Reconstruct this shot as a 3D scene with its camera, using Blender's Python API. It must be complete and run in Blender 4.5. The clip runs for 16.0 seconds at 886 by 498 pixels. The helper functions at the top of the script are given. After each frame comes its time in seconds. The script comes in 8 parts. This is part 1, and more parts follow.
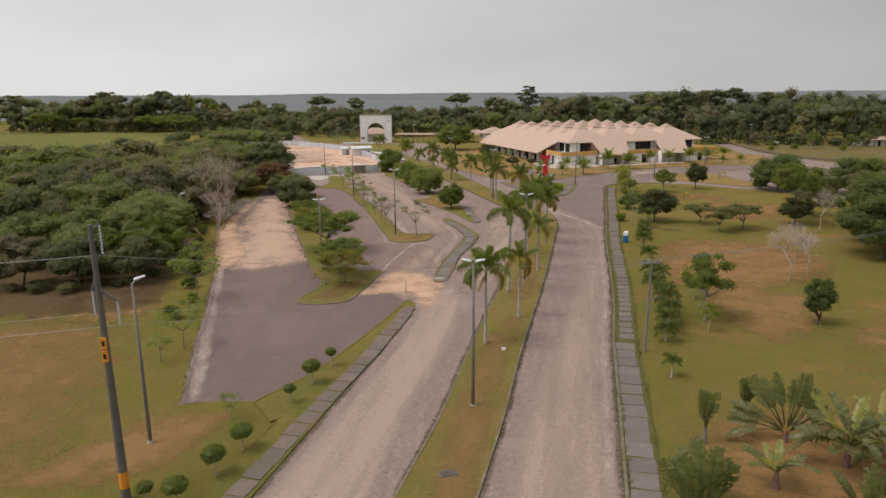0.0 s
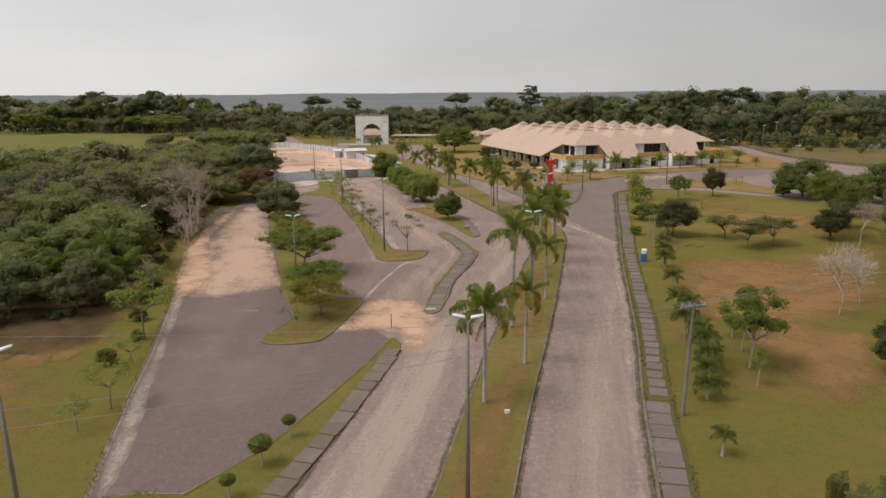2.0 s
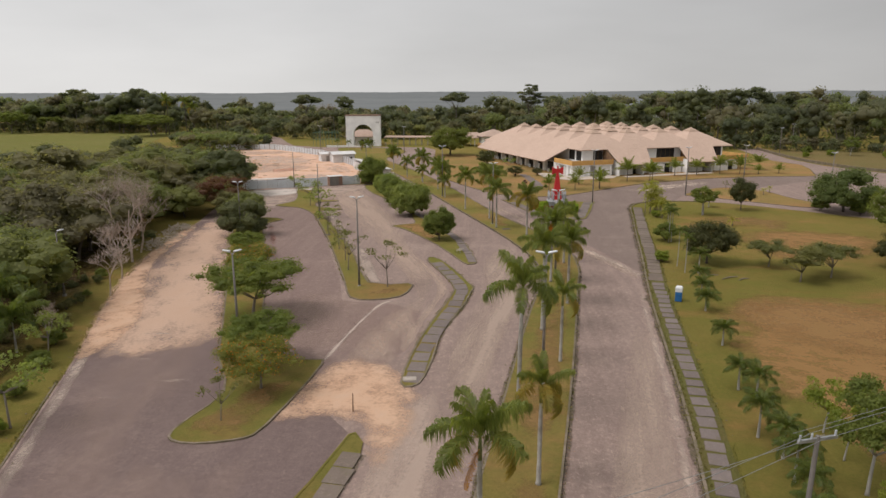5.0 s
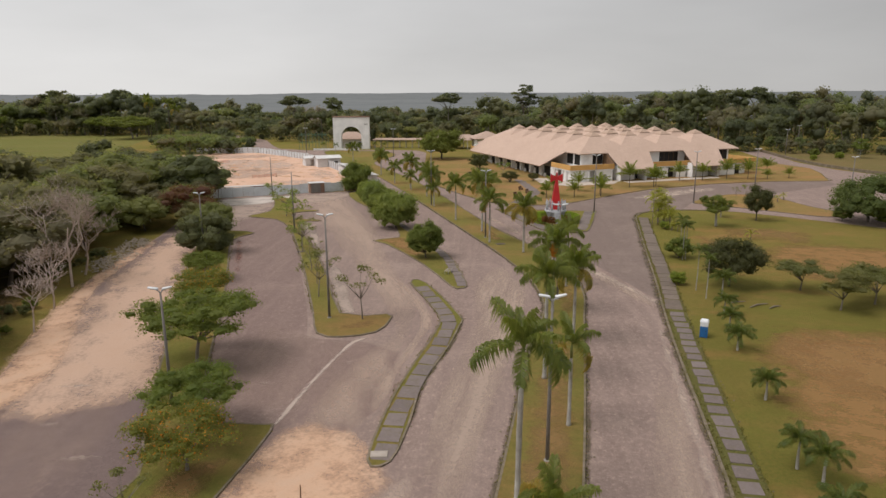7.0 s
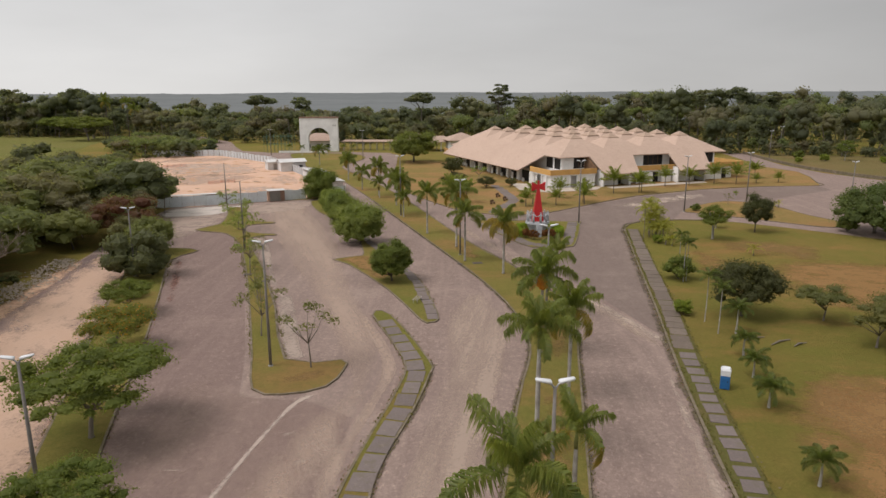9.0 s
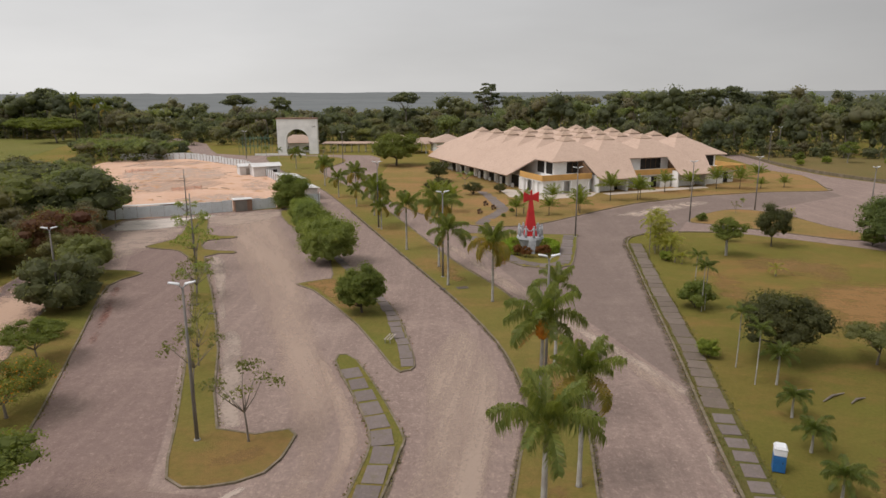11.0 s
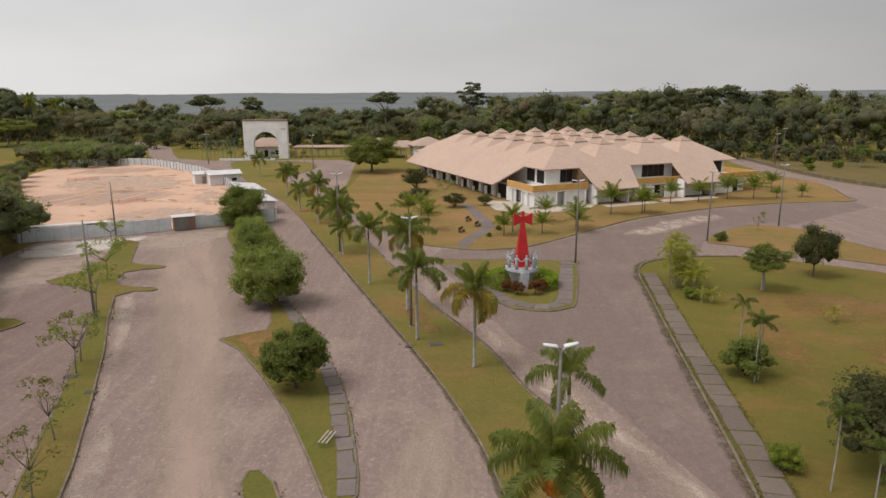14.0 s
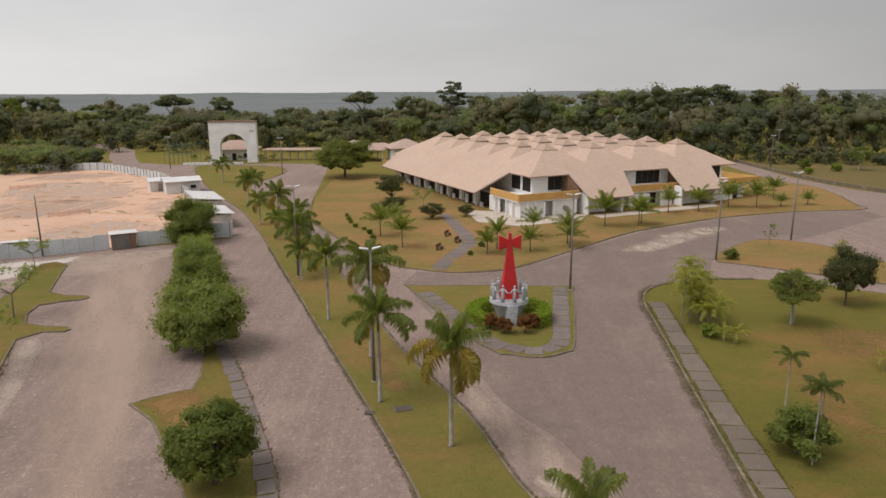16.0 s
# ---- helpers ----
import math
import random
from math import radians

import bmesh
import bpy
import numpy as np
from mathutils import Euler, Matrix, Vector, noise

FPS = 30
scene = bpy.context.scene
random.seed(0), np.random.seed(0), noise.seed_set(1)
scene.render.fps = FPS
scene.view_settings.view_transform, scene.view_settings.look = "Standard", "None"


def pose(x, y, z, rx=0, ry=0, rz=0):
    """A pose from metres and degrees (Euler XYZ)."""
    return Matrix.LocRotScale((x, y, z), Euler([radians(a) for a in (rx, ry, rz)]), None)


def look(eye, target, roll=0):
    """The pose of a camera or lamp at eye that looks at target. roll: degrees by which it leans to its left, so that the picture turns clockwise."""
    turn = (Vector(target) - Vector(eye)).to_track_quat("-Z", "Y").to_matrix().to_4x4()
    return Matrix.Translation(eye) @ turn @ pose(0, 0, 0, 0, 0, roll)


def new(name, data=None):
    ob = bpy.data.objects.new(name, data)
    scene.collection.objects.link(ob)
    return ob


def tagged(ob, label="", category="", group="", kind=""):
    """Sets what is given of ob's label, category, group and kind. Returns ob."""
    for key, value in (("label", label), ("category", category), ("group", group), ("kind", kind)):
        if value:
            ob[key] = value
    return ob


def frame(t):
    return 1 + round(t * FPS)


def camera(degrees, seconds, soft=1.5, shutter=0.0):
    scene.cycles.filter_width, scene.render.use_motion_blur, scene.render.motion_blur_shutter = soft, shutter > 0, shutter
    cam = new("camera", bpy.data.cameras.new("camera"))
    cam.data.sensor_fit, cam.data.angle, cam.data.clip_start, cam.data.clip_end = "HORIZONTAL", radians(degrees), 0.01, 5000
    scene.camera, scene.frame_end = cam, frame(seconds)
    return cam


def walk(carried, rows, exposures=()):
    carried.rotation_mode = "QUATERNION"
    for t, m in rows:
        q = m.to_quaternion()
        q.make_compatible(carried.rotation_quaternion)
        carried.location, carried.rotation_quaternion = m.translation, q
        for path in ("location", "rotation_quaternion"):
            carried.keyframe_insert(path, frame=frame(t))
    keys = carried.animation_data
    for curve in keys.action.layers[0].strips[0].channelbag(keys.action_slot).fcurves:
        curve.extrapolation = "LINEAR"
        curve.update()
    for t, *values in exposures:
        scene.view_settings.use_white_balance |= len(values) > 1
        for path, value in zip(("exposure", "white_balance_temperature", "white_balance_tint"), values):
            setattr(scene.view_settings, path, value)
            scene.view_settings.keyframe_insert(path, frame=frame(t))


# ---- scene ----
cam = camera(67.4, 16.0, soft=1.5)
PATH = [
    (0, (-0.741, -0.313, 24.381), (-0.891, 1.628, 23.925), -0.4),
    (0.5, (-0.742, 2.933, 24.333), (-0.893, 4.875, 23.876), -0.4),
    (1, (-0.776, 6.081, 24.382), (-0.927, 8.023, 23.926), -0.4),
    (1.5, (-0.765, 9.307, 24.451), (-0.916, 11.248, 23.993), -0.4),
    (2, (-0.794, 12.746, 24.369), (-0.946, 14.687, 23.912), -0.4),
    (2.5, (-0.848, 16.117, 24.338), (-1.0, 18.058, 23.88), -0.4),
    (3, (-0.987, 19.412, 24.312), (-1.137, 21.353, 23.855), -0.3),
    (3.5, (-0.969, 22.761, 24.355), (-1.117, 24.702, 23.897), -0.3),
    (4, (-0.99, 26.033, 24.35), (-1.137, 27.974, 23.891), -0.2),
    (4.2, (-1.03, 27.3, 24.36), (-1.177, 29.241, 23.901), -0.2),
    (6.3, (-0.79, 40.223, 24.274), (-0.932, 42.164, 23.813), -0.3),
    (6.5, (-0.802, 41.484, 24.228), (-0.94, 43.426, 23.771), -0.3),
    (7, (-0.724, 44.769, 24.162), (-0.854, 46.712, 23.705), -0.3),
    (7.5, (-0.805, 47.972, 24.144), (-0.919, 49.916, 23.687), -0.3),
    (8, (-0.85, 51.176, 24.122), (-0.946, 53.121, 23.665), -0.2),
    (8.5, (-0.842, 54.379, 24.156), (-0.92, 56.324, 23.698), -0.2),
    (9, (-0.681, 57.795, 24.111), (-0.737, 59.741, 23.653), -0.2),
    (11.5, (0.209, 74.188, 23.903), (0.207, 76.135, 23.444), -0.2),
    (12, (0.479, 77.591, 23.727), (0.497, 79.538, 23.27), -0.2),
    (12.5, (0.757, 81.009, 23.643), (0.775, 82.956, 23.185), -0.3),
    (13, (1.069, 84.334, 23.594), (1.087, 86.281, 23.137), -0.3),
    (13.5, (1.332, 87.547, 23.624), (1.352, 89.494, 23.165), -0.3),
    (14, (1.708, 90.86, 23.635), (1.729, 92.807, 23.177), -0.3),
    (14.5, (2.008, 94.15, 23.66), (2.054, 96.096, 23.201), -0.3),
    (15, (2.327, 97.48, 23.651), (2.387, 99.425, 23.192), -0.3),
    (15.5, (2.596, 100.925, 23.614), (2.668, 102.871, 23.155), -0.2),
    (16, (2.967, 104.302, 23.608), (3.04, 106.247, 23.149), -0.3),
]
walk(cam, [(t, look(eye, target, roll)) for t, eye, target, roll in PATH])

# ---------------------------------------------------------------- light
SUN_EL, SUN_AZ = 58.0, 250.0
world = bpy.data.worlds.new("overcast_sky")
scene.world = world
world.use_nodes = True
wt = world.node_tree
wt.nodes.clear()
w_out = wt.nodes.new("ShaderNodeOutputWorld")
w_bg = wt.nodes.new("ShaderNodeBackground")
w_sky = wt.nodes.new("ShaderNodeTexSky")
w_sky.sky_type = 'NISHITA'
w_sky.sun_disc = False
w_sky.sun_elevation = radians(SUN_EL)
w_sky.sun_rotation = radians(SUN_AZ)
w_sky.dust_density = 4.0
w_hsv = wt.nodes.new("ShaderNodeHueSaturation")
w_hsv.inputs["Saturation"].default_value = 0.12
w_hsv.inputs["Value"].default_value = 0.35
w_tc = wt.nodes.new("ShaderNodeTexCoord")
w_sep = wt.nodes.new("ShaderNodeSeparateXYZ")
w_ramp = wt.nodes.new("ShaderNodeValToRGB")
w_ramp.color_ramp.elements[0].position = 0.0
w_ramp.color_ramp.elements[0].color = (5.75, 5.65, 5.55, 1)
w_ramp.color_ramp.elements[1].position = 0.6
w_ramp.color_ramp.elements[1].color = (7.6, 7.6, 7.6, 1)
e = w_ramp.color_ramp.elements.new(0.16)
e.color = (5.3, 5.3, 5.35, 1)
w_map = wt.nodes.new("ShaderNodeMapping")
w_map.inputs["Scale"].default_value = (1.2, 1.2, 5.0)
w_noise = wt.nodes.new("ShaderNodeTexNoise")
w_noise.inputs["Scale"].default_value = 2.2
w_noise.inputs["Detail"].default_value = 5.0
w_cl = wt.nodes.new("ShaderNodeMapRange")
w_cl.inputs["From Min"].default_value = 0.3
w_cl.inputs["From Max"].default_value = 0.75
w_cl.inputs["To Min"].default_value = 0.93
w_cl.inputs["To Max"].default_value = 1.07
w_mul = wt.nodes.new("ShaderNodeMixRGB")
w_mul.blend_type = 'MULTIPLY'
w_mul.inputs[0].default_value = 1.0
w_mix = wt.nodes.new("ShaderNodeMixRGB")
w_mix.inputs[0].default_value = 0.9
lk = wt.links.new
lk(w_tc.outputs["Generated"], w_sep.inputs[0])
lk(w_sep.outputs["Z"], w_ramp.inputs[0])
lk(w_tc.outputs["Generated"], w_map.inputs[0])
lk(w_map.outputs[0], w_noise.inputs["Vector"])
lk(w_noise.outputs[0], w_cl.inputs["Value"])
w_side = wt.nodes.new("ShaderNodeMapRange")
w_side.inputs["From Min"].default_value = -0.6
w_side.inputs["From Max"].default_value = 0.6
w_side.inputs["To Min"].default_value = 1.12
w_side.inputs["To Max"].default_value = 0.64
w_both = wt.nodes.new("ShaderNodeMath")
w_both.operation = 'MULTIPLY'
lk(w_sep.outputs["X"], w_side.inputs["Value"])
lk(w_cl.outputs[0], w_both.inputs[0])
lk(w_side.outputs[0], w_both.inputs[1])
lk(w_ramp.outputs[0], w_mul.inputs[1])
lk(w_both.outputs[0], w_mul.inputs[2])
lk(w_sky.outputs[0], w_hsv.inputs["Color"])
lk(w_hsv.outputs[0], w_mix.inputs[1])
lk(w_mul.outputs[0], w_mix.inputs[2])
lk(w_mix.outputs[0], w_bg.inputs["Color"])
w_bg.inputs["Strength"].default_value = 0.092
scene.view_settings.exposure = 0.51
lk(w_bg.outputs[0], w_out.inputs[0])

sun_data = bpy.data.lights.new("sun", 'SUN')
sun_data.energy = 1.5
sun_data.angle = radians(28)
sun_data.color = (1.0, 0.92, 0.915)
sun = new("sun", sun_data)
sun.matrix_basis = look((-60, -25, 104), (0, 0, 0))

# ---------------------------------------------------------------- materials


def rgb(c):
    return (c[0], c[1], c[2], 1.0)


class Mat:
    """A small builder of node materials."""

    def __init__(self, name, rough=0.85, spec=0.2, metal=0.0):
        self.m = bpy.data.materials.new(name)
        self.m.use_nodes = True
        self.t = self.m.node_tree
        self.b = self.t.nodes["Principled BSDF"]
        self.b.inputs["Roughness"].default_value = rough
        self.b.inputs["Specular IOR Level"].default_value = spec
        self.b.inputs["Metallic"].default_value = metal
        g = self.t.nodes.new("ShaderNodeNewGeometry")
        self.pos = g.outputs["Position"]
        self.island = g.outputs["Random Per Island"]
        self.rand = self.t.nodes.new("ShaderNodeObjectInfo").outputs["Random"]
        tc = self.t.nodes.new("ShaderNodeTexCoord")
        self.obj = tc.outputs["Object"]

    def link(self, a, b):
        self.t.links.new(a, b)

    def mapped(self, src, scale, rot=(0, 0, 0)):
        n = self.t.nodes.new("ShaderNodeMapping")
        n.inputs["Scale"].default_value = scale
        n.inputs["Rotation"].default_value = rot
        self.link(src, n.inputs[0])
        return n.outputs[0]

    def noise(self, src, scale, detail=4.0, rough=0.55, lo=0.35, hi=0.65):
        n = self.t.nodes.new("ShaderNodeTexNoise")
        n.inputs["Scale"].default_value = scale
        n.inputs["Detail"].default_value = detail
        n.inputs["Roughness"].default_value = rough
        self.link(src, n.inputs["Vector"])
        return self.rng(n.outputs[0], lo, hi)

    def rng(self, src, lo, hi, a=0.0, b=1.0):
        r = self.t.nodes.new("ShaderNodeMapRange")
        r.inputs["From Min"].default_value = lo
        r.inputs["From Max"].default_value = hi
        r.inputs["To Min"].default_value = a
        r.inputs["To Max"].default_value = b
        self.link(src, r.inputs["Value"])
        return r.outputs[0]

    def math(self, op, a, b):
        n = self.t.nodes.new("ShaderNodeMath")
        n.operation = op
        for i, v in enumerate((a, b)):
            if isinstance(v, (int, float)):
                n.inputs[i].default_value = v
            else:
                self.link(v, n.inputs[i])
        return n.outputs[0]

    def mix(self, fac, a, b, mode='MIX'):
        n = self.t.nodes.new("ShaderNodeMixRGB")
        n.blend_type = mode
        for i, v in enumerate((fac, a, b)):
            if isinstance(v, (int, float)):
                n.inputs[i].default_value = v if i == 0 else (v, v, v, 1)
            elif isinstance(v, tuple):
                n.inputs[i].default_value = rgb(v)
            else:
                self.link(v, n.inputs[i])
        return n.outputs[0]

    def voronoi(self, src, scale, feature='DISTANCE_TO_EDGE'):
        n = self.t.nodes.new("ShaderNodeTexVoronoi")
        n.feature = feature
        n.inputs["Scale"].default_value = scale
        self.link(src, n.inputs["Vector"])
        return n.outputs[0]

    def axis(self, src, i):
        n = self.t.nodes.new("ShaderNodeSeparateXYZ")
        self.link(src, n.inputs[0])
        return n.outputs[i]

    def bump(self, height, strength=0.3, dist=0.05):
        n = self.t.nodes.new("ShaderNodeBump")
        n.inputs["Strength"].default_value = strength
        n.inputs["Distance"].default_value = dist
        self.link(height, n.inputs["Height"])
        self.link(n.outputs[0], self.b.inputs["Normal"])

    def color(self, c):
        if isinstance(c, tuple):
            self.b.inputs["Base Color"].default_value = rgb(c)
        else:
            self.link(c, self.b.inputs["Base Color"])
        return self.m


def simple(name, c1, c2, scale=1.5, rough=0.8, spec=0.25, metal=0.0, bump=0.15, fine=14.0, space="obj"):
    """Two tones at a coarse scale, a fine grain over them, and a little relief."""
    m = Mat(name, rough, spec, metal)
    src = m.obj if space == "obj" else m.pos
    big = m.noise(src, scale, 5.0)
    grain = m.noise(src, scale * fine, 3.0)
    c = m.mix(big, c1, c2)
    c = m.mix(m.rng(grain, 0, 1, 0.0, 0.22), c, tuple(v * 0.55 for v in c1))
    m.bump(grain, bump, 0.02)
    return m.color(c)


def grass_material(name, green, dry, soil, dry_amount):
    """Lawn that goes from green to dry in wide patches, with bare soil showing here and there."""
    m = Mat(name, 0.95, 0.05)
    big = m.noise(m.pos, 0.022, 7.0, 0.66, 0.44 - dry_amount, 0.60 - dry_amount)
    bare = m.noise(m.mapped(m.pos, (1, 1.9, 1), (0, 0, 0.4)), 0.045, 7.0, 0.7, 0.52 - dry_amount, 0.66 - dry_amount)
    mid = m.noise(m.mapped(m.pos, (1, 1.6, 1)), 0.35, 6.0, 0.75, 0.4, 0.62)
    tuft = m.noise(m.pos, 1.3, 7.0, 0.8, 0.4, 0.62)
    fine = m.noise(m.pos, 4.0, 6.0, 0.85, 0.38, 0.62)
    c = m.mix(m.math('MULTIPLY', big, 0.85), green, dry)
    c = m.mix(m.math('MULTIPLY', mid, 0.4), c, tuple(v * 0.76 for v in green))
    lush = m.noise(m.mapped(m.pos, (1.3, 0.8, 1)), 0.1, 6.0, 0.7, 0.44, 0.62)
    spot = m.noise(m.mapped(m.pos, (1, 1.2, 1), (0, 0, 0.9)), 0.17, 7.0, 0.72, 0.52, 0.68)
    c = m.mix(m.math('MULTIPLY', lush, 0.5), c, (green[0] * 0.92, green[1] * 1.04, green[2] * 0.95))
    c = m.mix(m.math('MULTIPLY', bare, 0.7), c, soil)
    c = m.mix(m.math('MULTIPLY', spot, 0.45), c, tuple(0.5 * v + 0.5 * w for v, w in zip(soil, dry)))
    c = m.mix(m.math('MULTIPLY', tuft, 0.34), c, (green[0] * 0.6, green[1] * 0.66, green[2] * 0.62))
    c = m.mix(m.rng(fine, 0, 1, 0.0, 0.35), c, tuple(min(1, v * 1.3) for v in dry))
    m.bump(m.mix(0.5, tuft, fine), 0.7, 0.15)
    return m.color(c)


M_GROUND = grass_material("lawn_grass", (0.146, 0.140, 0.030), (0.226, 0.158, 0.050), (0.315, 0.155, 0.068), 0.0)
M_ISLAND = grass_material("verge_grass", (0.146, 0.150, 0.034), (0.244, 0.172, 0.057), (0.290, 0.155, 0.070), 0.02)
M_FORE = grass_material("dry_lawn", (0.190, 0.150, 0.046), (0.285, 0.186, 0.074), (0.345, 0.176, 0.084), 0.075)


def paver_material(name, base, light, dust, dust_lo, dust_hi, streak=1.0):
    """Weathered stone setts with dust in the joints, chalky wear and long pale wheel tracks."""
    m = Mat(name, 0.9, 0.12)
    flat = m.mapped(m.pos, (1, 1, 0.1), (0, 0, 0.35))
    setts = m.voronoi(flat, 4.2)
    tone = m.voronoi(flat, 4.2, 'F1')
    big = m.noise(m.pos, 0.09, 7.0, 0.75, dust_lo, dust_hi)
    track = m.noise(m.mapped(m.pos, (0.7, 0.04, 1), (0, 0, 0.15)), 1.0, 6.0, 0.65, 0.46, 0.7)
    mid = m.noise(m.pos, 0.9, 8.0, 0.85, 0.38, 0.62)
    fine = m.noise(m.pos, 4.0, 6.0, 0.85, 0.35, 0.65)
    chalk = m.noise(m.mapped(m.pos, (1, 0.7, 1)), 2.4, 8.0, 0.9, 0.52, 0.66)
    pit = m.noise(m.pos, 3.1, 7.0, 0.9, 0.53, 0.68)
    c = m.mix(mid, base, light)
    c = m.mix(m.rng(tone, 0.0, 0.2, 0.0, 0.3), c, tuple(v * 0.62 for v in base))
    c = m.mix(m.math('MULTIPLY', big, 0.7), c, dust)
    c = m.mix(m.math('MULTIPLY', track, 0.26 * streak), c, dust)
    c = m.mix(m.rng(fine, 0, 1, 0.0, 0.45), c, tuple(v * 0.62 for v in base))
    c = m.mix(m.math('MULTIPLY', chalk, 0.55 * streak), c, tuple(v * 1.18 for v in dust))
    c = m.mix(m.math('MULTIPLY', pit, 0.5), c, tuple(v * 0.45 for v in base))
    c = m.mix(m.rng(setts, 0.0, 0.03, 0.3, 0.0), c, tuple(v * 0.5 for v in base))
    m.bump(m.mix(0.5, m.rng(setts, 0.0, 0.05), fine), 0.5, 0.03)
    return m.color(c)


M_PAVE = paver_material("stone_setts", (0.238, 0.172, 0.147), (0.320, 0.240, 0.205), (0.47, 0.365, 0.30), 0.52, 0.82)
M_DARK = paver_material("dark_setts", (0.166, 0.120, 0.109), (0.212, 0.156, 0.142), (0.34, 0.258, 0.218), 0.54, 0.84, 0.35)
M_WORNSETT = paver_material("smooth_worn_setts", (0.196, 0.146, 0.124), (0.256, 0.196, 0.168), (0.36, 0.282, 0.236), 0.5, 0.82, 0.55)
M_LANE = paver_material("lane_setts", (0.210, 0.147, 0.128), (0.275, 0.199, 0.172), (0.42, 0.318, 0.262), 0.56, 0.84, 0.7)


def sand_material(name, a, b, c3):
    m = Mat(name, 0.95, 0.08)
    big = m.noise(m.pos, 0.12, 6.0, 0.65)
    mid = m.noise(m.mapped(m.pos, (0.5, 1.6, 1)), 0.5, 5.0, 0.7, 0.5, 0.75)
    fine = m.noise(m.pos, 5.0, 4.0, 0.7)
    c = m.mix(big, a, b)
    c = m.mix(mid, c, c3)
    c = m.mix(m.rng(fine, 0, 1, 0.0, 0.3), c, tuple(v * 0.7 for v in b))
    m.bump(m.mix(0.5, big, fine), 0.6, 0.15)
    return m.color(c)


def dust_material(name, a, b, stretch, rot, hold, most=0.8, broken=1.0):
    """Dust over paving, with gaps where the stones show through."""
    m = Mat(name, 0.95, 0.05)
    big = m.noise(m.mapped(m.mapped(m.pos, (1, 1, 1), rot), stretch), 0.35, 7.0, 0.7, 0.25, 0.75)
    fine = m.noise(m.pos, 3.0, 6.0, 0.75, 0.2, 0.8)
    grain = m.noise(m.pos, 12.0, 3.0)
    at = m.t.nodes.new("ShaderNodeAttribute")
    at.attribute_name = "cover"
    k = m.math('ADD', m.math('MULTIPLY', at.outputs["Fac"], 0.9), m.math('ADD', m.math('MULTIPLY', m.math('SUBTRACT', big, 0.5), 1.5 * broken), m.math('MULTIPLY', m.math('SUBTRACT', fine, 0.5), 1.0 * broken)))
    k = m.math('SUBTRACT', k, m.rng(at.outputs["Fac"], 0.0, 0.5, 0.8, 0.0))
    alpha = m.rng(k, 0.85 - hold, 1.75 - hold)
    c = m.mix(big, a, b)
    c = m.mix(m.rng(grain, 0, 1, 0.0, 0.25), c, tuple(v * 0.7 for v in b))
    m.link(m.math('MULTIPLY', alpha, most), m.b.inputs["Alpha"])
    m.bump(fine, 0.4, 0.05)
    return m.color(c)


M_DUST_T = dust_material("dust_tracks", (0.52, 0.39, 0.305), (0.45, 0.34, 0.27), (0.9, 0.13, 1), (0, 0, -0.33), 0.72, 0.62, 0.8)
M_DUST_L = dust_material("road_dust", (0.52, 0.405, 0.33), (0.45, 0.345, 0.28), (1.3, 0.08, 1), (0, 0, 0.145), 0.78, 0.66)
M_DUST_P = dust_material("dust_patches", (0.60, 0.43, 0.325), (0.54, 0.365, 0.26), (0.9, 0.55, 1), (0, 0, -0.33), 0.9, 0.8, 0.8)
M_CHALK_P = dust_material("chalky_dust", (0.57, 0.465, 0.385), (0.48, 0.38, 0.31), (1, 0.6, 1), (0, 0, -0.3), 0.46)
M_JOINT = dust_material("pale_joint_mortar", (0.58, 0.48, 0.41), (0.48, 0.39, 0.325), (1, 0.6, 1), (0, 0, 0.2), 0.85, 0.72)
M_CHALK_E = dust_material("crumbled_edge_dust", (0.50, 0.41, 0.345), (0.42, 0.335, 0.275), (1, 0.5, 1), (0, 0, -0.33), 0.62, 0.72)
# cover raised beyond real dust to imitate sheen at grazing angles
M_THIN_P = dust_material("thin_dust_and_sheen", (0.50, 0.385, 0.30), (0.44, 0.34, 0.275), (1.6, 0.12, 1), (0, 0, 0.15), 0.56, 0.66)
M_CLAY_P = dust_material("sand_patches", (0.62, 0.37, 0.225), (0.58, 0.41, 0.295), (1, 1, 1), (0, 0, 0), 0.84, 0.84, 0.8)
M_DUST_G = dust_material("greyish_gate_dust", (0.50, 0.395, 0.325), (0.44, 0.345, 0.28), (0.6, 1.0, 1), (0, 0, -0.2), 0.75, 0.62)
M_DUST_M = dust_material("reddish_lot_dust", (0.47, 0.335, 0.265), (0.41, 0.30, 0.245), (1.2, 0.3, 1), (0, 0, -0.33), 0.5, 0.2)
M_SOIL_P = dust_material("worn_red_soil", (0.320, 0.170, 0.074), (0.265, 0.160, 0.064), (1, 1.5, 1), (0, 0, 0.3), 0.85)
M_EDGE_P = dust_material("weedy_gutter_dirt", (0.10, 0.082, 0.05), (0.145, 0.118, 0.078), (1, 1, 1), (0, 0, 0), 0.72)
M_SAND = sand_material("bare_sand", (0.63, 0.425, 0.31), (0.55, 0.345, 0.235), (0.66, 0.51, 0.415))
M_CLAY = sand_material("orange_sand", (0.50, 0.315, 0.20), (0.46, 0.26, 0.14), (0.49, 0.37, 0.275))

def kerb_material(name, a, b, c3):
    """Old kerb stones half lost under dirt and weeds."""
    m = Mat(name, 0.95, 0.08)
    c = m.mix(m.noise(m.pos, 0.7, 7.0, 0.8, 0.4, 0.6), a, b)
    c = m.mix(m.noise(m.pos, 2.6, 6.0, 0.8, 0.45, 0.6), c, c3)
    return m.color(c)


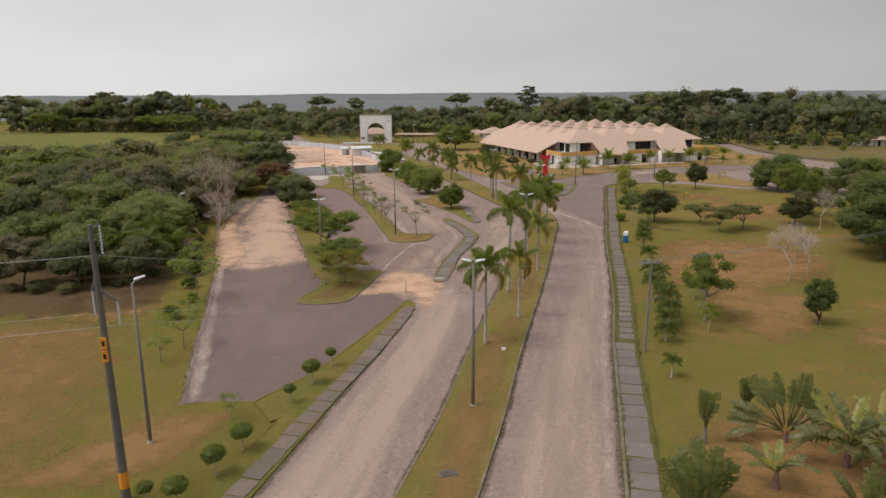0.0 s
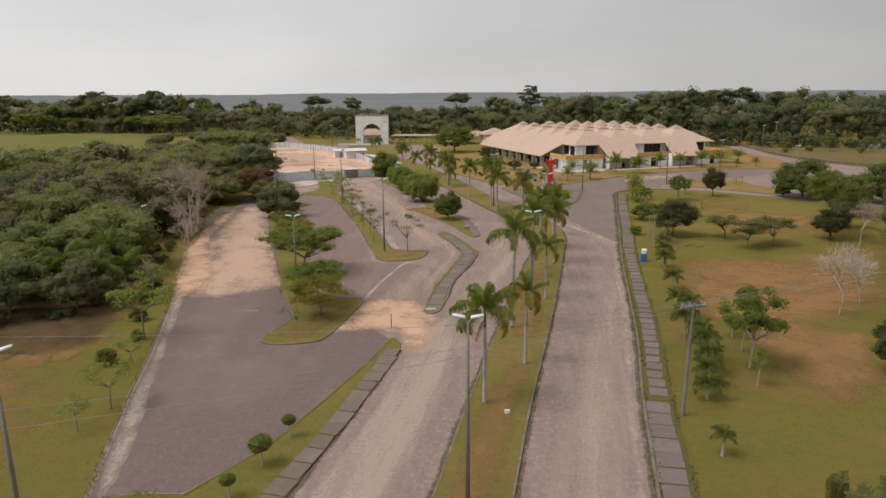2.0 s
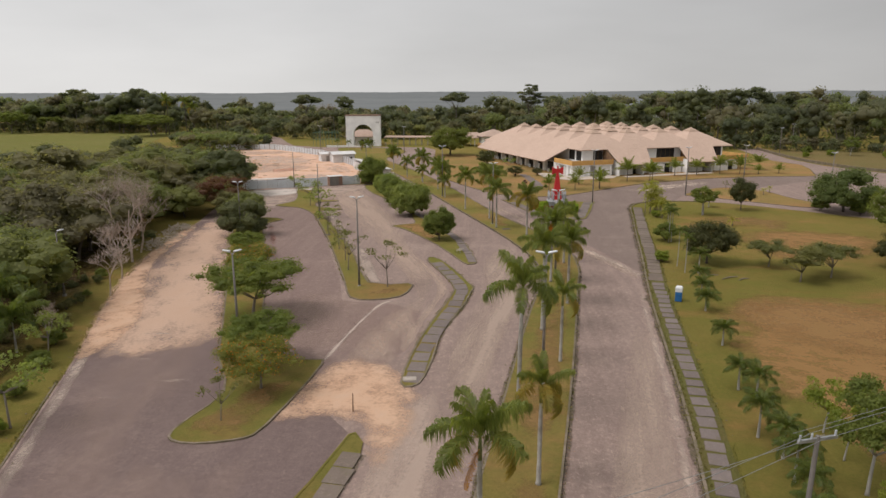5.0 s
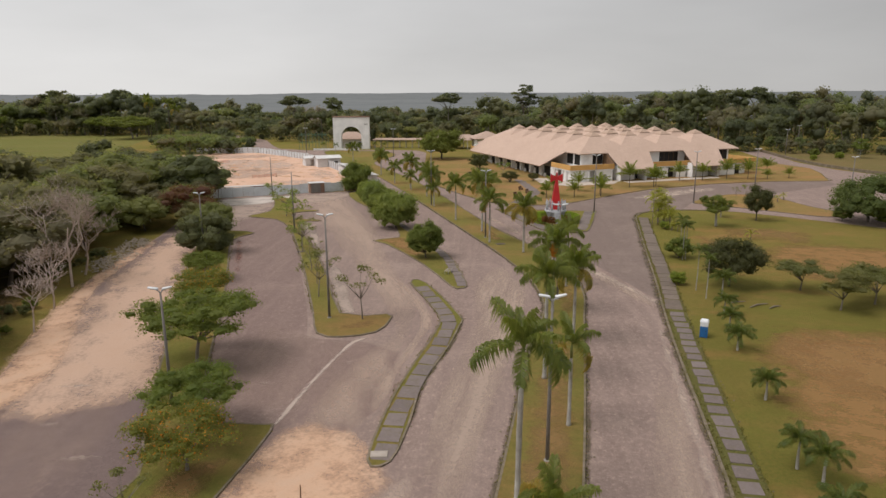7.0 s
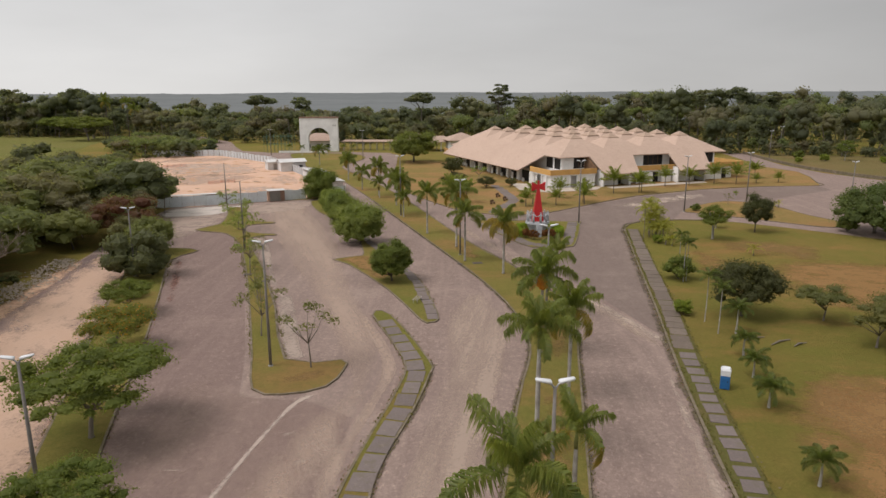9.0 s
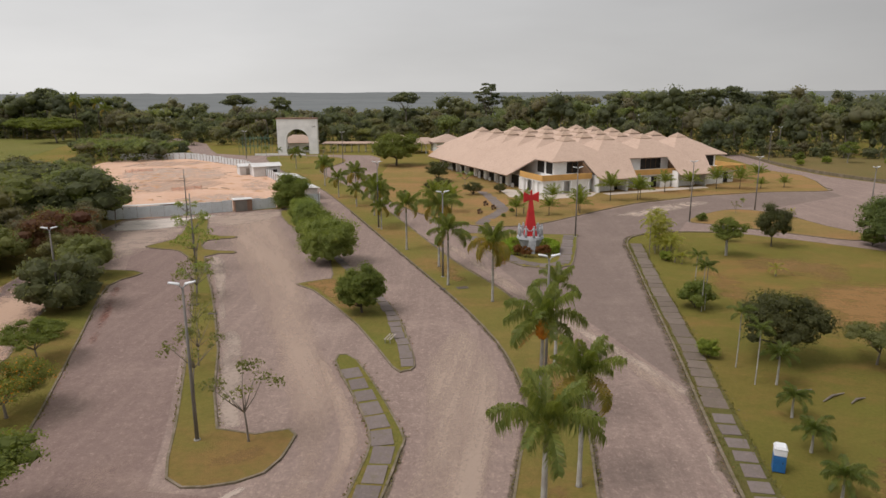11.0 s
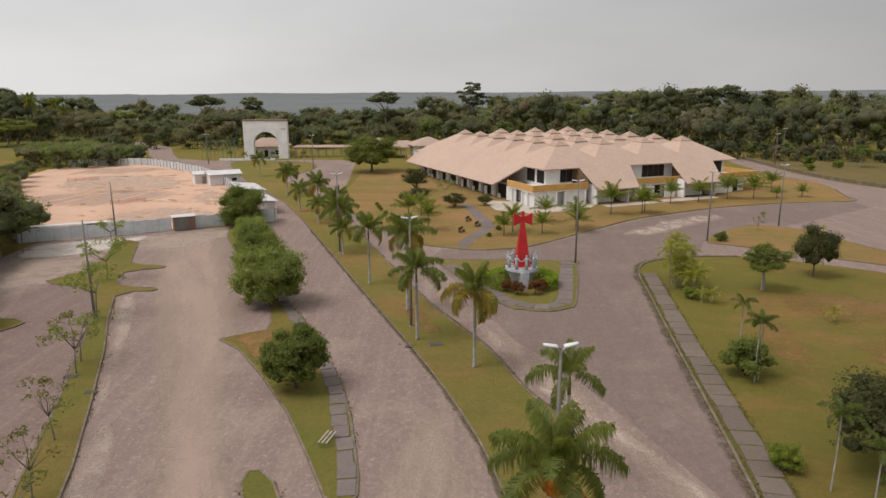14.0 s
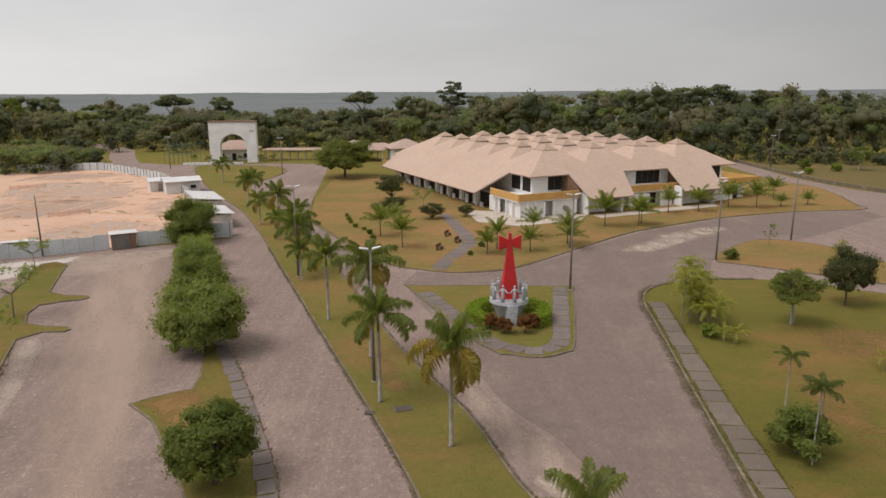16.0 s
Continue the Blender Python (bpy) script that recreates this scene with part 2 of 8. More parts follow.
M_KERB = kerb_material("kerb_stone", (0.24, 0.19, 0.15), (0.115, 0.098, 0.055), (0.15, 0.125, 0.085))
M_WHITE_KERB = simple("pale_kerb", (0.42, 0.37, 0.32), (0.26, 0.22, 0.18), 0.8, 0.9, space="pos")


def slab_material(name, lo, hi):
    m = Mat(name, 0.9, 0.15)
    mid = m.noise(m.pos, 0.9, 5.0, 0.65)
    fine = m.noise(m.pos, 9.0, 4.0)
    c = m.mix(m.rand, lo, hi)
    c = m.mix(m.math('MULTIPLY', mid, 0.6), c, tuple(v * 1.05 for v in lo))
    c = m.mix(m.rng(fine, 0, 1, 0.0, 0.3), c, tuple(v * 1.2 for v in hi))
    c = m.mix(m.math('MULTIPLY', m.noise(m.pos, 1.1, 6.0, 0.8, 0.5, 0.66), 0.5), c, (0.125, 0.108, 0.062))
    c = m.mix(m.math('MULTIPLY', m.noise(m.pos, 2.7, 6.0, 0.8, 0.56, 0.68), 0.5), c, (0.30, 0.235, 0.19))
    m.bump(fine, 0.3, 0.02)
    return m.color(c)


M_SLAB = slab_material("concrete_slab", (0.128, 0.104, 0.096), (0.192, 0.158, 0.144))
M_SLAB_D = slab_material("mossy_dark_slab", (0.122, 0.096, 0.078), (0.180, 0.144, 0.118))


def leaf_material(name, c1, c2, c3, spec=0.15, rough=0.6, speckle=1.0, tint=None, massed=False):
    """Leaves with uneven tone; tint: a second hue that some trees lean to; massed: tones that follow whole crowns."""
    m = Mat(name, rough, spec)
    c = m.mix(m.rng(m.island, 0, 1, 0.5 - speckle * 0.5, 0.5 + speckle * 0.5), c1, c2)
    if massed:
        c = m.mix(m.rng(m.noise(m.pos, 1.3, 3.0, 0.6, 0.42, 0.6), 0, 1, 0.0, 0.5), c, tuple(v * 0.5 for v in c3))
        c = m.mix(m.rng(m.noise(m.pos, 0.09, 2.0, 0.5, 0.38, 0.62), 0, 1, 0.0, 0.75), c, c3)
        c = m.mix(m.rng(m.noise(m.mapped(m.pos, (1, 1, 0.4)), 0.05, 2.0, 0.5, 0.5, 0.66), 0, 1, 0.0, 0.7), c, tint or c2)
    else:
        c = m.mix(m.rng(m.noise(m.obj, 2.5, 2.0), 0, 1, 0.0, 0.6), c, c3)
        if tint:
            c = m.mix(m.rng(m.noise(m.obj, 16.0, 3.0, 0.6, 0.42, 0.6), 0, 1, 0.0, 0.4), c, tuple(v * 0.5 for v in c3))
        c = m.mix(m.rng(m.rand, 0, 1, 0.0, 0.6 if tint else 0.3), c, tint or (c1[0] * 1.3, c1[1] * 1.0, c1[2]))
    m.color(c)
    tr = m.t.nodes.new("ShaderNodeBsdfTranslucent")
    m.link(m.mix(1.0, c, (1.5, 1.5, 0.8), 'MULTIPLY'), tr.inputs["Color"])
    sh = m.t.nodes.new("ShaderNodeMixShader")
    sh.inputs[0].default_value = 0.52
    m.link(m.b.outputs[0], sh.inputs[1])
    m.link(tr.outputs[0], sh.inputs[2])
    m.link(sh.outputs[0], m.t.nodes["Material Output"].inputs["Surface"])
    return m.m


M_LEAF = leaf_material("green_leaves", (0.135, 0.172, 0.040), (0.198, 0.226, 0.062), (0.084, 0.116, 0.030))
M_LEAF_B = leaf_material("bright_leaves", (0.182, 0.236, 0.036), (0.255, 0.285, 0.056), (0.118, 0.165, 0.030))
M_LEAF_D = leaf_material("dark_leaves", (0.096, 0.132, 0.044), (0.155, 0.185, 0.066), (0.070, 0.100, 0.036))
M_LEAF_O = leaf_material("olive_leaves", (0.148, 0.160, 0.056), (0.198, 0.196, 0.080), (0.100, 0.114, 0.046))
M_LEAF_R = leaf_material("russet_leaves", (0.157, 0.074, 0.047), (0.124, 0.099, 0.040), (0.099, 0.049, 0.036))
# far leaf tones are lightened and greyed to stand in for haze
M_WOODS = leaf_material("hazed_woodland_leaves", (0.154, 0.170, 0.094), (0.202, 0.216, 0.113), (0.115, 0.130, 0.074), speckle=0.7, tint=(0.223, 0.202, 0.115), massed=True)
M_WOODS_D = leaf_material("dark_hazed_woodland_leaves", (0.122, 0.139, 0.079), (0.163, 0.178, 0.096), (0.094, 0.108, 0.065), speckle=0.7, tint=(0.173, 0.158, 0.094), massed=True)
M_WOODS_G = leaf_material("bright_hazed_woodland_leaves", (0.180, 0.214, 0.077), (0.233, 0.259, 0.098), (0.134, 0.163, 0.065), speckle=0.7, tint=(0.245, 0.238, 0.094), massed=True)
M_WOODS_B = leaf_material("brownish_hazed_woodland_leaves", (0.199, 0.178, 0.108), (0.252, 0.221, 0.137), (0.146, 0.134, 0.086), speckle=0.7, tint=(0.190, 0.187, 0.108), massed=True)
M_LEAF_M = leaf_material("mid_green_leaves", (0.178, 0.228, 0.064), (0.258, 0.300, 0.094), (0.118, 0.160, 0.050))
M_PALM_C = leaf_material("coconut_leaflets", (0.155, 0.200, 0.040), (0.235, 0.255, 0.060), (0.100, 0.140, 0.034), 0.3, 0.5)
M_LEAF_Y2 = leaf_material("yellow_green_leaves", (0.215, 0.262, 0.066), (0.290, 0.325, 0.098), (0.150, 0.190, 0.052))
M_LEAF_G = leaf_material("grey_olive_leaves", (0.082, 0.092, 0.038), (0.122, 0.126, 0.056), (0.056, 0.064, 0.030))
M_PALM_L = leaf_material("lime_leaflets", (0.270, 0.285, 0.055), (0.360, 0.345, 0.075), (0.190, 0.220, 0.048), 0.25, 0.5)
M_FLOWER = leaf_material("orange_blossom", (0.55, 0.22, 0.03), (0.50, 0.30, 0.05), (0.38, 0.14, 0.03))
M_PALM = leaf_material("palm_leaflets", (0.138, 0.180, 0.040), (0.232, 0.254, 0.062), (0.090, 0.126, 0.032), 0.3, 0.45)
M_PALM_Y = leaf_material("yellowing_palm_leaflets", (0.270, 0.235, 0.045), (0.360, 0.245, 0.052), (0.150, 0.165, 0.032), 0.3, 0.5)
M_PALM_DRY = leaf_material("dry_palm_leaflets", (0.377, 0.217, 0.072), (0.290, 0.160, 0.065), (0.203, 0.116, 0.058), 0.15, 0.7)
M_BARK = simple("grey_bark", (0.16, 0.135, 0.11), (0.26, 0.225, 0.185), 1.2, 0.9)
M_BARK_W = simple("limewashed_bark", (0.42, 0.40, 0.36), (0.22, 0.20, 0.17), 0.9, 0.9)
M_BARK_D = simple("dark_bark", (0.085, 0.068, 0.052), (0.14, 0.115, 0.09), 1.2, 0.9)
M_BARE = simple("bleached_branches", (0.38, 0.30, 0.25), (0.49, 0.405, 0.345), 1.2, 0.9)
M_SHAFT = simple("green_crownshaft", (0.14, 0.17, 0.05), (0.20, 0.20, 0.075), 1.0, 0.5)

M_PLASTER = simple("white_plaster", (0.81, 0.80, 0.775), (0.68, 0.67, 0.65), 0.35, 0.85, space="pos")
M_STAINED = simple("stained_plaster", (0.72, 0.71, 0.69), (0.46, 0.45, 0.44), 0.28, 0.85, space="pos")
M_OCHRE = simple("ochre_plaster", (0.62, 0.36, 0.12), (0.50, 0.29, 0.10), 0.4, 0.85, space="pos")
M_CONC = simple("grey_concrete", (0.36, 0.34, 0.31), (0.25, 0.235, 0.215), 0.7, 0.9, space="pos")
M_APRON = simple("sandy_pale_concrete", (0.52, 0.45, 0.38), (0.40, 0.34, 0.28), 0.5, 0.9, space="pos")
# near-black colour stands in for unlit rooms; nothing lies behind these panels
M_DARKIN = simple("unlit_interior_black", (0.018, 0.016, 0.014), (0.03, 0.026, 0.022), 1.0, 0.7, space="pos")
M_WOODB = simple("dark_timber", (0.12, 0.07, 0.04), (0.19, 0.115, 0.065), 1.0, 0.8, space="pos")
M_BRICK = simple("brown_boarding", (0.20, 0.12, 0.085), (0.27, 0.17, 0.12), 1.2, 0.9, space="pos")
M_REDP = simple("red_paint", (0.56, 0.022, 0.022), (0.42, 0.018, 0.02), 0.6, 0.5, 0.4)
M_STATUE = simple("pale_grey_stone", (0.46, 0.47, 0.48), (0.30, 0.31, 0.33), 1.4, 0.8)
M_POLE = simple("weathered_pole_concrete", (0.230, 0.210, 0.190), (0.155, 0.142, 0.128), 0.6, 0.85)
M_POLE_D = simple("dark_stained_concrete", (0.150, 0.136, 0.122), (0.100, 0.090, 0.082), 0.6, 0.85)
M_LAMPW = simple("white_lamp_housing", (0.72, 0.73, 0.74), (0.58, 0.59, 0.60), 2.0, 0.4, 0.5)
M_STEEL = simple("galvanised_steel", (0.42, 0.43, 0.44), (0.30, 0.31, 0.32), 1.0, 0.45, 0.5, 0.6)
M_WIRE = simple("aluminium_wire", (0.35, 0.35, 0.35), (0.28, 0.28, 0.28), 1.0, 0.5, 0.5, 0.5)
M_GLASSINS = simple("glass_insulator", (0.42, 0.44, 0.45), (0.30, 0.32, 0.33), 6.0, 0.2, 0.6)
M_CASTIRON = simple("rusted_cast_iron", (0.075, 0.058, 0.048), (0.115, 0.090, 0.074), 3.0, 0.8, 0.3)
M_ORANGE = simple("orange_plate", (0.75, 0.30, 0.03), (0.62, 0.23, 0.03), 3.0, 0.6)
M_BLACK = simple("black_paint", (0.02, 0.02, 0.02), (0.03, 0.03, 0.03), 3.0, 0.6)
M_BLUE = simple("blue_plastic", (0.022, 0.13, 0.33), (0.018, 0.10, 0.27), 2.0, 0.45, 0.4)
M_WPLAST = simple("white_plastic", (0.74, 0.75, 0.76), (0.62, 0.63, 0.64), 2.0, 0.5, 0.4)
M_GREENP = simple("green_steel_tube", (0.10, 0.20, 0.14), (0.07, 0.14, 0.10), 2.0, 0.5)
M_HEDGE = leaf_material("clipped_hedge_leaves", (0.20, 0.30, 0.036), (0.26, 0.34, 0.05), (0.14, 0.21, 0.028))
M_HEDGE_R = leaf_material("red_shrub_leaves", (0.205, 0.088, 0.036), (0.165, 0.092, 0.032), (0.115, 0.066, 0.026))


def sheet_material(name, c1, c2, pitch, axis='X'):
    """Corrugated sheet steel: ridges by relief and by shade painted into the troughs, rust and dirt over grey paint."""
    m = Mat(name, 0.5, 0.4, 0.25)
    w = m.t.nodes.new("ShaderNodeTexWave")
    w.bands_direction = axis
    w.inputs["Scale"].default_value = pitch
    m.link(m.obj, w.inputs["Vector"])
    big = m.noise(m.pos, 0.5, 5.0, 0.65)
    fine = m.noise(m.pos, 6.0, 4.0)
    c = m.mix(big, c1, c2)
    c = m.mix(m.rng(m.rand, 0, 1, 0.0, 0.35), c, tuple(v * 0.75 for v in c1))
    c = m.mix(m.rng(fine, 0.6, 1, 0.0, 0.3), c, (0.30, 0.24, 0.19))
    # troughs coloured darker to imitate the shade between ridges
    c = m.mix(m.rng(w.outputs[0], 0.0, 0.5, 0.22, 0.0), c, tuple(v * 0.6 for v in c2))
    m.bump(w.outputs[0], 0.5, 0.04)
    return m.color(c)


M_SHEET = sheet_material("corrugated_sheet", (0.74, 0.79, 0.82), (0.60, 0.64, 0.665), 3.2, 'Z')
M_SHEETROOF = sheet_material("white_sheet_roof", (0.72, 0.71, 0.69), (0.60, 0.58, 0.56), 1.0)


def shingle_roof(name, c1, c2, c3):
    """Sun-bleached roof shingles in uneven courses, mottled and stained in patches."""
    m = Mat(name, 0.92, 0.08)
    course = m.t.nodes.new("ShaderNodeTexWave")
    course.bands_direction = 'Z'
    course.inputs["Scale"].default_value = 1.3
    course.inputs["Distortion"].default_value = 5.0
    course.inputs["Detail"].default_value = 4.0
    course.inputs["Detail Scale"].default_value = 2.5
    m.link(m.obj, course.inputs["Vector"])
    big = m.noise(m.obj, 0.1, 6.0, 0.7)
    mid = m.noise(m.obj, 0.7, 7.0, 0.8, 0.44, 0.68)
    chip = m.voronoi(m.mapped(m.obj, (1, 1, 2.2)), 2.6, 'F1')
    spot = m.noise(m.obj, 2.2, 6.0, 0.8, 0.56, 0.72)
    fine = m.noise(m.obj, 7.0, 4.0, 0.7)
    c = m.mix(big, c1, c2)
    c = m.mix(m.math('MULTIPLY', mid, 0.6), c, c3)
    c = m.mix(m.rng(chip, 0.05, 0.6, 0.0, 0.35), c, tuple(v * 1.22 for v in c1))
    rough = m.noise(m.obj, 0.16, 4.0, 0.6, 0.5, 0.66)
    c = m.mix(m.math('MULTIPLY', spot, m.rng(rough, 0, 1, 0.35, 0.95)), c, tuple(v * 0.45 for v in c3))
    c = m.mix(m.rng(course.outputs[0], 0.0, 0.4, 0.3, 0.0), c, tuple(v * 0.62 for v in c3))
    c = m.mix(m.rng(fine, 0, 1, 0, 0.25), c, tuple(v * 0.7 for v in c1))
    m.bump(m.mix(0.5, chip, fine), 0.8, 0.08)
    return m.color(c)


M_ROOF = shingle_roof("bleached_shingles", (0.52, 0.385, 0.305), (0.455, 0.33, 0.258), (0.37, 0.268, 0.208))
M_CAP = shingle_roof("darker_ridge_shingles", (0.45, 0.335, 0.255), (0.40, 0.29, 0.22), (0.31, 0.225, 0.165))
M_TILE = shingle_roof("clay_roof_tiles", (0.45, 0.335, 0.27), (0.39, 0.285, 0.225), (0.29, 0.21, 0.165))


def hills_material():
    m = Mat("haze_coloured_forest", 1.0, 0.0)
    # blue-grey base colours imitate distance haze over the forest
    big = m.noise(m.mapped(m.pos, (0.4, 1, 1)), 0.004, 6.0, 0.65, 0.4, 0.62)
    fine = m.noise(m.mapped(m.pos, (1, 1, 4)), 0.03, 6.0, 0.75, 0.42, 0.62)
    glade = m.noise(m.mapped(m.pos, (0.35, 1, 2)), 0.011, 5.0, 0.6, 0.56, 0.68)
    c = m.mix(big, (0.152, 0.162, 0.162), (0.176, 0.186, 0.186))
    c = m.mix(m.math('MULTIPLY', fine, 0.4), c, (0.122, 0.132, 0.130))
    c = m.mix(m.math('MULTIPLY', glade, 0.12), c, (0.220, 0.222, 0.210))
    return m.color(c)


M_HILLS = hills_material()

# ---------------------------------------------------------------- mesh helpers
R = random.Random(7)


def part(name, bm, material, parent=None, label="", smooth=False):
    """Links a bmesh as one mesh object under a thing or a part."""
    me = bpy.data.meshes.new(name)
    bm.to_mesh(me)
    bm.free()
    if smooth:
        me.shade_smooth()
    me.materials.append(material)
    return link_mesh(name, me, parent, label)


def link_mesh(name, me, parent=None, label="", m=None):
    ob = new(name, me)
    if parent is not None:
        ob.parent = parent
    if m is not None:
        ob.matrix_basis = m
    if label:
        tagged(ob, label)
    return ob


def raw_mesh(name, verts, faces, material, smooth=False):
    me = bpy.data.meshes.new(name)
    me.from_pydata(verts, [], faces)
    me.materials.append(material)
    if smooth:
        me.shade_smooth()
    me.update()
    return me


def thing(name, m, label, category, group="", kind=""):
    ob = new(name)
    ob.empty_display_size = 0.3
    ob.matrix_basis = m
    return tagged(ob, label, category, group, kind)


def box(bm, x0, x1, y0, y1, z0, z1, bevel=0.0):
    r = bmesh.ops.create_cube(bm, size=1.0)
    vs = r["verts"]
    for v in vs:
        v.co = Vector(((x0 + x1) / 2 + v.co.x * (x1 - x0), (y0 + y1) / 2 + v.co.y * (y1 - y0), (z0 + z1) / 2 + v.co.z * (z1 - z0)))
    if bevel:
        es = list({ed for v in vs for ed in v.link_edges})
        bmesh.ops.bevel(bm, geom=es, offset=bevel, segments=1, affect='EDGES')


def boxed(*args, **kw):
    bm = bmesh.new()
    box(bm, *args, **kw)
    return bm


def tube(bm, pts, radii, sides=7):
    """A tapered round tube along points."""
    rings = []
    for i, p in enumerate(pts):
        p = Vector(p)
        a = Vector(pts[max(i - 1, 0)])
        b = Vector(pts[min(i + 1, len(pts) - 1)])
        d = (b - a).normalized()
        s = d.cross(Vector((0.13, 0.97, 0.2)))
        if s.length < 0.1:
            s = d.cross(Vector((1, 0, 0)))
        s.normalize()
        w = d.cross(s)
        rings.append([bm.verts.new(p + radii[i] * (math.cos(k * math.tau / sides) * s + math.sin(k * math.tau / sides) * w)) for k in range(sides)])
    for r0, r1 in zip(rings, rings[1:]):
        for k in range(sides):
            bm.faces.new((r0[k], r0[(k + 1) % sides], r1[(k + 1) % sides], r1[k]))
    bm.faces.new(rings[0][::-1])
    bm.faces.new(rings[-1])


def tubed(pts, radii, sides=7):
    bm = bmesh.new()
    tube(bm, pts, radii, sides)
    return bm


def curve_pts(pts, closed=False, per=4):
    """Catmull-Rom points through the given plan points."""
    n = len(pts)
    out = []
    for i in range(n if closed else n - 1):
        p = [Vector(pts[(i + k) % n] if closed else pts[min(max(i + k, 0), n - 1)]) for k in (-1, 0, 1, 2)]
        for s in range(per):
            t = s / per
            out.append(tuple(0.5 * ((2 * p[1]) + (-p[0] + p[2]) * t + (2 * p[0] - 5 * p[1] + 4 * p[2] - p[3]) * t * t + (-p[0] + 3 * p[1] - 3 * p[2] + p[3]) * t ** 3)))
    if not closed:
        out.append(tuple(pts[-1]))
    return out


def area(pts):
    return sum(a[0] * b[1] - b[0] * a[1] for a, b in zip(pts, pts[1:] + pts[:1])) / 2


def inset(pts, d):
    """A closed counter-clockwise outline moved inwards by d."""
    out = []
    n = len(pts)
    for i in range(n):
        a, b, c = (Vector(pts[(i + k) % n]) for k in (-1, 0, 1))
        e0, e1 = (b - a).normalized(), (c - b).normalized()
        n0, n1 = Vector((-e0.y, e0.x)), Vector((-e1.y, e1.x))
        m = n0 + n1
        m = m / max(m.length_squared, 0.5) * 2
        out.append(tuple(b + m * d))
    return out


def ears(pts):
    """Triangles of a counter-clockwise outline, ear by ear."""
    idx = list(range(len(pts)))
    out = []

    def cross(a, b, c):
        return (pts[b][0] - pts[a][0]) * (pts[c][1] - pts[a][1]) - (pts[b][1] - pts[a][1]) * (pts[c][0] - pts[a][0])

    while len(idx) > 3:
        best = None
        for k in range(len(idx)):
            a, b, c = idx[k - 1], idx[k], idx[(k + 1) % len(idx)]
            if cross(a, b, c) <= 1e-9:
                continue
            if any(q not in (a, b, c) and cross(a, b, q) >= 0 and cross(b, c, q) >= 0 and cross(c, a, q) >= 0 for q in idx):
                continue
            d = (pts[a][0] - pts[c][0]) ** 2 + (pts[a][1] - pts[c][1]) ** 2
            if best is None or d < best[0]:
                best = (d, k, (a, b, c))
        if best is None:
            idx.pop(min(range(len(idx)), key=lambda k: abs(cross(idx[k - 1], idx[k], idx[(k + 1) % len(idx)]))))
            continue
        out.append(best[2])
        idx.pop(best[1])
    out.append(tuple(idx))
    return out


def fill(bm, pts, z):
    """A flat face over a plan outline, cut into triangles."""
    vs = [bm.verts.new((p[0], p[1], z)) for p in pts]
    for tri in ears(pts):
        bm.faces.new([vs[i] for i in tri])
    return vs


def sheet(name, pts, z, material, label, category, thick=0.3):
    """A paved or bare surface with a given top height."""
    if area(pts) < 0:
        pts = pts[::-1]
    bm = bmesh.new()
    top = fill(bm, pts, z)
    low = [bm.verts.new((p[0], p[1], z - thick)) for p in pts]
    for i in range(len(pts)):
        j = (i + 1) % len(pts)
        bm.faces.new((low[i], low[j], top[j], top[i]))
    bmesh.ops.recalc_face_normals(bm, faces=bm.faces)
    ob = part(name, bm, material)
    return tagged(ob, label, category, kind="structure")


def kerb_line(bm, pts, closed, width, z0, z1, rnd):
    n = len(pts)
    ins = inset(pts, width) if closed else None
    if not closed:
        ins = []
        for i in range(n):
            a, b = Vector(pts[max(i - 1, 0)]), Vector(pts[min(i + 1, n - 1)])
            d = (b - a).normalized()
            ins.append((pts[i][0] - d.y * width, pts[i][1] + d.x * width))
    rows = []
    for p, q in zip(pts, ins):
        h = z1 + rnd.uniform(-0.025, 0.02)
        rows.append([bm.verts.new((p[0], p[1], z0)), bm.verts.new((p[0], p[1], h)), bm.verts.new((q[0], q[1], h)), bm.verts.new((q[0], q[1], z0))])
    for i in range(n if closed else n - 1):
        a, b = rows[i], rows[(i + 1) % n]
        for k in range(3):
            bm.faces.new((a[k], b[k], b[k + 1], a[k + 1]))


def island(pts, label, material=None, z=0.13, kerb=None, per=3):
    """A raised planted island inside its kerb."""
    if area(pts) < 0:
        pts = pts[::-1]
    pts = curve_pts(pts, True, per)
    bm = bmesh.new()
    fill(bm, inset(pts, 0.1), z)
    bmesh.ops.recalc_face_normals(bm, faces=bm.faces)
    top = tagged(part("grass_island", bm, material or M_ISLAND), label, "lawn", kind="structure")
    bm = bmesh.new()
    kerb_line(bm, pts, True, 0.17, -0.1, z + 0.03, R)
    bmesh.ops.recalc_face_normals(bm, faces=bm.faces)
    tagged(part("kerb", bm, kerb or M_KERB), "low weathered stone kerb round a planted island", "kerb", kind="structure")
    return top


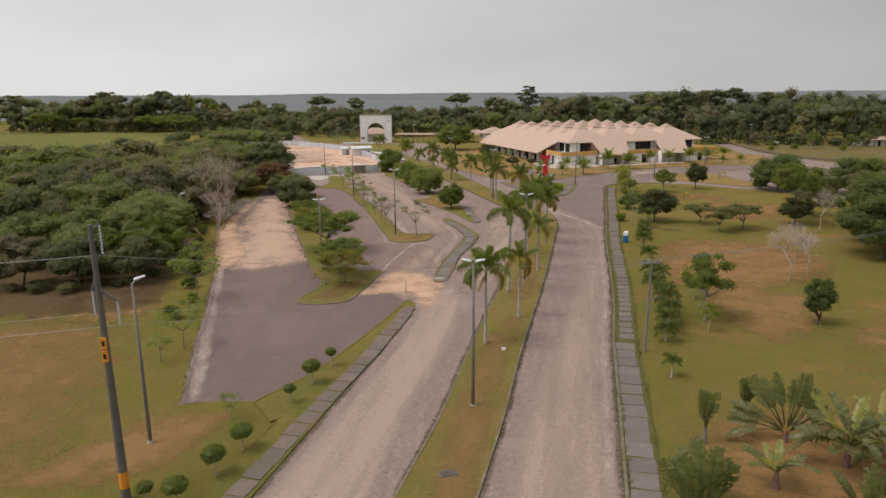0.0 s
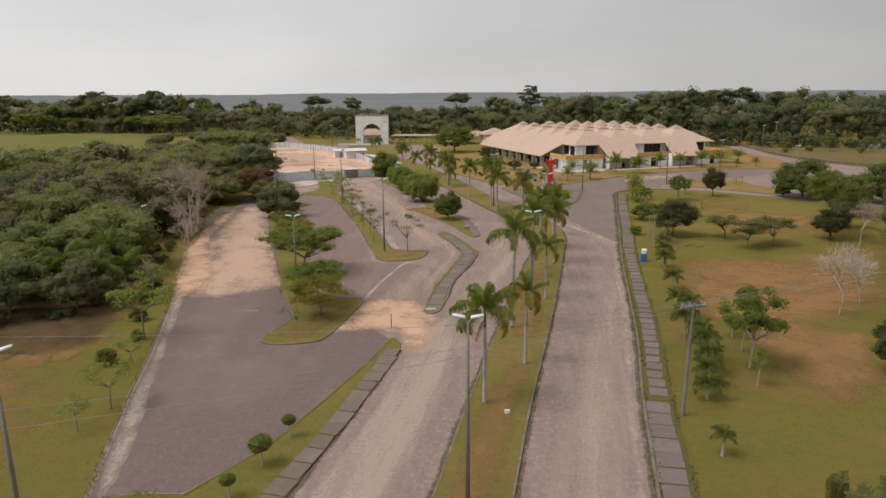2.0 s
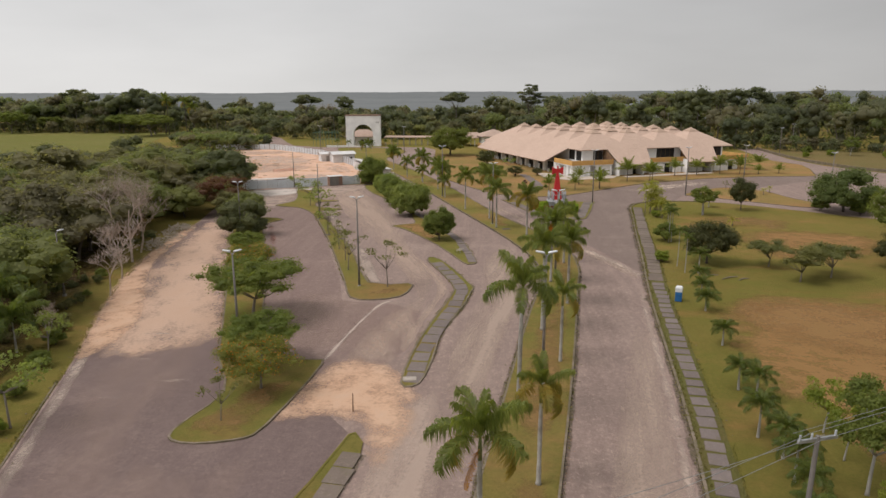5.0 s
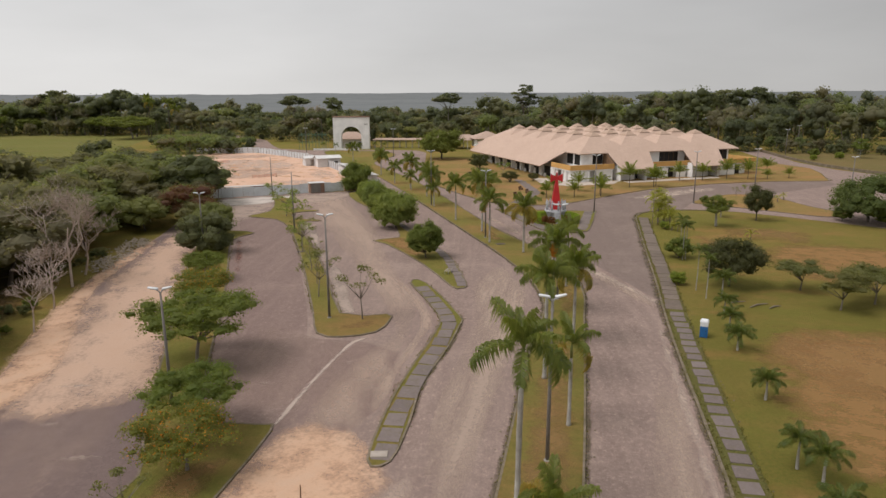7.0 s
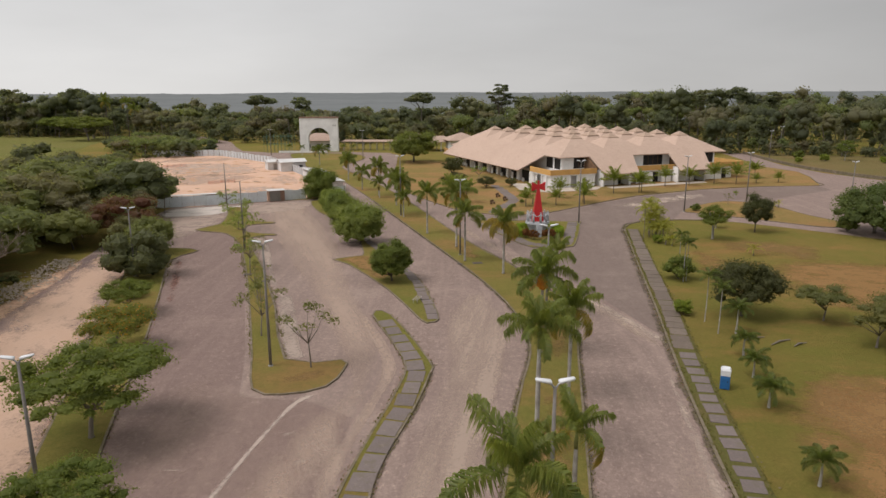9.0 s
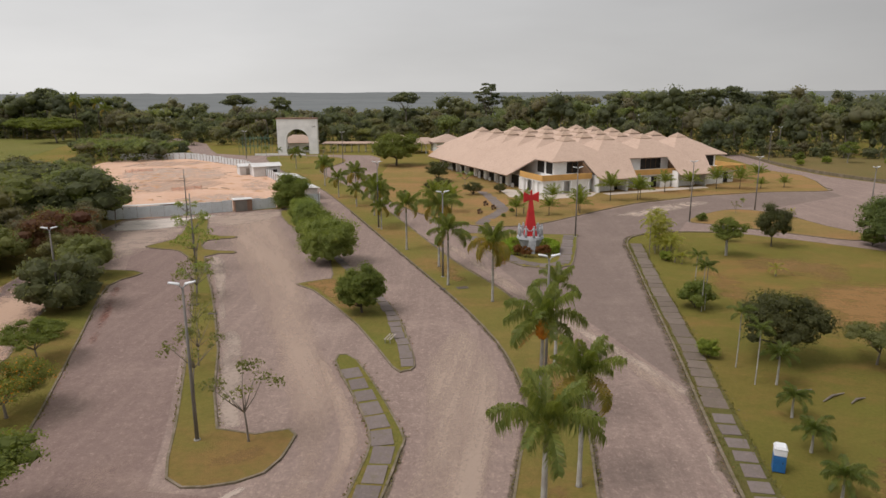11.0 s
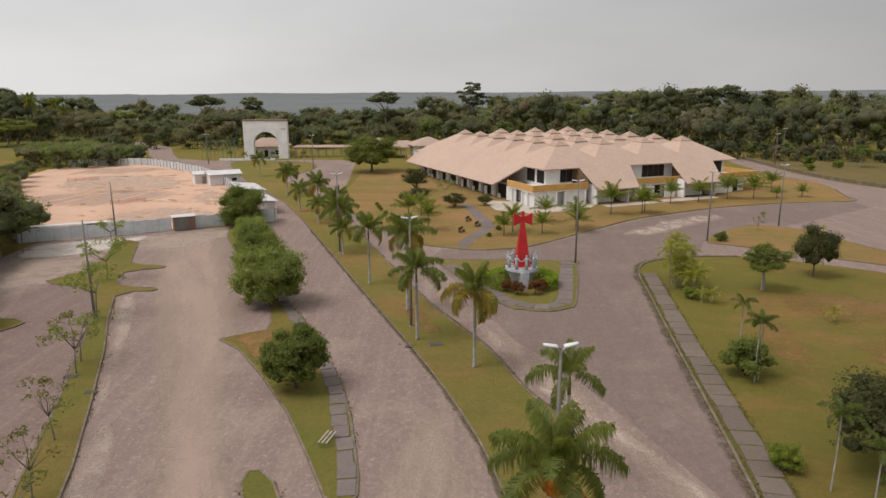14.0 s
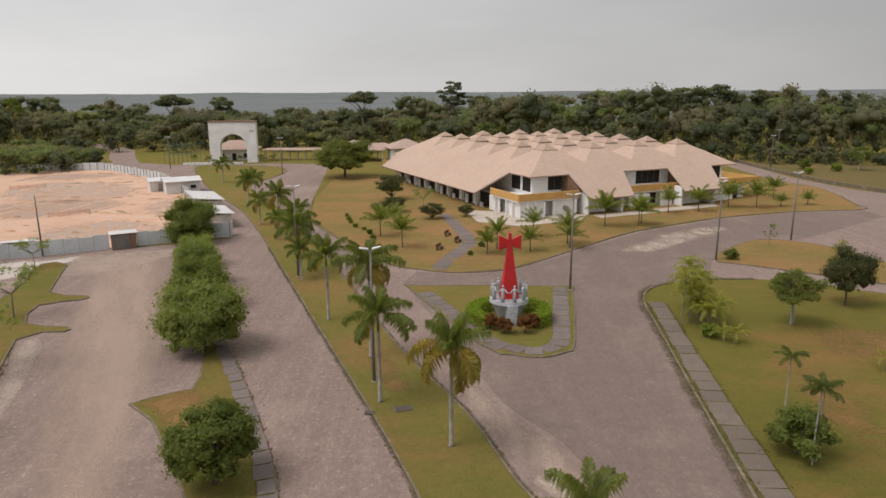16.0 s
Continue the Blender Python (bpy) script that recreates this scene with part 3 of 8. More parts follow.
def dust(pts, fade, z, material, label, cell=1.0):
    """A thin spread of dust or sand that thins out unevenly towards its edges."""
    pts = curve_pts(pts, True, 3)
    p = np.array(pts)
    x0, y0 = p.min(axis=0) - cell
    x1, y1 = p.max(axis=0) + cell
    gx, gy = np.meshgrid(np.arange(x0, x1 + cell, cell), np.arange(y0, y1 + cell, cell))
    near = np.full(gx.shape, 1e9)
    odd = np.zeros(gx.shape, bool)
    for a, b in zip(p, np.roll(p, -1, axis=0)):
        d = b - a
        t = np.clip(((gx - a[0]) * d[0] + (gy - a[1]) * d[1]) / max(d @ d, 1e-9), 0, 1)
        near = np.minimum(near, np.hypot(gx - a[0] - t * d[0], gy - a[1] - t * d[1]))
        with np.errstate(divide="ignore", invalid="ignore"):
            odd ^= ((a[1] > gy) != (b[1] > gy)) & (gx < d[0] * (gy - a[1]) / (d[1] if abs(d[1]) > 1e-9 else 1e-9) + a[0])
    cover = np.where(odd, np.clip(near / fade, 0, 1), 0.0)
    rows, cols = gx.shape
    use = {}
    verts, vals, faces = [], [], []
    for r in range(rows - 1):
        for c in range(cols - 1):
            q = ((r, c), (r, c + 1), (r + 1, c + 1), (r + 1, c))
            if max(cover[k] for k in q) <= 0:
                continue
            f = []
            for k in q:
                if k not in use:
                    use[k] = len(verts)
                    verts.append((gx[k], gy[k], z))
                    vals.append(float(cover[k]))
                f.append(use[k])
            faces.append(tuple(f))
    me = raw_mesh("dirt", verts, faces, material)
    lay = me.attributes.new("cover", 'FLOAT', 'POINT')
    lay.data.foreach_set("value", vals)
    return tagged(link_mesh("dirt", me), label, "dirt", kind="structure")


def ragged(pts, amount, per, rnd):
    """A curved outline with uneven edges."""
    out = []
    for p in curve_pts(pts, True, per):
        out.append((p[0] + rnd.uniform(-amount, amount), p[1] + rnd.uniform(-amount, amount)))
    return out


SLAB_MESHES, DARK_SLABS = [], []
for k in range(6):
    bm = boxed(-0.5, 0.5, -0.5, 0.5, -0.12, 0.0, bevel=0.02)
    for v in bm.verts:
        v.co.x += R.uniform(-0.02, 0.02)
        v.co.y += R.uniform(-0.02, 0.02)
    me = bpy.data.meshes.new("slab")
    bm.to_mesh(me)
    bm.free()
    me.materials.append(M_SLAB if k < 3 else M_SLAB_D)
    (SLAB_MESHES if k < 3 else DARK_SLABS).append(me)


def slab_walk(parent, pts, width, pitch, gap, z, skip=0.0, dark=False):
    """Concrete slabs laid one by one along a line, each a piece of the walk."""
    line = curve_pts(pts, False, 6)
    dist = 0.0
    nxt = 0.0
    for a, b in zip(line, line[1:]):
        a, b = Vector(a), Vector(b)
        step = (b - a).length
        while nxt <= dist + step:
            p = a + (b - a) * ((nxt - dist) / step)
            d = (b - a).normalized()
            if R.random() >= skip:
                m = Matrix.LocRotScale((p.x + R.uniform(-0.07, 0.07), p.y + R.uniform(-0.06, 0.06), z + R.uniform(-0.015, 0.02)), Euler((R.uniform(-0.018, 0.018), R.uniform(-0.018, 0.018), math.atan2(-d.x, d.y) + R.uniform(-0.06, 0.06))), (width * R.uniform(0.86, 1.03), pitch - gap * R.uniform(0.6, 1.6), 1))
                link_mesh("slab", (DARK_SLABS if dark else SLAB_MESHES)[R.randrange(3)], parent, "", m)
            nxt += pitch
        dist += step

# ---------------------------------------------------------------- ground, roads, islands
gx = [-6000, -2500, -1200, -700, -400, -250, -120, 0, 120, 250, 400, 700, 1200, 2500, 6000]
gy = [-1500, -600, -200, 0, 100, 200, 300, 400, 500, 700, 1000, 1600, 3000, 6000]
gv = [(x, y, 0.0) for y in gy for x in gx]
gf = [(j * len(gx) + i, j * len(gx) + i + 1, (j + 1) * len(gx) + i + 1, (j + 1) * len(gx) + i) for j in range(len(gy) - 1) for i in range(len(gx) - 1)]
tagged(link_mesh("ground", raw_mesh("ground", gv, gf, M_GROUND)), "wide lawn of patchy green and dry brown grass", "ground", kind="structure")

# far wooded hills under the horizon, in three ranks, with haze painted into their colour
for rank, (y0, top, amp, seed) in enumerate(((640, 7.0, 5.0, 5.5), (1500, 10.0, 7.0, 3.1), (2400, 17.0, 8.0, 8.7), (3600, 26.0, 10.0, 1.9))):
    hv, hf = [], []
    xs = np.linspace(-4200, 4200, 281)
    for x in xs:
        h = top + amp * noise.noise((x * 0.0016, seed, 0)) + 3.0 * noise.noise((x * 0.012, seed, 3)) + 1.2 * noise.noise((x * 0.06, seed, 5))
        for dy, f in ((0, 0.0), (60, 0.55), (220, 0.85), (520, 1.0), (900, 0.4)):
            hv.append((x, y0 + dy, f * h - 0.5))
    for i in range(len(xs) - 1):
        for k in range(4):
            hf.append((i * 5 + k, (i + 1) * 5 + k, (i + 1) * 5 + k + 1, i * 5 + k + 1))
    tagged(link_mesh("backdrop_hills", raw_mesh("backdrop_hills", hv, hf, M_HILLS, True)), "distant forested ridge coloured blue-grey to imitate haze", "hills", kind="structure")

R_EDGE = [(-6.3, -60), (7.3, 35), (9.6, 51.3), (11.4, 64.0), (14.1, 80.0), (18.0, 109.4), (21.4, 130.4), (24.5, 150.6), (27.3, 168), (28.6, 176), (30.6, 180.8), (34.0, 183.6), (40, 185.2), (46, 185), (51, 183.4), (58.5, 178), (70, 168), (90, 154), (130, 140), (200, 130)]
FORECOURT_EDGE = [(200, 205), (150, 220), (118, 240), (109, 262), (107, 285), (112, 330), (104, 330), (99, 280), (103, 266), (100, 252), (96, 241), (93.4, 233.8), (77.5, 232.0), (60, 226.5), (40.8, 215.5), (30, 205.5), (23.1, 198.5), (15.5, 191.5), (8, 190.0), (3.0, 192.0), (-1.1, 195.0), (-9.0, 209.5)]
GATE_ROAD_EDGE = [(-18.0, 231), (-21, 255), (-23.5, 290), (-26, 322), (-31, 333), (-45, 336), (-80, 334), (-95, 343), (-104, 362), (-118, 396), (-150, 440), (-160, 436), (-126, 390), (-112, 358), (-104, 343), (-99, 324), (-84, 309), (-69, 294), (-58, 275), (-46, 252), (-32.5, 226), (-28.6, 214.5), (-36.5, 210.0), (-47.3, 206.5)]
LOT_EDGE = [(-63.5, 198.5), (-63, 180), (-58, 156), (-53.5, 126), (-46.5, 104), (-40.2, 88.4), (-33.5, 70), (-31.0, 61.9), (-25.8, 47.4), (-23, 48.2), (-20.1, 48.4), (-14.5, 46), (-15.4, 35.4), (-29.9, -60)]
sheet("road", R_EDGE + FORECOURT_EDGE + GATE_ROAD_EDGE + LOT_EDGE, 0.03, M_PAVE, "wide double road and forecourt of worn stone setts", "road")

LOT = [(-25.7, 47.6), (-22.6, 48.4), (-20.1, 48.5), (-16.5, 54.5), (-12.4, 69.8), (-11.3, 76.0), (-14.5, 80), (-19.5, 79), (-21.5, 82), (-23.5, 90), (-27, 98), (-32.5, 111), (-40, 128), (-46, 145), (-50, 157), (-57.6, 155.5), (-53.2, 126), (-46.3, 104), (-40.0, 88.4), (-33.3, 70), (-30.8, 61.9)]
sheet("parking_lot", LOT, 0.036, M_DARK, "dark weathered parking area of stone setts", "parking lot")
LANE = [(-15.5, 79.5), (-9.2, 92), (-9.0, 104), (-13, 106.5), (-18.8, 107.3), (-20.8, 115), (-27.5, 136), (-36, 163), (-48, 196), (-58, 197), (-51, 175), (-44.5, 158), (-38.2, 136), (-31.8, 118), (-26.6, 101), (-21, 90)]
sheet("parking_lane", LANE, 0.040, M_LANE, "reddish grey parking lane of stone setts", "parking lot")

JUNCTION = [(19.8, 121.5), (21.2, 130.4), (24.3, 150.6), (27.1, 168), (28.4, 176), (30.4, 180.8), (34.0, 183.5), (40, 185.1), (44.6, 194.2), (49, 200.6), (56.6, 207.2), (64, 207), (72, 212), (92, 226), (92.5, 232.6), (77.5, 231.4), (60, 225.8), (41, 214.8), (30.2, 204.8), (23.3, 197.8), (15.5, 190.8), (8, 189.2), (2.6, 191.2), (1.0, 186), (3.4, 176), (7.2, 160.5), (9.4, 151.5), (12.6, 145.8), (14.2, 140.5), (16.4, 133.5)]
sheet("road", JUNCTION, 0.036, M_WORNSETT, "smooth dark worn setts of the road junction", "road")
rd = random.Random(11)
dust([(-25.5, 95), (-31, 89), (-38.6, 86), (-41.6, 91.5), (-46.0, 103.8), (-53.0, 126), (-57.8, 152), (-54.5, 157), (-48.5, 157), (-44.0, 144), (-37.6, 126), (-31, 108)], 6.0, 0.046, M_DUST_P, "pale dusty earth spread over the old parking area")
dust([(-39.8, 85.5), (-42.2, 91.2), (-47.4, 103.8), (-54, 124), (-58.4, 150), (-55.2, 150), (-50.0, 124), (-43.0, 108), (-39.0, 99), (-38.0, 91)], 1.6, 0.052, M_CLAY_P, "orange sandy earth along the parking edge")
dust([(-19.0, 76.6), (-13.2, 77.0), (-11.2, 75.4), (-9.6, 70.0), (-6.6, 71.5), (-5.4, 79), (-6.4, 85), (-8.6, 88.5), (-12, 90.6), (-16.4, 89.6)], 3.4, 0.056, M_CLAY_P, "orange sand spilled across the road junction")
dust([(-17.6, 24), (-9.0, 24), (-6.4, 47), (-4.4, 60), (-3.0, 74), (-5.0, 84), (-9.0, 80), (-9.6, 73), (-10.8, 62), (-13.4, 47)], 2.4, 0.044, M_DUST_L, "pale dust over the road")
dust([(-15.8, 88.5), (-8.8, 88), (-8.2, 94), (-7.2, 107), (-7.6, 117), (-8.6, 123.5), (-14.8, 144.6), (-21.6, 170), (-30.5, 193), (-35, 206), (-46, 204), (-43.0, 190), (-34.0, 168), (-23.2, 142.0), (-15.2, 121.4), (-12.2, 113), (-11.6, 108), (-14.2, 102)], 3.6, 0.044, M_DUST_T, "pale dusty wheel tracks along the lane")
dust([(-47, 205), (-37, 209.5), (-31, 208), (-36, 192), (-47, 190), (-61, 191.5), (-62.5, 198)], 3.4, 0.048, M_DUST_G, "pale dust drifted below the site fence")
dust([(-62.5, 197.6), (-52, 201.8), (-46.5, 204.4), (-47.5, 196), (-51.5, 188.5), (-58, 186), (-62.4, 188)], 2.2, 0.050, dust_material("chalk_white_dust", (0.70, 0.64, 0.58), (0.60, 0.53, 0.47), (0.5, 1, 1), (0, 0, -0.3), 0.8), "chalk-white dust drifted along the site fence", 0.8)
dust([(-61.5, 196), (-47.6, 199.5), (-45.2, 184), (-46.5, 170), (-50.5, 163), (-55.5, 168), (-60, 181)], 4.0, 0.046, M_DUST_G, "pale dust over the upper parking lane")
dust([(31, 201), (37, 207), (45, 215), (55, 220.5), (58, 215), (46, 205), (38, 199)], 2.4, 0.044, M_CHALK_P, "pale dusty patch on the forecourt road")
dust([(-23.5, 135), (-21.0, 134.5), (-16.2, 119), (-15.2, 115.4), (-17.4, 115.6), (-20.2, 124)], 0.7, 0.047, M_CHALK_E, "pale dust along the kerb", 0.35)
dust([(-36.5, 167), (-33.0, 166), (-27, 148), (-22.6, 135.0), (-24.2, 135.6), (-29.0, 149)], 0.8, 0.047, M_CHALK_E, "pale dust along the kerb", 0.35)
# road dust that also carries the painted grazing-angle brightness
dust([(-2.0, 24), (7.6, 24), (9.4, 48), (13.6, 76), (17.6, 105), (15.0, 106), (9.0, 84), (3.0, 60), (0.6, 46)], 2.6, 0.042, M_THIN_P, "thin dust along the road, paled further for its grazing sheen")
dust([(-4.8, 80), (-1.4, 80), (2.4, 104), (4.9, 117), (4.6, 127), (1.6, 138), (-3.0, 128), (-2.6, 115), (-3.8, 104), (-5.2, 92)], 1.6, 0.043, M_THIN_P, "thin dust along the road, paled further for its grazing sheen")
dust([(9.6, 141), (6.2, 152), (1.4, 166), (-1.2, 174), (1.2, 175), (5.2, 164), (9.2, 151.5), (12.4, 145.6), (14.0, 140.3), (16.2, 133.4), (19.6, 121.4), (18.2, 118), (15.0, 126), (12.4, 134)], 1.2, 0.042, M_THIN_P, "thin dust beside the road junction", 0.6)
dust([(-25.9, 48.0), (-24.4, 48.1), (-26.0, 54), (-28.9, 62), (-34.6, 78), (-38.4, 88), (-40.2, 88.3), (-33.5, 70), (-31.0, 61.9)], 0.8, 0.045, M_CHALK_E, "thin dust along the lot edge", 0.4)
for x, y, w, d in ((-27.5, 63.5, 2.6, 0.8), (-29.0, 69.0, 2.0, 0.6), (-26.0, 76.5, 2.4, 0.7), (-31.5, 80.5, 3.0, 0.8), (-28.5, 84.0, 2.6, 0.9), (-33.5, 88.5, 3.2, 0.8), (-22.0, 63.0, 1.4, 0.5), (-17.5, 66.5, 1.6, 0.5), (-24.0, 55.0, 1.6, 0.5), (-35.8, 95.0, 3.4, 0.9), (-19.5, 96.5, 2.6, 0.7), (-22.6, 100.5, 3.0, 0.8), (-14.5, 99.5, 1.6, 0.6)):
    dust([(x - w, y - 0.1), (x, y - d * 0.6), (x + w, y + 0.15), (x + w * 0.3, y + d * 0.6)], 0.6, 0.047, M_CHALK_P, "pale scuffed patch across the paving", 0.35)
dust([(-22.5, 91.5), (-10.5, 92), (-9.4, 103), (-12, 107.4), (-18.6, 109), (-21, 114), (-27, 108), (-25, 101)], 2.6, 0.045, M_DUST_M, "reddish dust at the lane mouth")
dust([(-27, 58), (-19, 59), (-15, 69), (-17, 73.5), (-24, 72), (-26, 86), (-29, 95), (-38, 88), (-33, 71), (-30, 62)], 3.0, 0.0445, M_DUST_M, "thin reddish dust over the dark setts")
dust([(-8.7, 92), (-7.7, 101.4), (-6.4, 109.5), (-6.5, 115.4), (-10.8, 127.4), (-12.6, 128), (-8.6, 116), (-8.2, 109.5), (-9.4, 101.6), (-10.4, 93)], 0.9, 0.049, M_DUST_T, "pale dust along the footpath kerb", 0.4)

dust([(9.6, 140.6), (11.4, 141.4), (16.2, 132.4), (19.4, 123.4), (21.0, 118.2), (19.6, 117.6), (17.6, 122.6), (14.4, 131.0)], 0.8, 0.048, M_CHALK_P, "chalky scar across the paving", 0.35)
dust([(-16.7, 89.2), (-16.1, 89.2), (-15.3, 96.4), (-14.5, 102.0), (-13.6, 106.0), (-12.6, 107.4), (-13.2, 107.8), (-14.3, 106.2), (-15.05, 102.2), (-15.9, 96.4)], 0.3, 0.056, M_JOINT, "pale broken joint strip across the paving", 0.12)
M_WORN_I = dust_material("worn_island_soil", (0.290, 0.165, 0.074), (0.24, 0.152, 0.062), (1, 0.8, 1), (0, 0, 0.5), 0.6, 0.75)
M_WORN = dust_material("worn_lawn_soil", (0.315, 0.172, 0.076), (0.25, 0.155, 0.062), (1, 0.8, 1), (0, 0, 0.5), 0.78)
dust([(-82, 30), (-32, 30), (-27.5, 42), (-34, 64), (-44, 72), (-66, 66), (-86, 52)], 9.0, 0.018, M_WORN_I, "dull reddish soil showing through the lawn", 2.0)
dust([(-33, 35), (-24, 35), (-20, 43), (-20.6, 47.6), (-25.4, 46.9), (-29, 45)], 3.0, 0.03, M_WORN, "reddish bare soil below the parking area", 1.0)
dust([(26, 111), (33, 113), (42, 110), (50, 104), (46, 95), (36, 91), (29, 94), (24.5, 101)], 6.0, 0.03, M_WORN, "reddish bare soil showing through the lawn", 1.5)
dust([(40, 166), (46, 170), (54, 168), (58, 161), (52, 150), (46, 154), (39, 158)], 6.0, 0.03, M_WORN_I, "reddish bare soil showing through the lawn", 1.5)
dust([(24, 84), (33, 86), (40, 78), (34, 66), (26, 62), (23, 72)], 5.0, 0.03, M_WORN, "reddish bare soil showing through the lawn", 1.5)
dust([(-36.4, 132.5), (-34.6, 132), (-37.4, 141), (-41.4, 151.5), (-43.4, 152), (-39.6, 141.5)], 0.9, 0.05, dust_material("russet_leaf_litter", (0.20, 0.075, 0.055), (0.24, 0.11, 0.08), (1, 1, 1), (0, 0, 0), 0.3), "reddish fallen leaves along the divider kerb", 0.5)
# worn soil showing through the lawns
for pts in ([(20, 84), (30, 80), (44, 86), (52, 100), (46, 112), (30, 115), (22, 104)], [(12, 34), (30, 32), (46, 42), (34, 52), (14, 50)], [(24, 58), (36, 62), (46, 60), (40, 54)], [(30, 62), (44, 78), (50, 70), (40, 60)], [(42, 128), (60, 134), (66, 150), (48, 156), (38, 146)], [(30, 146), (36, 140), (40, 156), (34, 162)], [(-62, 66), (-40, 70), (-42, 82), (-52, 86), (-66, 80)], [(-34, 40), (-22, 44), (-21, 47), (-27, 46), (-40, 30)], [(-60, 40), (-40, 44), (-44, 60), (-62, 56)], [(-56, 64), (-38, 66), (-39.5, 80), (-45, 90), (-54, 84)]):
    dust(pts, 7.0, 0.012, M_SOIL_P, "worn reddish soil showing through the lawn", 2.0)


for pts in ([(-5.8, 30), (-1.6, 30), (0.2, 46), (2.0, 60), (3.6, 70), (0.6, 72), (-2.6, 62), (-4.6, 47)], [(0.4, 78), (4.2, 76), (7.0, 94), (8.6, 106), (5.4, 108), (2.6, 96)], [(7.0, 116), (10.4, 117), (10.6, 128), (7.4, 130)], [(-1.0, 154), (3.4, 154), (0.4, 162), (-3.4, 166)], [(-24.0, 75.2), (-19.6, 74.4), (-17.8, 78), (-17.0, 86.5), (-20.8, 84), (-23.0, 80)], [(-17.6, 109.4), (-13.0, 109.6), (-11.8, 112.6), (-14.6, 113.2)]):
    dust(pts, 2.0, 0.142, M_WORN_I, "brown soil showing through the island grass", 0.8)


dust([(-19.4, 152.8), (-16.9, 150.2), (-11.6, 141.6), (-10.0, 142.6), (-12.6, 150.5), (-15.4, 156)], 1.2, 0.143, M_WORN, "brown soil showing through the island grass", 0.6)


def gutter(line, width, label):
    """Weedy dirt that collects along a kerb; it lies on the right of the line."""
    line = curve_pts(line, False, 4)
    off = []
    for k, p in enumerate(line):
        a, c = Vector(line[max(k - 1, 0)]), Vector(line[min(k + 1, len(line) - 1)])
        d = (c - a).normalized()
        off.append((p[0] + d.y * width, p[1] - d.x * width))
    n = len(line)
    verts = [(p[0], p[1], 0.06) for p in line] + [(p[0], p[1], 0.06) for p in off]
    me = raw_mesh("dirt", verts, [(k, n + k, n + k + 1, k + 1) for k in range(n - 1)], M_EDGE_P)
    lay = me.attributes.new("cover", 'FLOAT', 'POINT')
    lay.data.foreach_set("value", [1.0] * n + [0.0] * n)
    tagged(link_mesh("dirt", me), label, "dirt", kind="structure")


dust([(p[0] - 0.3, p[1]) for p in R_EDGE[1:6]] + [(p[0] - 1.5, p[1]) for p in R_EDGE[5:0:-1]], 0.6, 0.05, M_CHALK_P, "pale chalky dust along the road edge", 0.35)
gutter(R_EDGE[13:4:-1], 1.1, "crumbling dirt along the footpath kerb")
gutter(R_EDGE[5::-1], 0.7, "weedy dirt along the footpath kerb")
gutter([(-1.5, 36.0), (0.3, 46.8), (2.2, 60.8), (5.0, 78.5), (7.5, 95.3), (10.2, 115.3), (11.3, 123.5), (11.2, 134.5), (8.9, 141), (6.3, 150.7), (0.2, 166.0), (-10.9, 201.6)], 0.6, "weedy dirt along the median kerb")
gutter([(-20.6, 207.0), (-7.5, 169.5), (0.6, 146.3), (4.5, 132.8), (5.8, 124), (5.8, 117), (3.6, 105.6), (-0.5, 78), (-3.0, 60.5), (-4.8, 46.4), (-6.7, 36)], 0.55, "weedy dirt along the median kerb")
gutter([(-15.5, 35.4), (-13.5, 47.8), (-10.9, 64.7), (-9.8, 73.0)], 0.7, "weedy dirt along the verge kerb")
gutter([(-6.3, 90), (-6.0, 97), (-4.4, 104.9), (-3.4, 111.8), (-3.6, 115.2)], 0.5, "weedy dirt along the footpath kerb")

# faint scuffs
for x, y, w in ((-9.6, 108.2, 1.5), (-10.2, 99.6, 1.4), (-11.6, 97.6, 0.8), (-13.2, 101.4, 0.7)):
    dust([(x - w, y - 0.25), (x, y - 0.5), (x + w, y + 0.2), (x + w * 0.2, y + 0.5)], 0.4, 0.057, M_CHALK_P, "pale scuff on the lane", 0.2)

median = [(-23.2, -60), (-16.3, -20), (-12.2, 4), (-9.4, 20), (-7.7, 30), (-6.7, 36), (-4.8, 46.4), (-3.0, 60.5), (-0.5, 78), (3.6, 105.6), (5.8, 117), (5.8, 124), (4.5, 132.8), (0.6, 146.3), (-7.5, 169.5), (-20.6, 207.0), (-31, 235), (-36.5, 247), (-46.1, 266), (-54.9, 285.3), (-67.5, 317), (-69.5, 329), (-61.6, 331), (-44, 326), (-37.5, 312), (-38.8, 295), (-40.8, 279.5), (-32.5, 258), (-22.2, 234), (-10.9, 201.6), (0.2, 166.0), (6.3, 150.7), (8.9, 141), (11.2, 134.5), (11.3, 123.5), (10.2, 115.3), (7.5, 95.3), (5.0, 78.5), (2.2, 60.8), (0.3, 46.8), (-1.5, 36.0), (-2.5, 30), (-4.2, 20), (-6.8, 4), (-10.8, -20), (-17.5, -60)]
island(median, "long grassy road median planted with tall palms")
verge_l = [(-33.5, -60), (-18.8, 34.5), (-17.5, 44.8), (-20.0, 48.0), (-16.6, 54.3), (-12.4, 69.5), (-11.2, 75.6), (-10.3, 75.2), (-9.8, 73.0), (-10.9, 64.7), (-13.5, 47.8), (-15.5, 35.4), (-30.2, -60)]
vl = island(verge_l, "narrow grass verge beside a slab footpath", per=2, kerb=M_ISLAND)
slab_walk(vl, [(-19.0, 21), (-16.53, 35.2), (-14.93, 44.8), (-12.43, 58), (-11.0, 68), (-10.3, 73.6)], 1.55, 1.92, 0.13, 0.185, dark=True)
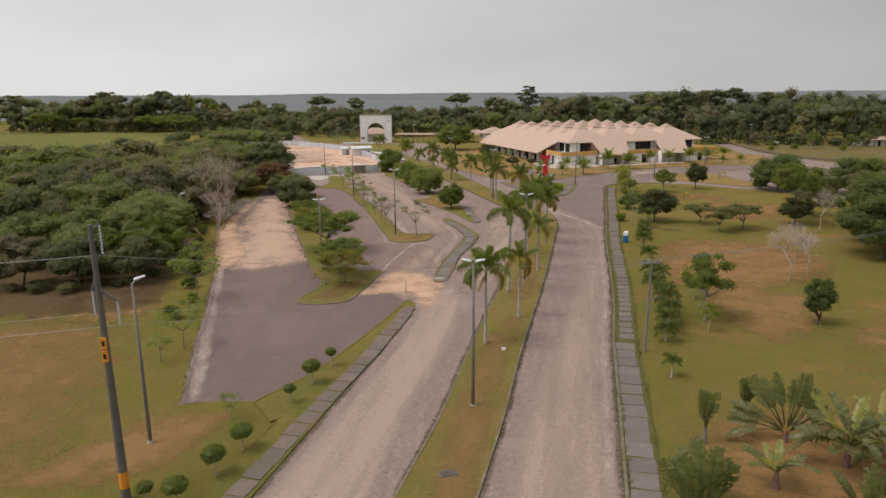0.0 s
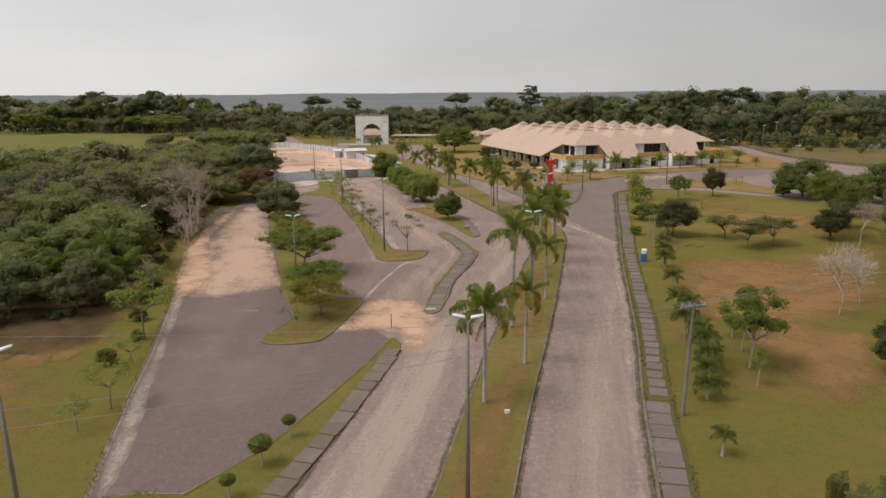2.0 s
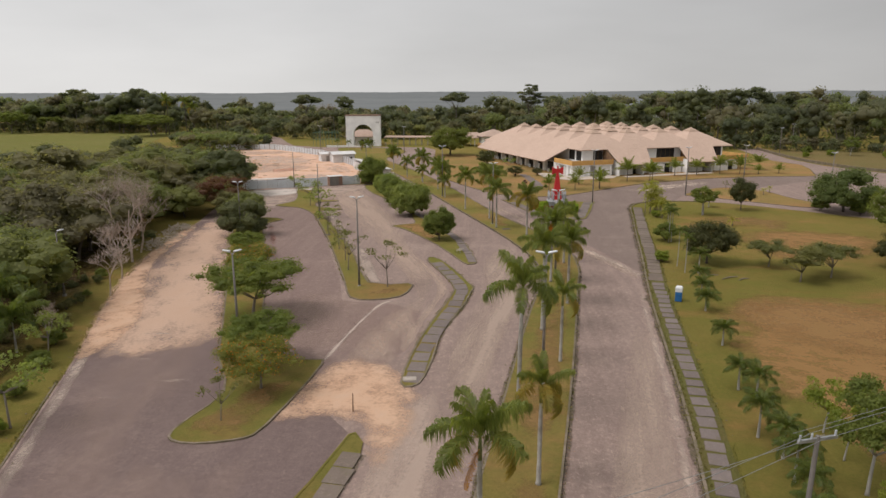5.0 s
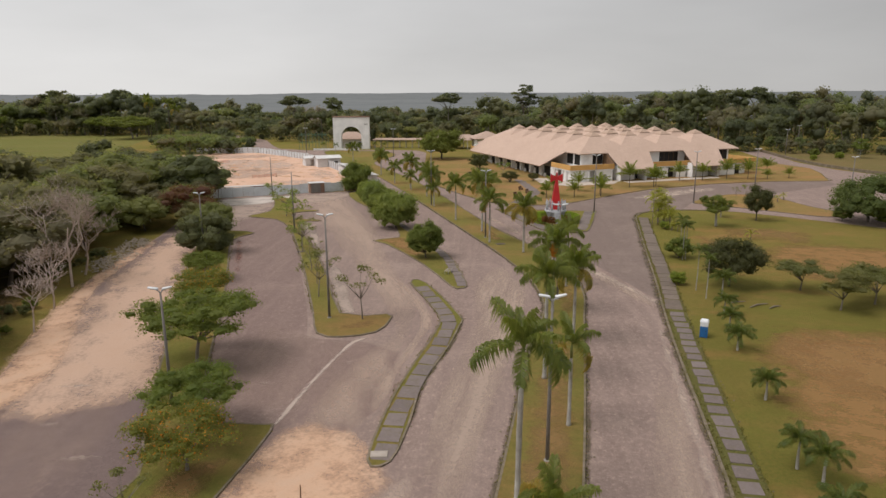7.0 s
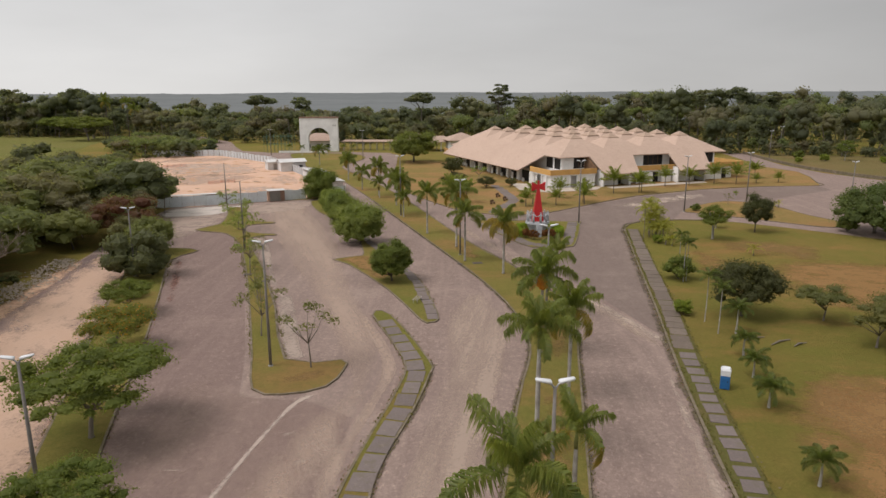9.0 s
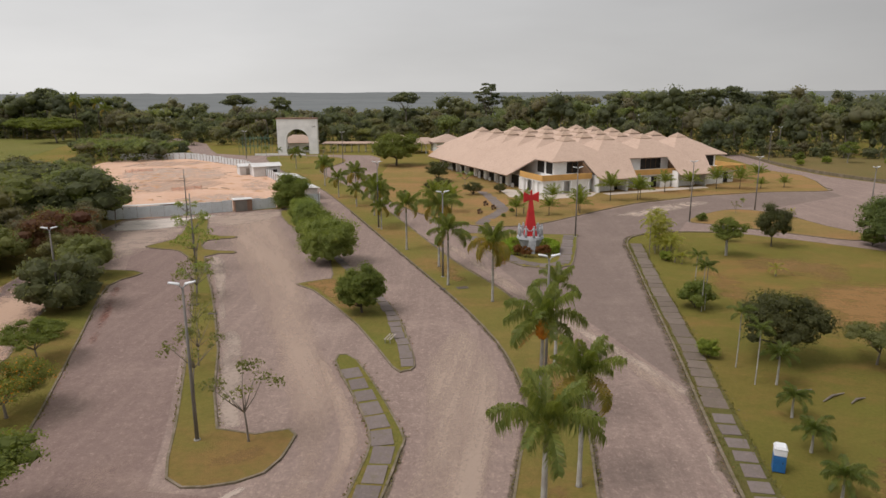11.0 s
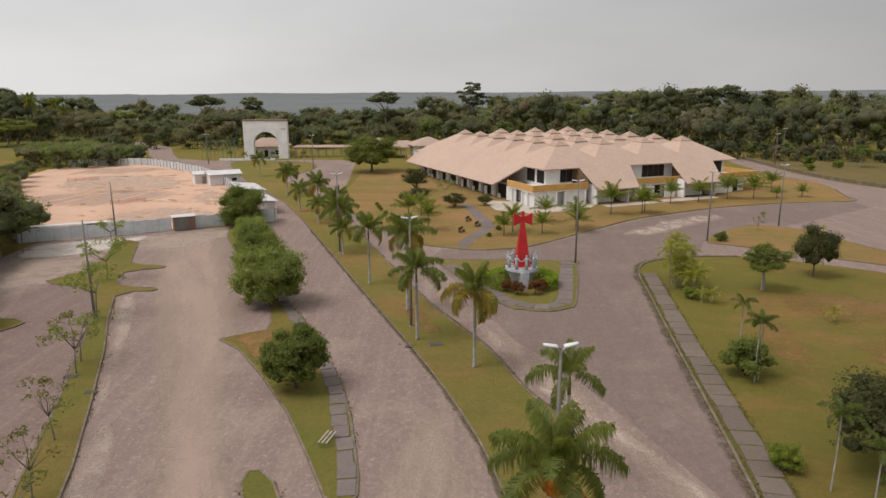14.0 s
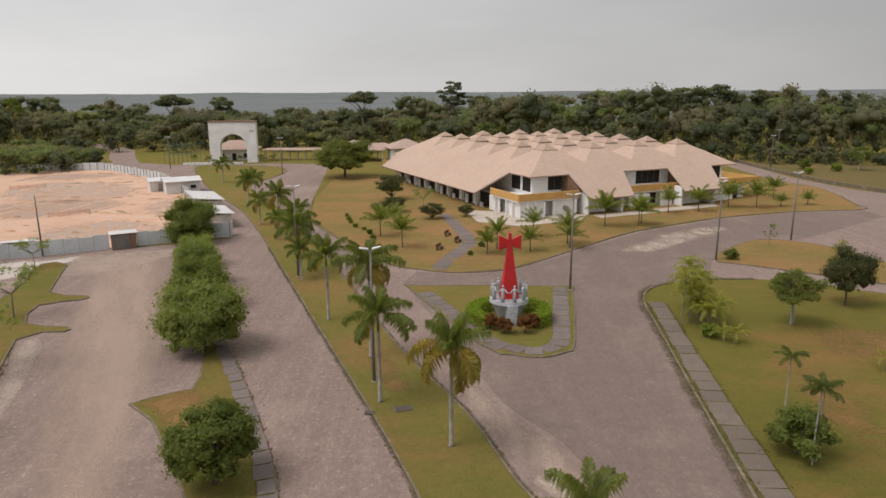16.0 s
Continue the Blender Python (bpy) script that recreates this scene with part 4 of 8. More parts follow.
isl0 = [(-24.4, 75.4), (-23.0, 73.6), (-19.3, 74.2), (-17.6, 76.6), (-16.3, 88.2), (-17.8, 89.2), (-22.2, 90.5), (-26.3, 101), (-31.6, 117.7), (-38.1, 136), (-43.6, 152), (-42, 158.3), (-48, 160), (-51.5, 158), (-47.5, 146), (-41.5, 129), (-35, 112), (-30, 98.5), (-26.5, 89), (-23.2, 82)]
island(isl0, "grassy parking divider planted with small trees")
isl1 = [(-18.2, 108.6), (-15.3, 107.6), (-12.0, 109.2), (-11.1, 112.8), (-11.7, 115.1), (-17.0, 115.1), (-22.0, 130), (-29.6, 150), (-36.8, 167.5), (-33.2, 169.6), (-33.6, 171), (-38.6, 172.5), (-40.6, 178.6), (-36.6, 180.6), (-36.9, 182.2), (-42.2, 184), (-46.8, 197.5), (-50.8, 198), (-48.5, 190), (-46.4, 180), (-49, 174.5), (-45.5, 172.5), (-42, 171), (-36.2, 161), (-27.4, 136.8), (-20.4, 115.6)]
island(isl1, "grassy parking divider with young trees", per=2)
isl2 = [(-19.8, 152.8), (-17.0, 150.0), (-9.8, 137.3), (-5.2, 126.3), (-4.0, 125.4), (-3.1, 126.4), (-3.8, 131.5), (-6.3, 142.5), (-12.6, 158.6), (-16.4, 167), (-24.5, 190), (-30.2, 207.5), (-35.2, 207.2), (-30.4, 193.2), (-20.8, 175.4), (-15.9, 157.5), (-16.6, 155)]
i2 = island(isl2, "grass island with round trees beside a slab footpath", per=2)
slab_walk(i2, [(-3.9, 127.2), (-4.7, 132.1), (-6.9, 142.0), (-9.5, 149.5), (-13.0, 157.8), (-16.6, 166.2), (-21, 178)], 1.25, 1.75, 0.14, 0.185)
walk2 = [(-8.7, 84.8), (-7.0, 84.6), (-6.3, 90), (-6.0, 97), (-4.4, 104.9), (-3.4, 111.8), (-3.6, 115.2), (-8.5, 128.0), (-10.6, 127.8), (-6.1, 115.4), (-6.0, 109.5), (-7.3, 101.4), (-8.3, 93.8)]
w2 = island(walk2, "mossy slab footpath between two lanes", z=0.11)
slab_walk(w2, [(-7.6, 85.8), (-7.1, 94), (-6.1, 101), (-5.0, 107.5), (-4.7, 112.8), (-6.2, 118.5), (-9.3, 127.0)], 1.6, 2.35, 0.3, 0.15)
mon = [(1.8, 183.0), (3.2, 184.2), (20.3, 183.0), (21.6, 181.0), (18.0, 164.2), (16.6, 161.6), (14.0, 160.4), (11.4, 161.2), (8.8, 163.8)]
mi = island(mon, "small traffic island with lawn round a monument", M_ISLAND, per=2)
slab_walk(mi, [(20.2, 181.5), (18.2, 172), (16.6, 164.6), (14.2, 162.0), (11.4, 163.0), (9.3, 165.8), (3.4, 181.8)], 1.9, 1.8, 0.1, 0.17)
islr = [(45.0, 194.5), (49.0, 200.3), (56.6, 206.9), (62.0, 206.8), (66.5, 201.5), (68.5, 190), (72, 180), (66, 178), (60.5, 181.8), (54.8, 186.7), (48, 192)]
island(islr, "dry grass traffic island beside the forecourt road", M_FORE)

M_BED = grass_material("dirt_and_moss_bed", (0.118, 0.118, 0.034), (0.165, 0.125, 0.055), (0.18, 0.115, 0.062), 0.0)
# the strip of footpath slabs along the right-hand lawn
bm = bmesh.new()
kerb_line(bm, curve_pts(R_EDGE[:14], False, 6)[::-1], False, 0.22, -0.1, 0.13, R)
bmesh.ops.recalc_face_normals(bm, faces=bm.faces)
tagged(part("kerb", bm, M_KERB), "crumbling stone kerb along the lawn footpath", "kerb", kind="structure")
rp = [(p[0] + 1.45, p[1] - 0.2) for p in R_EDGE[:10]]
rp[0] = (-4.9, -60)
strip = [(p[0] + 0.2, p[1]) for p in R_EDGE[:10]] + [(p[0] + 2.5, p[1] - 0.3) for p in R_EDGE[:10]][::-1]
rw = sheet("pavement", strip, 0.05, M_BED, "grass-grown bed of a slab footpath", "footpath", 0.2)
slab_walk(rw, [(6.6, 21), (8.6, 35), (10.75, 51.0), (12.6, 64.0)], 2.0, 1.98, 0.15, 0.09)
slab_walk(rw, [(12.95, 65.1), (15.5, 80.0), (17.8, 96.5), (19.5, 109.2), (20.8, 118.2)], 1.45, 1.80, 0.36, 0.085)
slab_walk(rw, [(20.9, 119.3)] + rp[6:], 1.85, 1.95, 0.1, 0.085, dark=True)
bm = bmesh.new()
kerb_line(bm, curve_pts([(100, 252), (96, 241), (93.4, 233.8), (77.5, 232.0), (60, 226.5), (40.8, 215.5), (30, 205.5), (23.1, 198.5), (15.5, 191.5), (8, 190.0), (3.0, 192.0), (-1.1, 195.0), (-9.0, 209.5), (-18.0, 231), (-21, 255)], False, 4)[::-1], False, 0.22, -0.1, 0.15, R)
bmesh.ops.recalc_face_normals(bm, faces=bm.faces)
tagged(part("kerb", bm, M_KERB), "dark stone kerb along the forecourt lawn", "kerb", kind="structure")
bm = bmesh.new()
kerb_line(bm, [(-25.7, 47.2), (-31.0, 61.8), (-33.5, 69.9), (-38.4, 83.2)], False, 0.16, -0.1, 0.06, R)
bmesh.ops.recalc_face_normals(bm, faces=bm.faces)
tagged(part("kerb", bm, M_KERB), "low broken kerb along the parking area", "kerb", kind="structure")

fore = [(3.0, 192.2), (8, 190.3), (15.4, 191.8), (23.0, 198.8), (29.9, 205.8), (40.7, 215.8), (59.9, 226.8), (77.4, 232.3), (93.2, 234.1), (95.7, 241), (99.6, 252), (102.5, 266), (98.5, 280), (80, 300), (20, 290), (-20.6, 300), (-20.6, 255), (-17.7, 231), (-8.8, 209.8), (-0.9, 195.3)]
fl = sheet("lawn", fore, 0.08, M_FORE, "dry yellow-brown lawn in front of the hall", "lawn", 0.2)
slab_walk(fl, [(5.6, 192.6), (7.8, 199), (10.6, 206), (11.2, 212), (10.2, 219), (9.4, 226), (8.0, 234)], 2.6, 1.25, 0.07, 0.10)
sheet("terrace", [(14.0, 225.4), (21.0, 221.0), (33.5, 226.0), (36, 231.5), (20, 236), (12.5, 238)], 0.14, M_APRON, "pale concrete apron at the hall corner", "paving", 0.2)
sheet("pavement", [(38, 228), (66, 239.5), (66, 243), (37, 231)], 0.13, M_APRON, "concrete apron along the hall front", "paving", 0.2)

sheet("lawn", [(114, 248), (128, 232), (170, 215), (260, 205), (330, 250), (310, 275), (240, 292), (180, 312), (140, 320), (116, 326), (111, 285)], 0.04, grass_material("dry_field", (0.140, 0.118, 0.044), (0.190, 0.136, 0.060), (0.20, 0.12, 0.06), 0.0), "dry brown field beyond the boundary wall", "field", 0.1)
# ---------------------------------------------------------------- the construction pad and its fence
PAD = [(-64.5, 199.5), (-52.5, 204.5), (-38.8, 211.8), (-30.2, 217.0), (-33.6, 226), (-51, 262), (-69.5, 294), (-97, 320.5), (-122, 317), (-118, 280), (-100, 245), (-80, 215)]
sheet("building_pad", ragged(PAD, 0.3, 3, rd), 0.06, M_SAND, "levelled pad of bare orange sand", "sand", 0.3)
for pts, mat in (([(-58, 208), (-42, 214), (-40, 226), (-56, 236), (-68, 222)], M_CHALK_P), ([(-100, 262), (-74, 250), (-62, 268), (-78, 292), (-104, 290)], M_CHALK_P), ([(-92, 236), (-70, 232), (-58, 250), (-70, 262), (-94, 254)], M_THIN_P), ([(-112, 290), (-86, 296), (-84, 312), (-110, 312)], M_THIN_P), ([(-54, 236), (-42, 236), (-50, 258), (-62, 262)], M_CHALK_P)):
    dust(pts, 6.0, 0.075, mat, "trampled patch of lighter or darker sand on the pad", 2.0)
bm = bmesh.new()
rb = random.Random(5)
for k in range(150):
    cx, cy = rb.uniform(-112, -40), rb.uniform(208, 312)
    if cy < 208 + (-40 - cx) * -0.2 or cx < -64 - (cy - 200) * 0.43 or cx > -34 - (cy - 217) * 0.42 or cy > 312:
        continue
    L, W, Hh, a = rb.uniform(0.5, 2.6), rb.uniform(0.25, 0.9), rb.uniform(0.08, 0.35), rb.uniform(-0.5, 0.5)
    vs = [bm.verts.new((cx + L * math.cos(q) * rb.uniform(0.7, 1.2), cy + W * math.sin(q) * rb.uniform(0.7, 1.2) + a * math.cos(q), 0.05)) for q in [i * math.tau / 7 for i in range(7)]]
    c = bm.verts.new((cx, cy, 0.06 + Hh))
    for i in range(7):
        bm.faces.new((vs[i], vs[(i + 1) % 7], c))
pad_ok = lambda x, y: x > -66 - (y - 200) * 0.44 and x < -36 - (y - 217) * 0.43 and y > 211 + (-40 - x) * -0.25 and y < 312
for k in range(75):
    cx, cy = rb.uniform(-112, -40), rb.uniform(205, 312)
    if not pad_ok(cx, cy):
        continue
    a, L, W = rb.gauss(0.1, 0.35), rb.uniform(0.3, 1.6), rb.uniform(0.08, 0.22)
    c, s = math.cos(a), math.sin(a)
    vs = [bm.verts.new((cx + c * u * L - s * v * W, cy + s * u * L + c * v * W, z)) for z in (0.06, 0.06 + rb.uniform(0.06, 0.16)) for u, v in ((-1, -1), (1, -1), (1, 1), (-1, 1))]
    for q in ((4, 5, 6, 7), (0, 1, 5, 4), (1, 2, 6, 5), (2, 3, 7, 6), (3, 0, 4, 7)):
        bm.faces.new([vs[i] for i in q]).material_index = 1
heaps = tagged(part("earth_heaps", bm, M_CLAY), "scattered small heaps of spoil and planks on the sand", "debris", kind="stuff")
heaps.data.materials.append(simple("weathered_planks", (0.34, 0.24, 0.17), (0.50, 0.37, 0.27), 0.4, 0.9, space="pos"))
M_NET = simple("orange_mesh", (0.62, 0.20, 0.10), (0.52, 0.16, 0.08), 1.0, 0.8)
for x0, y0, x1, y1 in ((-69.3, 235.0, -63.5, 239.5), (-100.5, 276.0, -93.5, 279.5)):
    bn = thing("barrier_net", pose(x0, y0, 0.06), "sagging orange plastic barrier net on the sand", "barrier")
    n = 4
    for k in range(n + 1):
        t = k / n
        part("stake", tubed([((x1 - x0) * t, (y1 - y0) * t, 0), ((x1 - x0) * t + 0.05, (y1 - y0) * t, 1.15)], [0.035, 0.03], 5), M_WOODB, bn)
    for z in (0.35, 0.65, 0.95):
        part("net_band", tubed([((x1 - x0) * k / 8, (y1 - y0) * k / 8, z - 0.12 * (k % 2)) for k in range(9)], [0.045] * 9, 4), M_NET, bn)

PANEL = boxed(-0.5, 0.5, -0.025, 0.025, 0.0, 1.0)
me_panel = bpy.data.meshes.new("panel")
PANEL.to_mesh(me_panel)
PANEL.free()
me_panel.materials.append(M_SHEET)
me_post = bpy.data.meshes.new("post")
bmp = boxed(-0.05, 0.05, -0.05, 0.05, 0.0, 1.0)
bmp.to_mesh(me_post)
bmp.free()
me_post.materials.append(M_WOODB)


def fence(pts, h, label, seed):
    f = thing("site_fence", pose(pts[0][0], pts[0][1], 0), label, "fence")
    o = Vector(pts[0])
    rr = random.Random(seed)
    for a, b in zip(pts, pts[1:]):
        a, b = Vector(a) - o, Vector(b) - o
        n = max(1, round((b - a).length / 2.3))
        ang = math.atan2(b.y - a.y, b.x - a.x)
        for k in range(n):
            p = a + (b - a) * ((k + 0.5) / n)
            w = (b - a).length / n
            hh = h + rr.uniform(-0.12, 0.12)
            link_mesh("panel", me_panel, f, "", Matrix.LocRotScale((p.x, p.y, 0.02), Euler((rr.uniform(-0.02, 0.02), 0, ang)), (w - 0.03, 1, hh)))
            q = a + (b - a) * (k / n)
            link_mesh("post", me_post, f, "", Matrix.LocRotScale((q.x - 0.09 * math.sin(ang), q.y + 0.09 * math.cos(ang), 0), Euler((0, 0, ang)), (1, 1, h + 0.1)))


fence([(-66.5, 197.6), (-64, 198.6), (-52.5, 203.4), (-45.2, 207.2)], 2.3, "grey corrugated sheet hoarding round a building site", 1)
fence([(-41.6, 208.9), (-38.6, 210.7), (-37.2, 211.4)], 2.3, "grey corrugated sheet hoarding beside the site gate", 2)
fence([(-31.6, 214.6), (-28.6, 214.9), (-28.9, 217.5)], 2.6, "pale corrugated sheet hoarding at the site corner", 3)
fence([(-46.5, 252), (-51, 261), (-60, 278), (-69, 293), (-83, 307.5), (-97, 321)], 2.3, "long corrugated sheet hoarding along the road", 4)
fence([(-97, 321), (-110, 319.5), (-122, 317)], 2.3, "corrugated sheet hoarding along the back of the site", 5)
fence([(-112.5, 268.5), (-100.5, 245), (-80.5, 214.5), (-66.5, 197.6)], 2.2, "corrugated sheet hoarding half hidden by trees", 6)

g = thing("site_gate", pose(-34.4, 213.0, 0, 0, 0, 29), "dark boarded site gate beside the hoarding", "gate")
for k in range(2):
    part("gate_leaf", boxed(-2.9 + k * 2.95, -0.1 + k * 2.95, -0.05, 0.05, 0.1, 2.2), M_BRICK, g)
    part("post", boxed(-3.0 + k * 5.9, -2.85 + k * 5.9, -0.1, 0.1, 0, 2.4), M_WOODB, g)

hut = thing("guard_hut", pose(-43.4, 208.2, 0, 0, 0, 27), "small brown boarded guard hut with a pale flat roof", "hut")
part("wall", boxed(-1.75, 1.75, -1.2, 1.2, 0.0, 2.5), M_BRICK, hut)
part("shutter", boxed(-1.6, 0.75, -1.26, -1.2, 0.15, 2.3), M_POLE, hut, "grey boarded shutter")
part("roof", boxed(-2.0, 2.0, -1.5, 1.4, 2.5, 2.6, bevel=0.03), M_SHEETROOF, hut)


def shed(x, y, rot, w, d, h, rise, label, slope=1):
    s = thing("site_shed", pose(x, y, 0, 0, 0, rot), label, "shed")
    part("wall", boxed(-w / 2, w / 2, -d / 2, d / 2, 0, h), M_STAINED, s)
    bm = bmesh.new()
    o = 0.5
    pts = [(-w / 2 - o, -d / 2 - o, h + 0.05), (w / 2 + o, -d / 2 - o, h + 0.05), (w / 2 + o, 0, h + rise), (-w / 2 - o, 0, h + rise), (w / 2 + o, d / 2 + o, h + 0.05), (-w / 2 - o, d / 2 + o, h + 0.05)]
    if slope == 1:
        pts[2], pts[3] = (w / 2 + o, 0, h + rise / 2), (-w / 2 - o, 0, h + rise / 2)
        pts[4], pts[5] = (w / 2 + o, d / 2 + o, h + rise), (-w / 2 - o, d / 2 + o, h + rise)
    v = [bm.verts.new(p) for p in pts]
    w2_ = [bm.verts.new((p[0], p[1], p[2] + 0.12)) for p in pts]
    for q in ((0, 1, 2, 3), (3, 2, 4, 5)):
        bm.faces.new([w2_[i] for i in q])
        bm.faces.new([v[i] for i in q[::-1]])
    ring = (0, 1, 2, 4, 5, 3)
    for i in range(6):
        a, b = ring[i], ring[(i + 1) % 6]
        bm.faces.new((v[a], v[b], w2_[b], w2_[a]))
    bmesh.ops.recalc_face_normals(bm, faces=bm.faces)
    part("roof", bm, M_SHEETROOF, s)
    part("door", boxed(-0.5, 0.5, -d / 2 - 0.05, -d / 2, 0, 2.0), M_CONC, s)
    part("window", boxed(w * 0.22, w * 0.38, -d / 2 - 0.05, -d / 2, 1.1, 1.9), M_DARKIN, s)
    return s


shed(-55.2, 269.5, 28, 7.8, 5.0, 2.8, 0.9, "white plastered site shed with a low pale roof", 2)
shed(-61.8, 272.5, 28, 4.6, 4.2, 2.5, 0.7, "open-fronted site shed with a pale sheet roof", 2)
lt = thing("lean_to", pose(-60.0, 201.0, 0, 0, 0, 22), "narrow lean-to with a pale sheet roof behind the hoarding", "lean-to")
part("roof", boxed(-6.4, 6.4, -0.5, 1.0, 2.42, 2.52, bevel=0.02), M_SHEETROOF, lt)
part("beam", boxed(2.2, 6.3, -0.42, -0.3, 2.1, 2.42), M_BRICK, lt)
for x0 in (-6.1, -2.0, 2.1, 6.1):
    part("post", boxed(x0 - 0.06, x0 + 0.06, 0.7, 0.82, 0, 2.42), M_WOODB, lt)
shed(-41.6, 243.5, 116, 12.0, 5.0, 2.6, 0.7, "long white site shed with a mono-pitch sheet roof")
shed(-34.6, 226.5, 116, 9.0, 4.6, 2.5, 0.6, "white site shed with a mono-pitch sheet roof")

# ---------------------------------------------------------------- the hall
HALL_A = 22.0
hall = thing("convention_hall", pose(30.15, 245.2, 0, 0, 0, HALL_A), "sprawling white hall under a bleached roof of many pyramids", "building")
PU, PV, ZP, ZV, ZE = 12.0, 10.3, 12.6, 9.3, 7.45
NI, NJ = 4, 6
XL, XR, YF, YB = -9.4, 3 * PU + 9.4, -9.3, 5 * PV + 9.4
bm = bmesh.new()


def rv(x, y, z):
    return bm.verts.new((x, y, z))


def rface(*pts):
    bm.faces.new([rv(*p) for p in pts])


def xa(i, s):
    return i * PU + s * 6.0


def yb(j, s):
    if j == 0 and s < 0:
        return -6.0
    if j == NJ - 1 and s > 0:
        return j * PV + 6.0
    return j * PV + s * PV / 2


for i in range(NI):
    for j in range(NJ):
        pk = (i * PU, j * PV, ZP)
        c = [(xa(i, -1), yb(j, -1), ZV), (xa(i, 1), yb(j, -1), ZV), (xa(i, 1), yb(j, 1), ZV), (xa(i, -1), yb(j, 1), ZV)]
        for k in range(4):
            rface(c[k], c[(k + 1) % 4], pk)
# eaves all round
for i in range(NI):
    a, b = xa(i, -1), xa(i, 1)
    a2, b2 = (XL if i == 0 else a), (XR if i == NI - 1 else b)
    rface((a2, YF, ZE), (b2, YF, ZE), (b, -6.0, ZV), (a, -6.0, ZV))
    rface((b2, YB, ZE), (a2, YB, ZE), (a, 5 * PV + 6.0, ZV), (b, 5 * PV + 6.0, ZV))
for j in range(NJ):
    a, b = yb(j, -1), yb(j, 1)
    a2, b2 = (YF if j == 0 else a), (YB if j == NJ - 1 else b)
    rface((XL, b2, ZE), (XL, a2, ZE), (-6.0, a, ZV), (-6.0, b, ZV))
    rface((XR, a2, ZE), (XR, b2, ZE), (3 * PU + 6.0, b, ZV), (3 * PU + 6.0, a, ZV))
# low flaps that carry the slopes down to the ground floor
SL = (ZV - ZE) / 3.4
ZL = ZE - SL * 7.3
rface((-0.1, -16.6, ZL), (10.4, -16.6, ZL), (13.3, YF, ZE), (-0.3, YF, ZE))
rface((23.7, -16.6, ZL), (34.2, -16.6, ZL), (37.6, YF, ZE), (25.2, YF, ZE))
rface((-16.7, 58.5, ZL), (-16.7, 0.6, ZL), (XL, -1.0, ZE), (XL, YB, ZE))
bmesh.ops.remove_doubles(bm, verts=bm.verts, dist=0.002)
bmesh.ops.recalc_face_normals(bm, faces=bm.faces)
bmesh.ops.subdivide_edges(bm, edges=bm.edges, cuts=3, use_grid_fill=True)
for v in bm.verts:
    v.co.z += 0.07 * noise.noise(v.co * 0.45)
roof = part("roof", bm, M_ROOF, hall, "bleached tan shingle roof of joined pyramids")
sol = roof.modifiers.new("thickness", 'SOLIDIFY')
sol.thickness = 0.28
sol.offset = -1.0

bm = bmesh.new()
cw = 1.75
v = [bm.verts.new(p) for p in ((-cw, -cw, -0.80), (cw, -cw, -0.80), (cw, cw, -0.80), (-cw, cw, -0.80), (0, 0, 0.34), (-cw, -cw, -0.95), (cw, -cw, -0.95), (cw, cw, -0.95), (-cw, cw, -0.95))]
for k in range(4):
    bm.faces.new((v[k], v[(k + 1) % 4], v[4]))
    bm.faces.new((v[5 + k], v[5 + (k + 1) % 4], v[(k + 1) % 4], v[k]))
me_cap = bpy.data.meshes.new("roof_cap")
bm.to_mesh(me_cap)
bm.free()
me_cap.materials.append(M_CAP)
for i in range(NI):
    for j in range(NJ):
        link_mesh("roof_cap", me_cap, roof, "", Matrix.LocRotScale((i * PU, j * PV, ZP), Euler((0, 0, R.uniform(-0.03, 0.03))), Vector((1, 1, 1)) * R.uniform(0.95, 1.08)))


def hpart(name, x0, x1, y0, y1, z0, z1, mat, bevel=0.0, label=""):
    return part(name, boxed(x0, x1, y0, y1, z0, z1, bevel=bevel), mat, hall, label)


# ground floor and upper storey
hpart("ground_floor_wall", -12.6, 46.0, -11.4, 56.0, 0.0, 3.3, M_PLASTER)
hpart("upper_floor_wall", -7.6, 43.2, -7.2, 56.0, 3.3, 7.3, M_PLASTER)
hpart("floor_slab", -14.2, -0.6, -13.2, -2.0, 3.15, 3.45, M_PLASTER)
hpart("floor_slab", 10.0, 27.5, -12.6, -7.3, 3.15, 3.45, M_PLASTER)
hpart("floor_slab", 34.0, 48.6, -12.6, 12.0, 3.15, 3.45, M_PLASTER)
# ochre balcony parapets
for x0, x1, y0, y1 in ((-14.3, -0.5, -13.35, -13.1), (-14.3, -14.05, -13.1, -2.0), (10.6, 27.0, -12.75, -12.5), (34.5, 48.8, -12.75, -12.5), (48.55, 48.8, -12.5, 12.0), (-14.3, -14.0, 57.0, 64.0)):
    hpart("balcony_parapet", x0, x1, y0, y1, 3.42, 4.78, M_OCHRE, 0.03, "ochre painted balcony parapet")
# white fin walls and returns at the corner bay
for x0, x1, y0, y1, h in ((-13.7, -8.6, -12.9, -12.7, 3.1), (-6.4, -1.0, -12.9, -12.7, 3.1), (-13.7, -13.5, -12.7, -7.2, 3.1), (-13.7, -13.5, -5.0, -0.6, 3.1), (8.6, 9.0, -15.0, -11.2, 4.2), (0.4, 0.8, -15.0, -11.2, 4.2), (24.2, 24.6, -15.0, -11.2, 4.2), (33.2, 33.6, -15.0, -11.2, 4.2)):
    hpart("fin_wall", x0, x1, y0, y1, 0.0, h, M_PLASTER)
for x0, x1 in ((0.8, 6.4), (26.4, 31.5), (12.2, 17.5), (20.6, 23.6), (35.6, 41.0)):
    hpart("lower_wall", x0, x1, -12.95, -12.6, 0.0, 2.9, M_PLASTER)
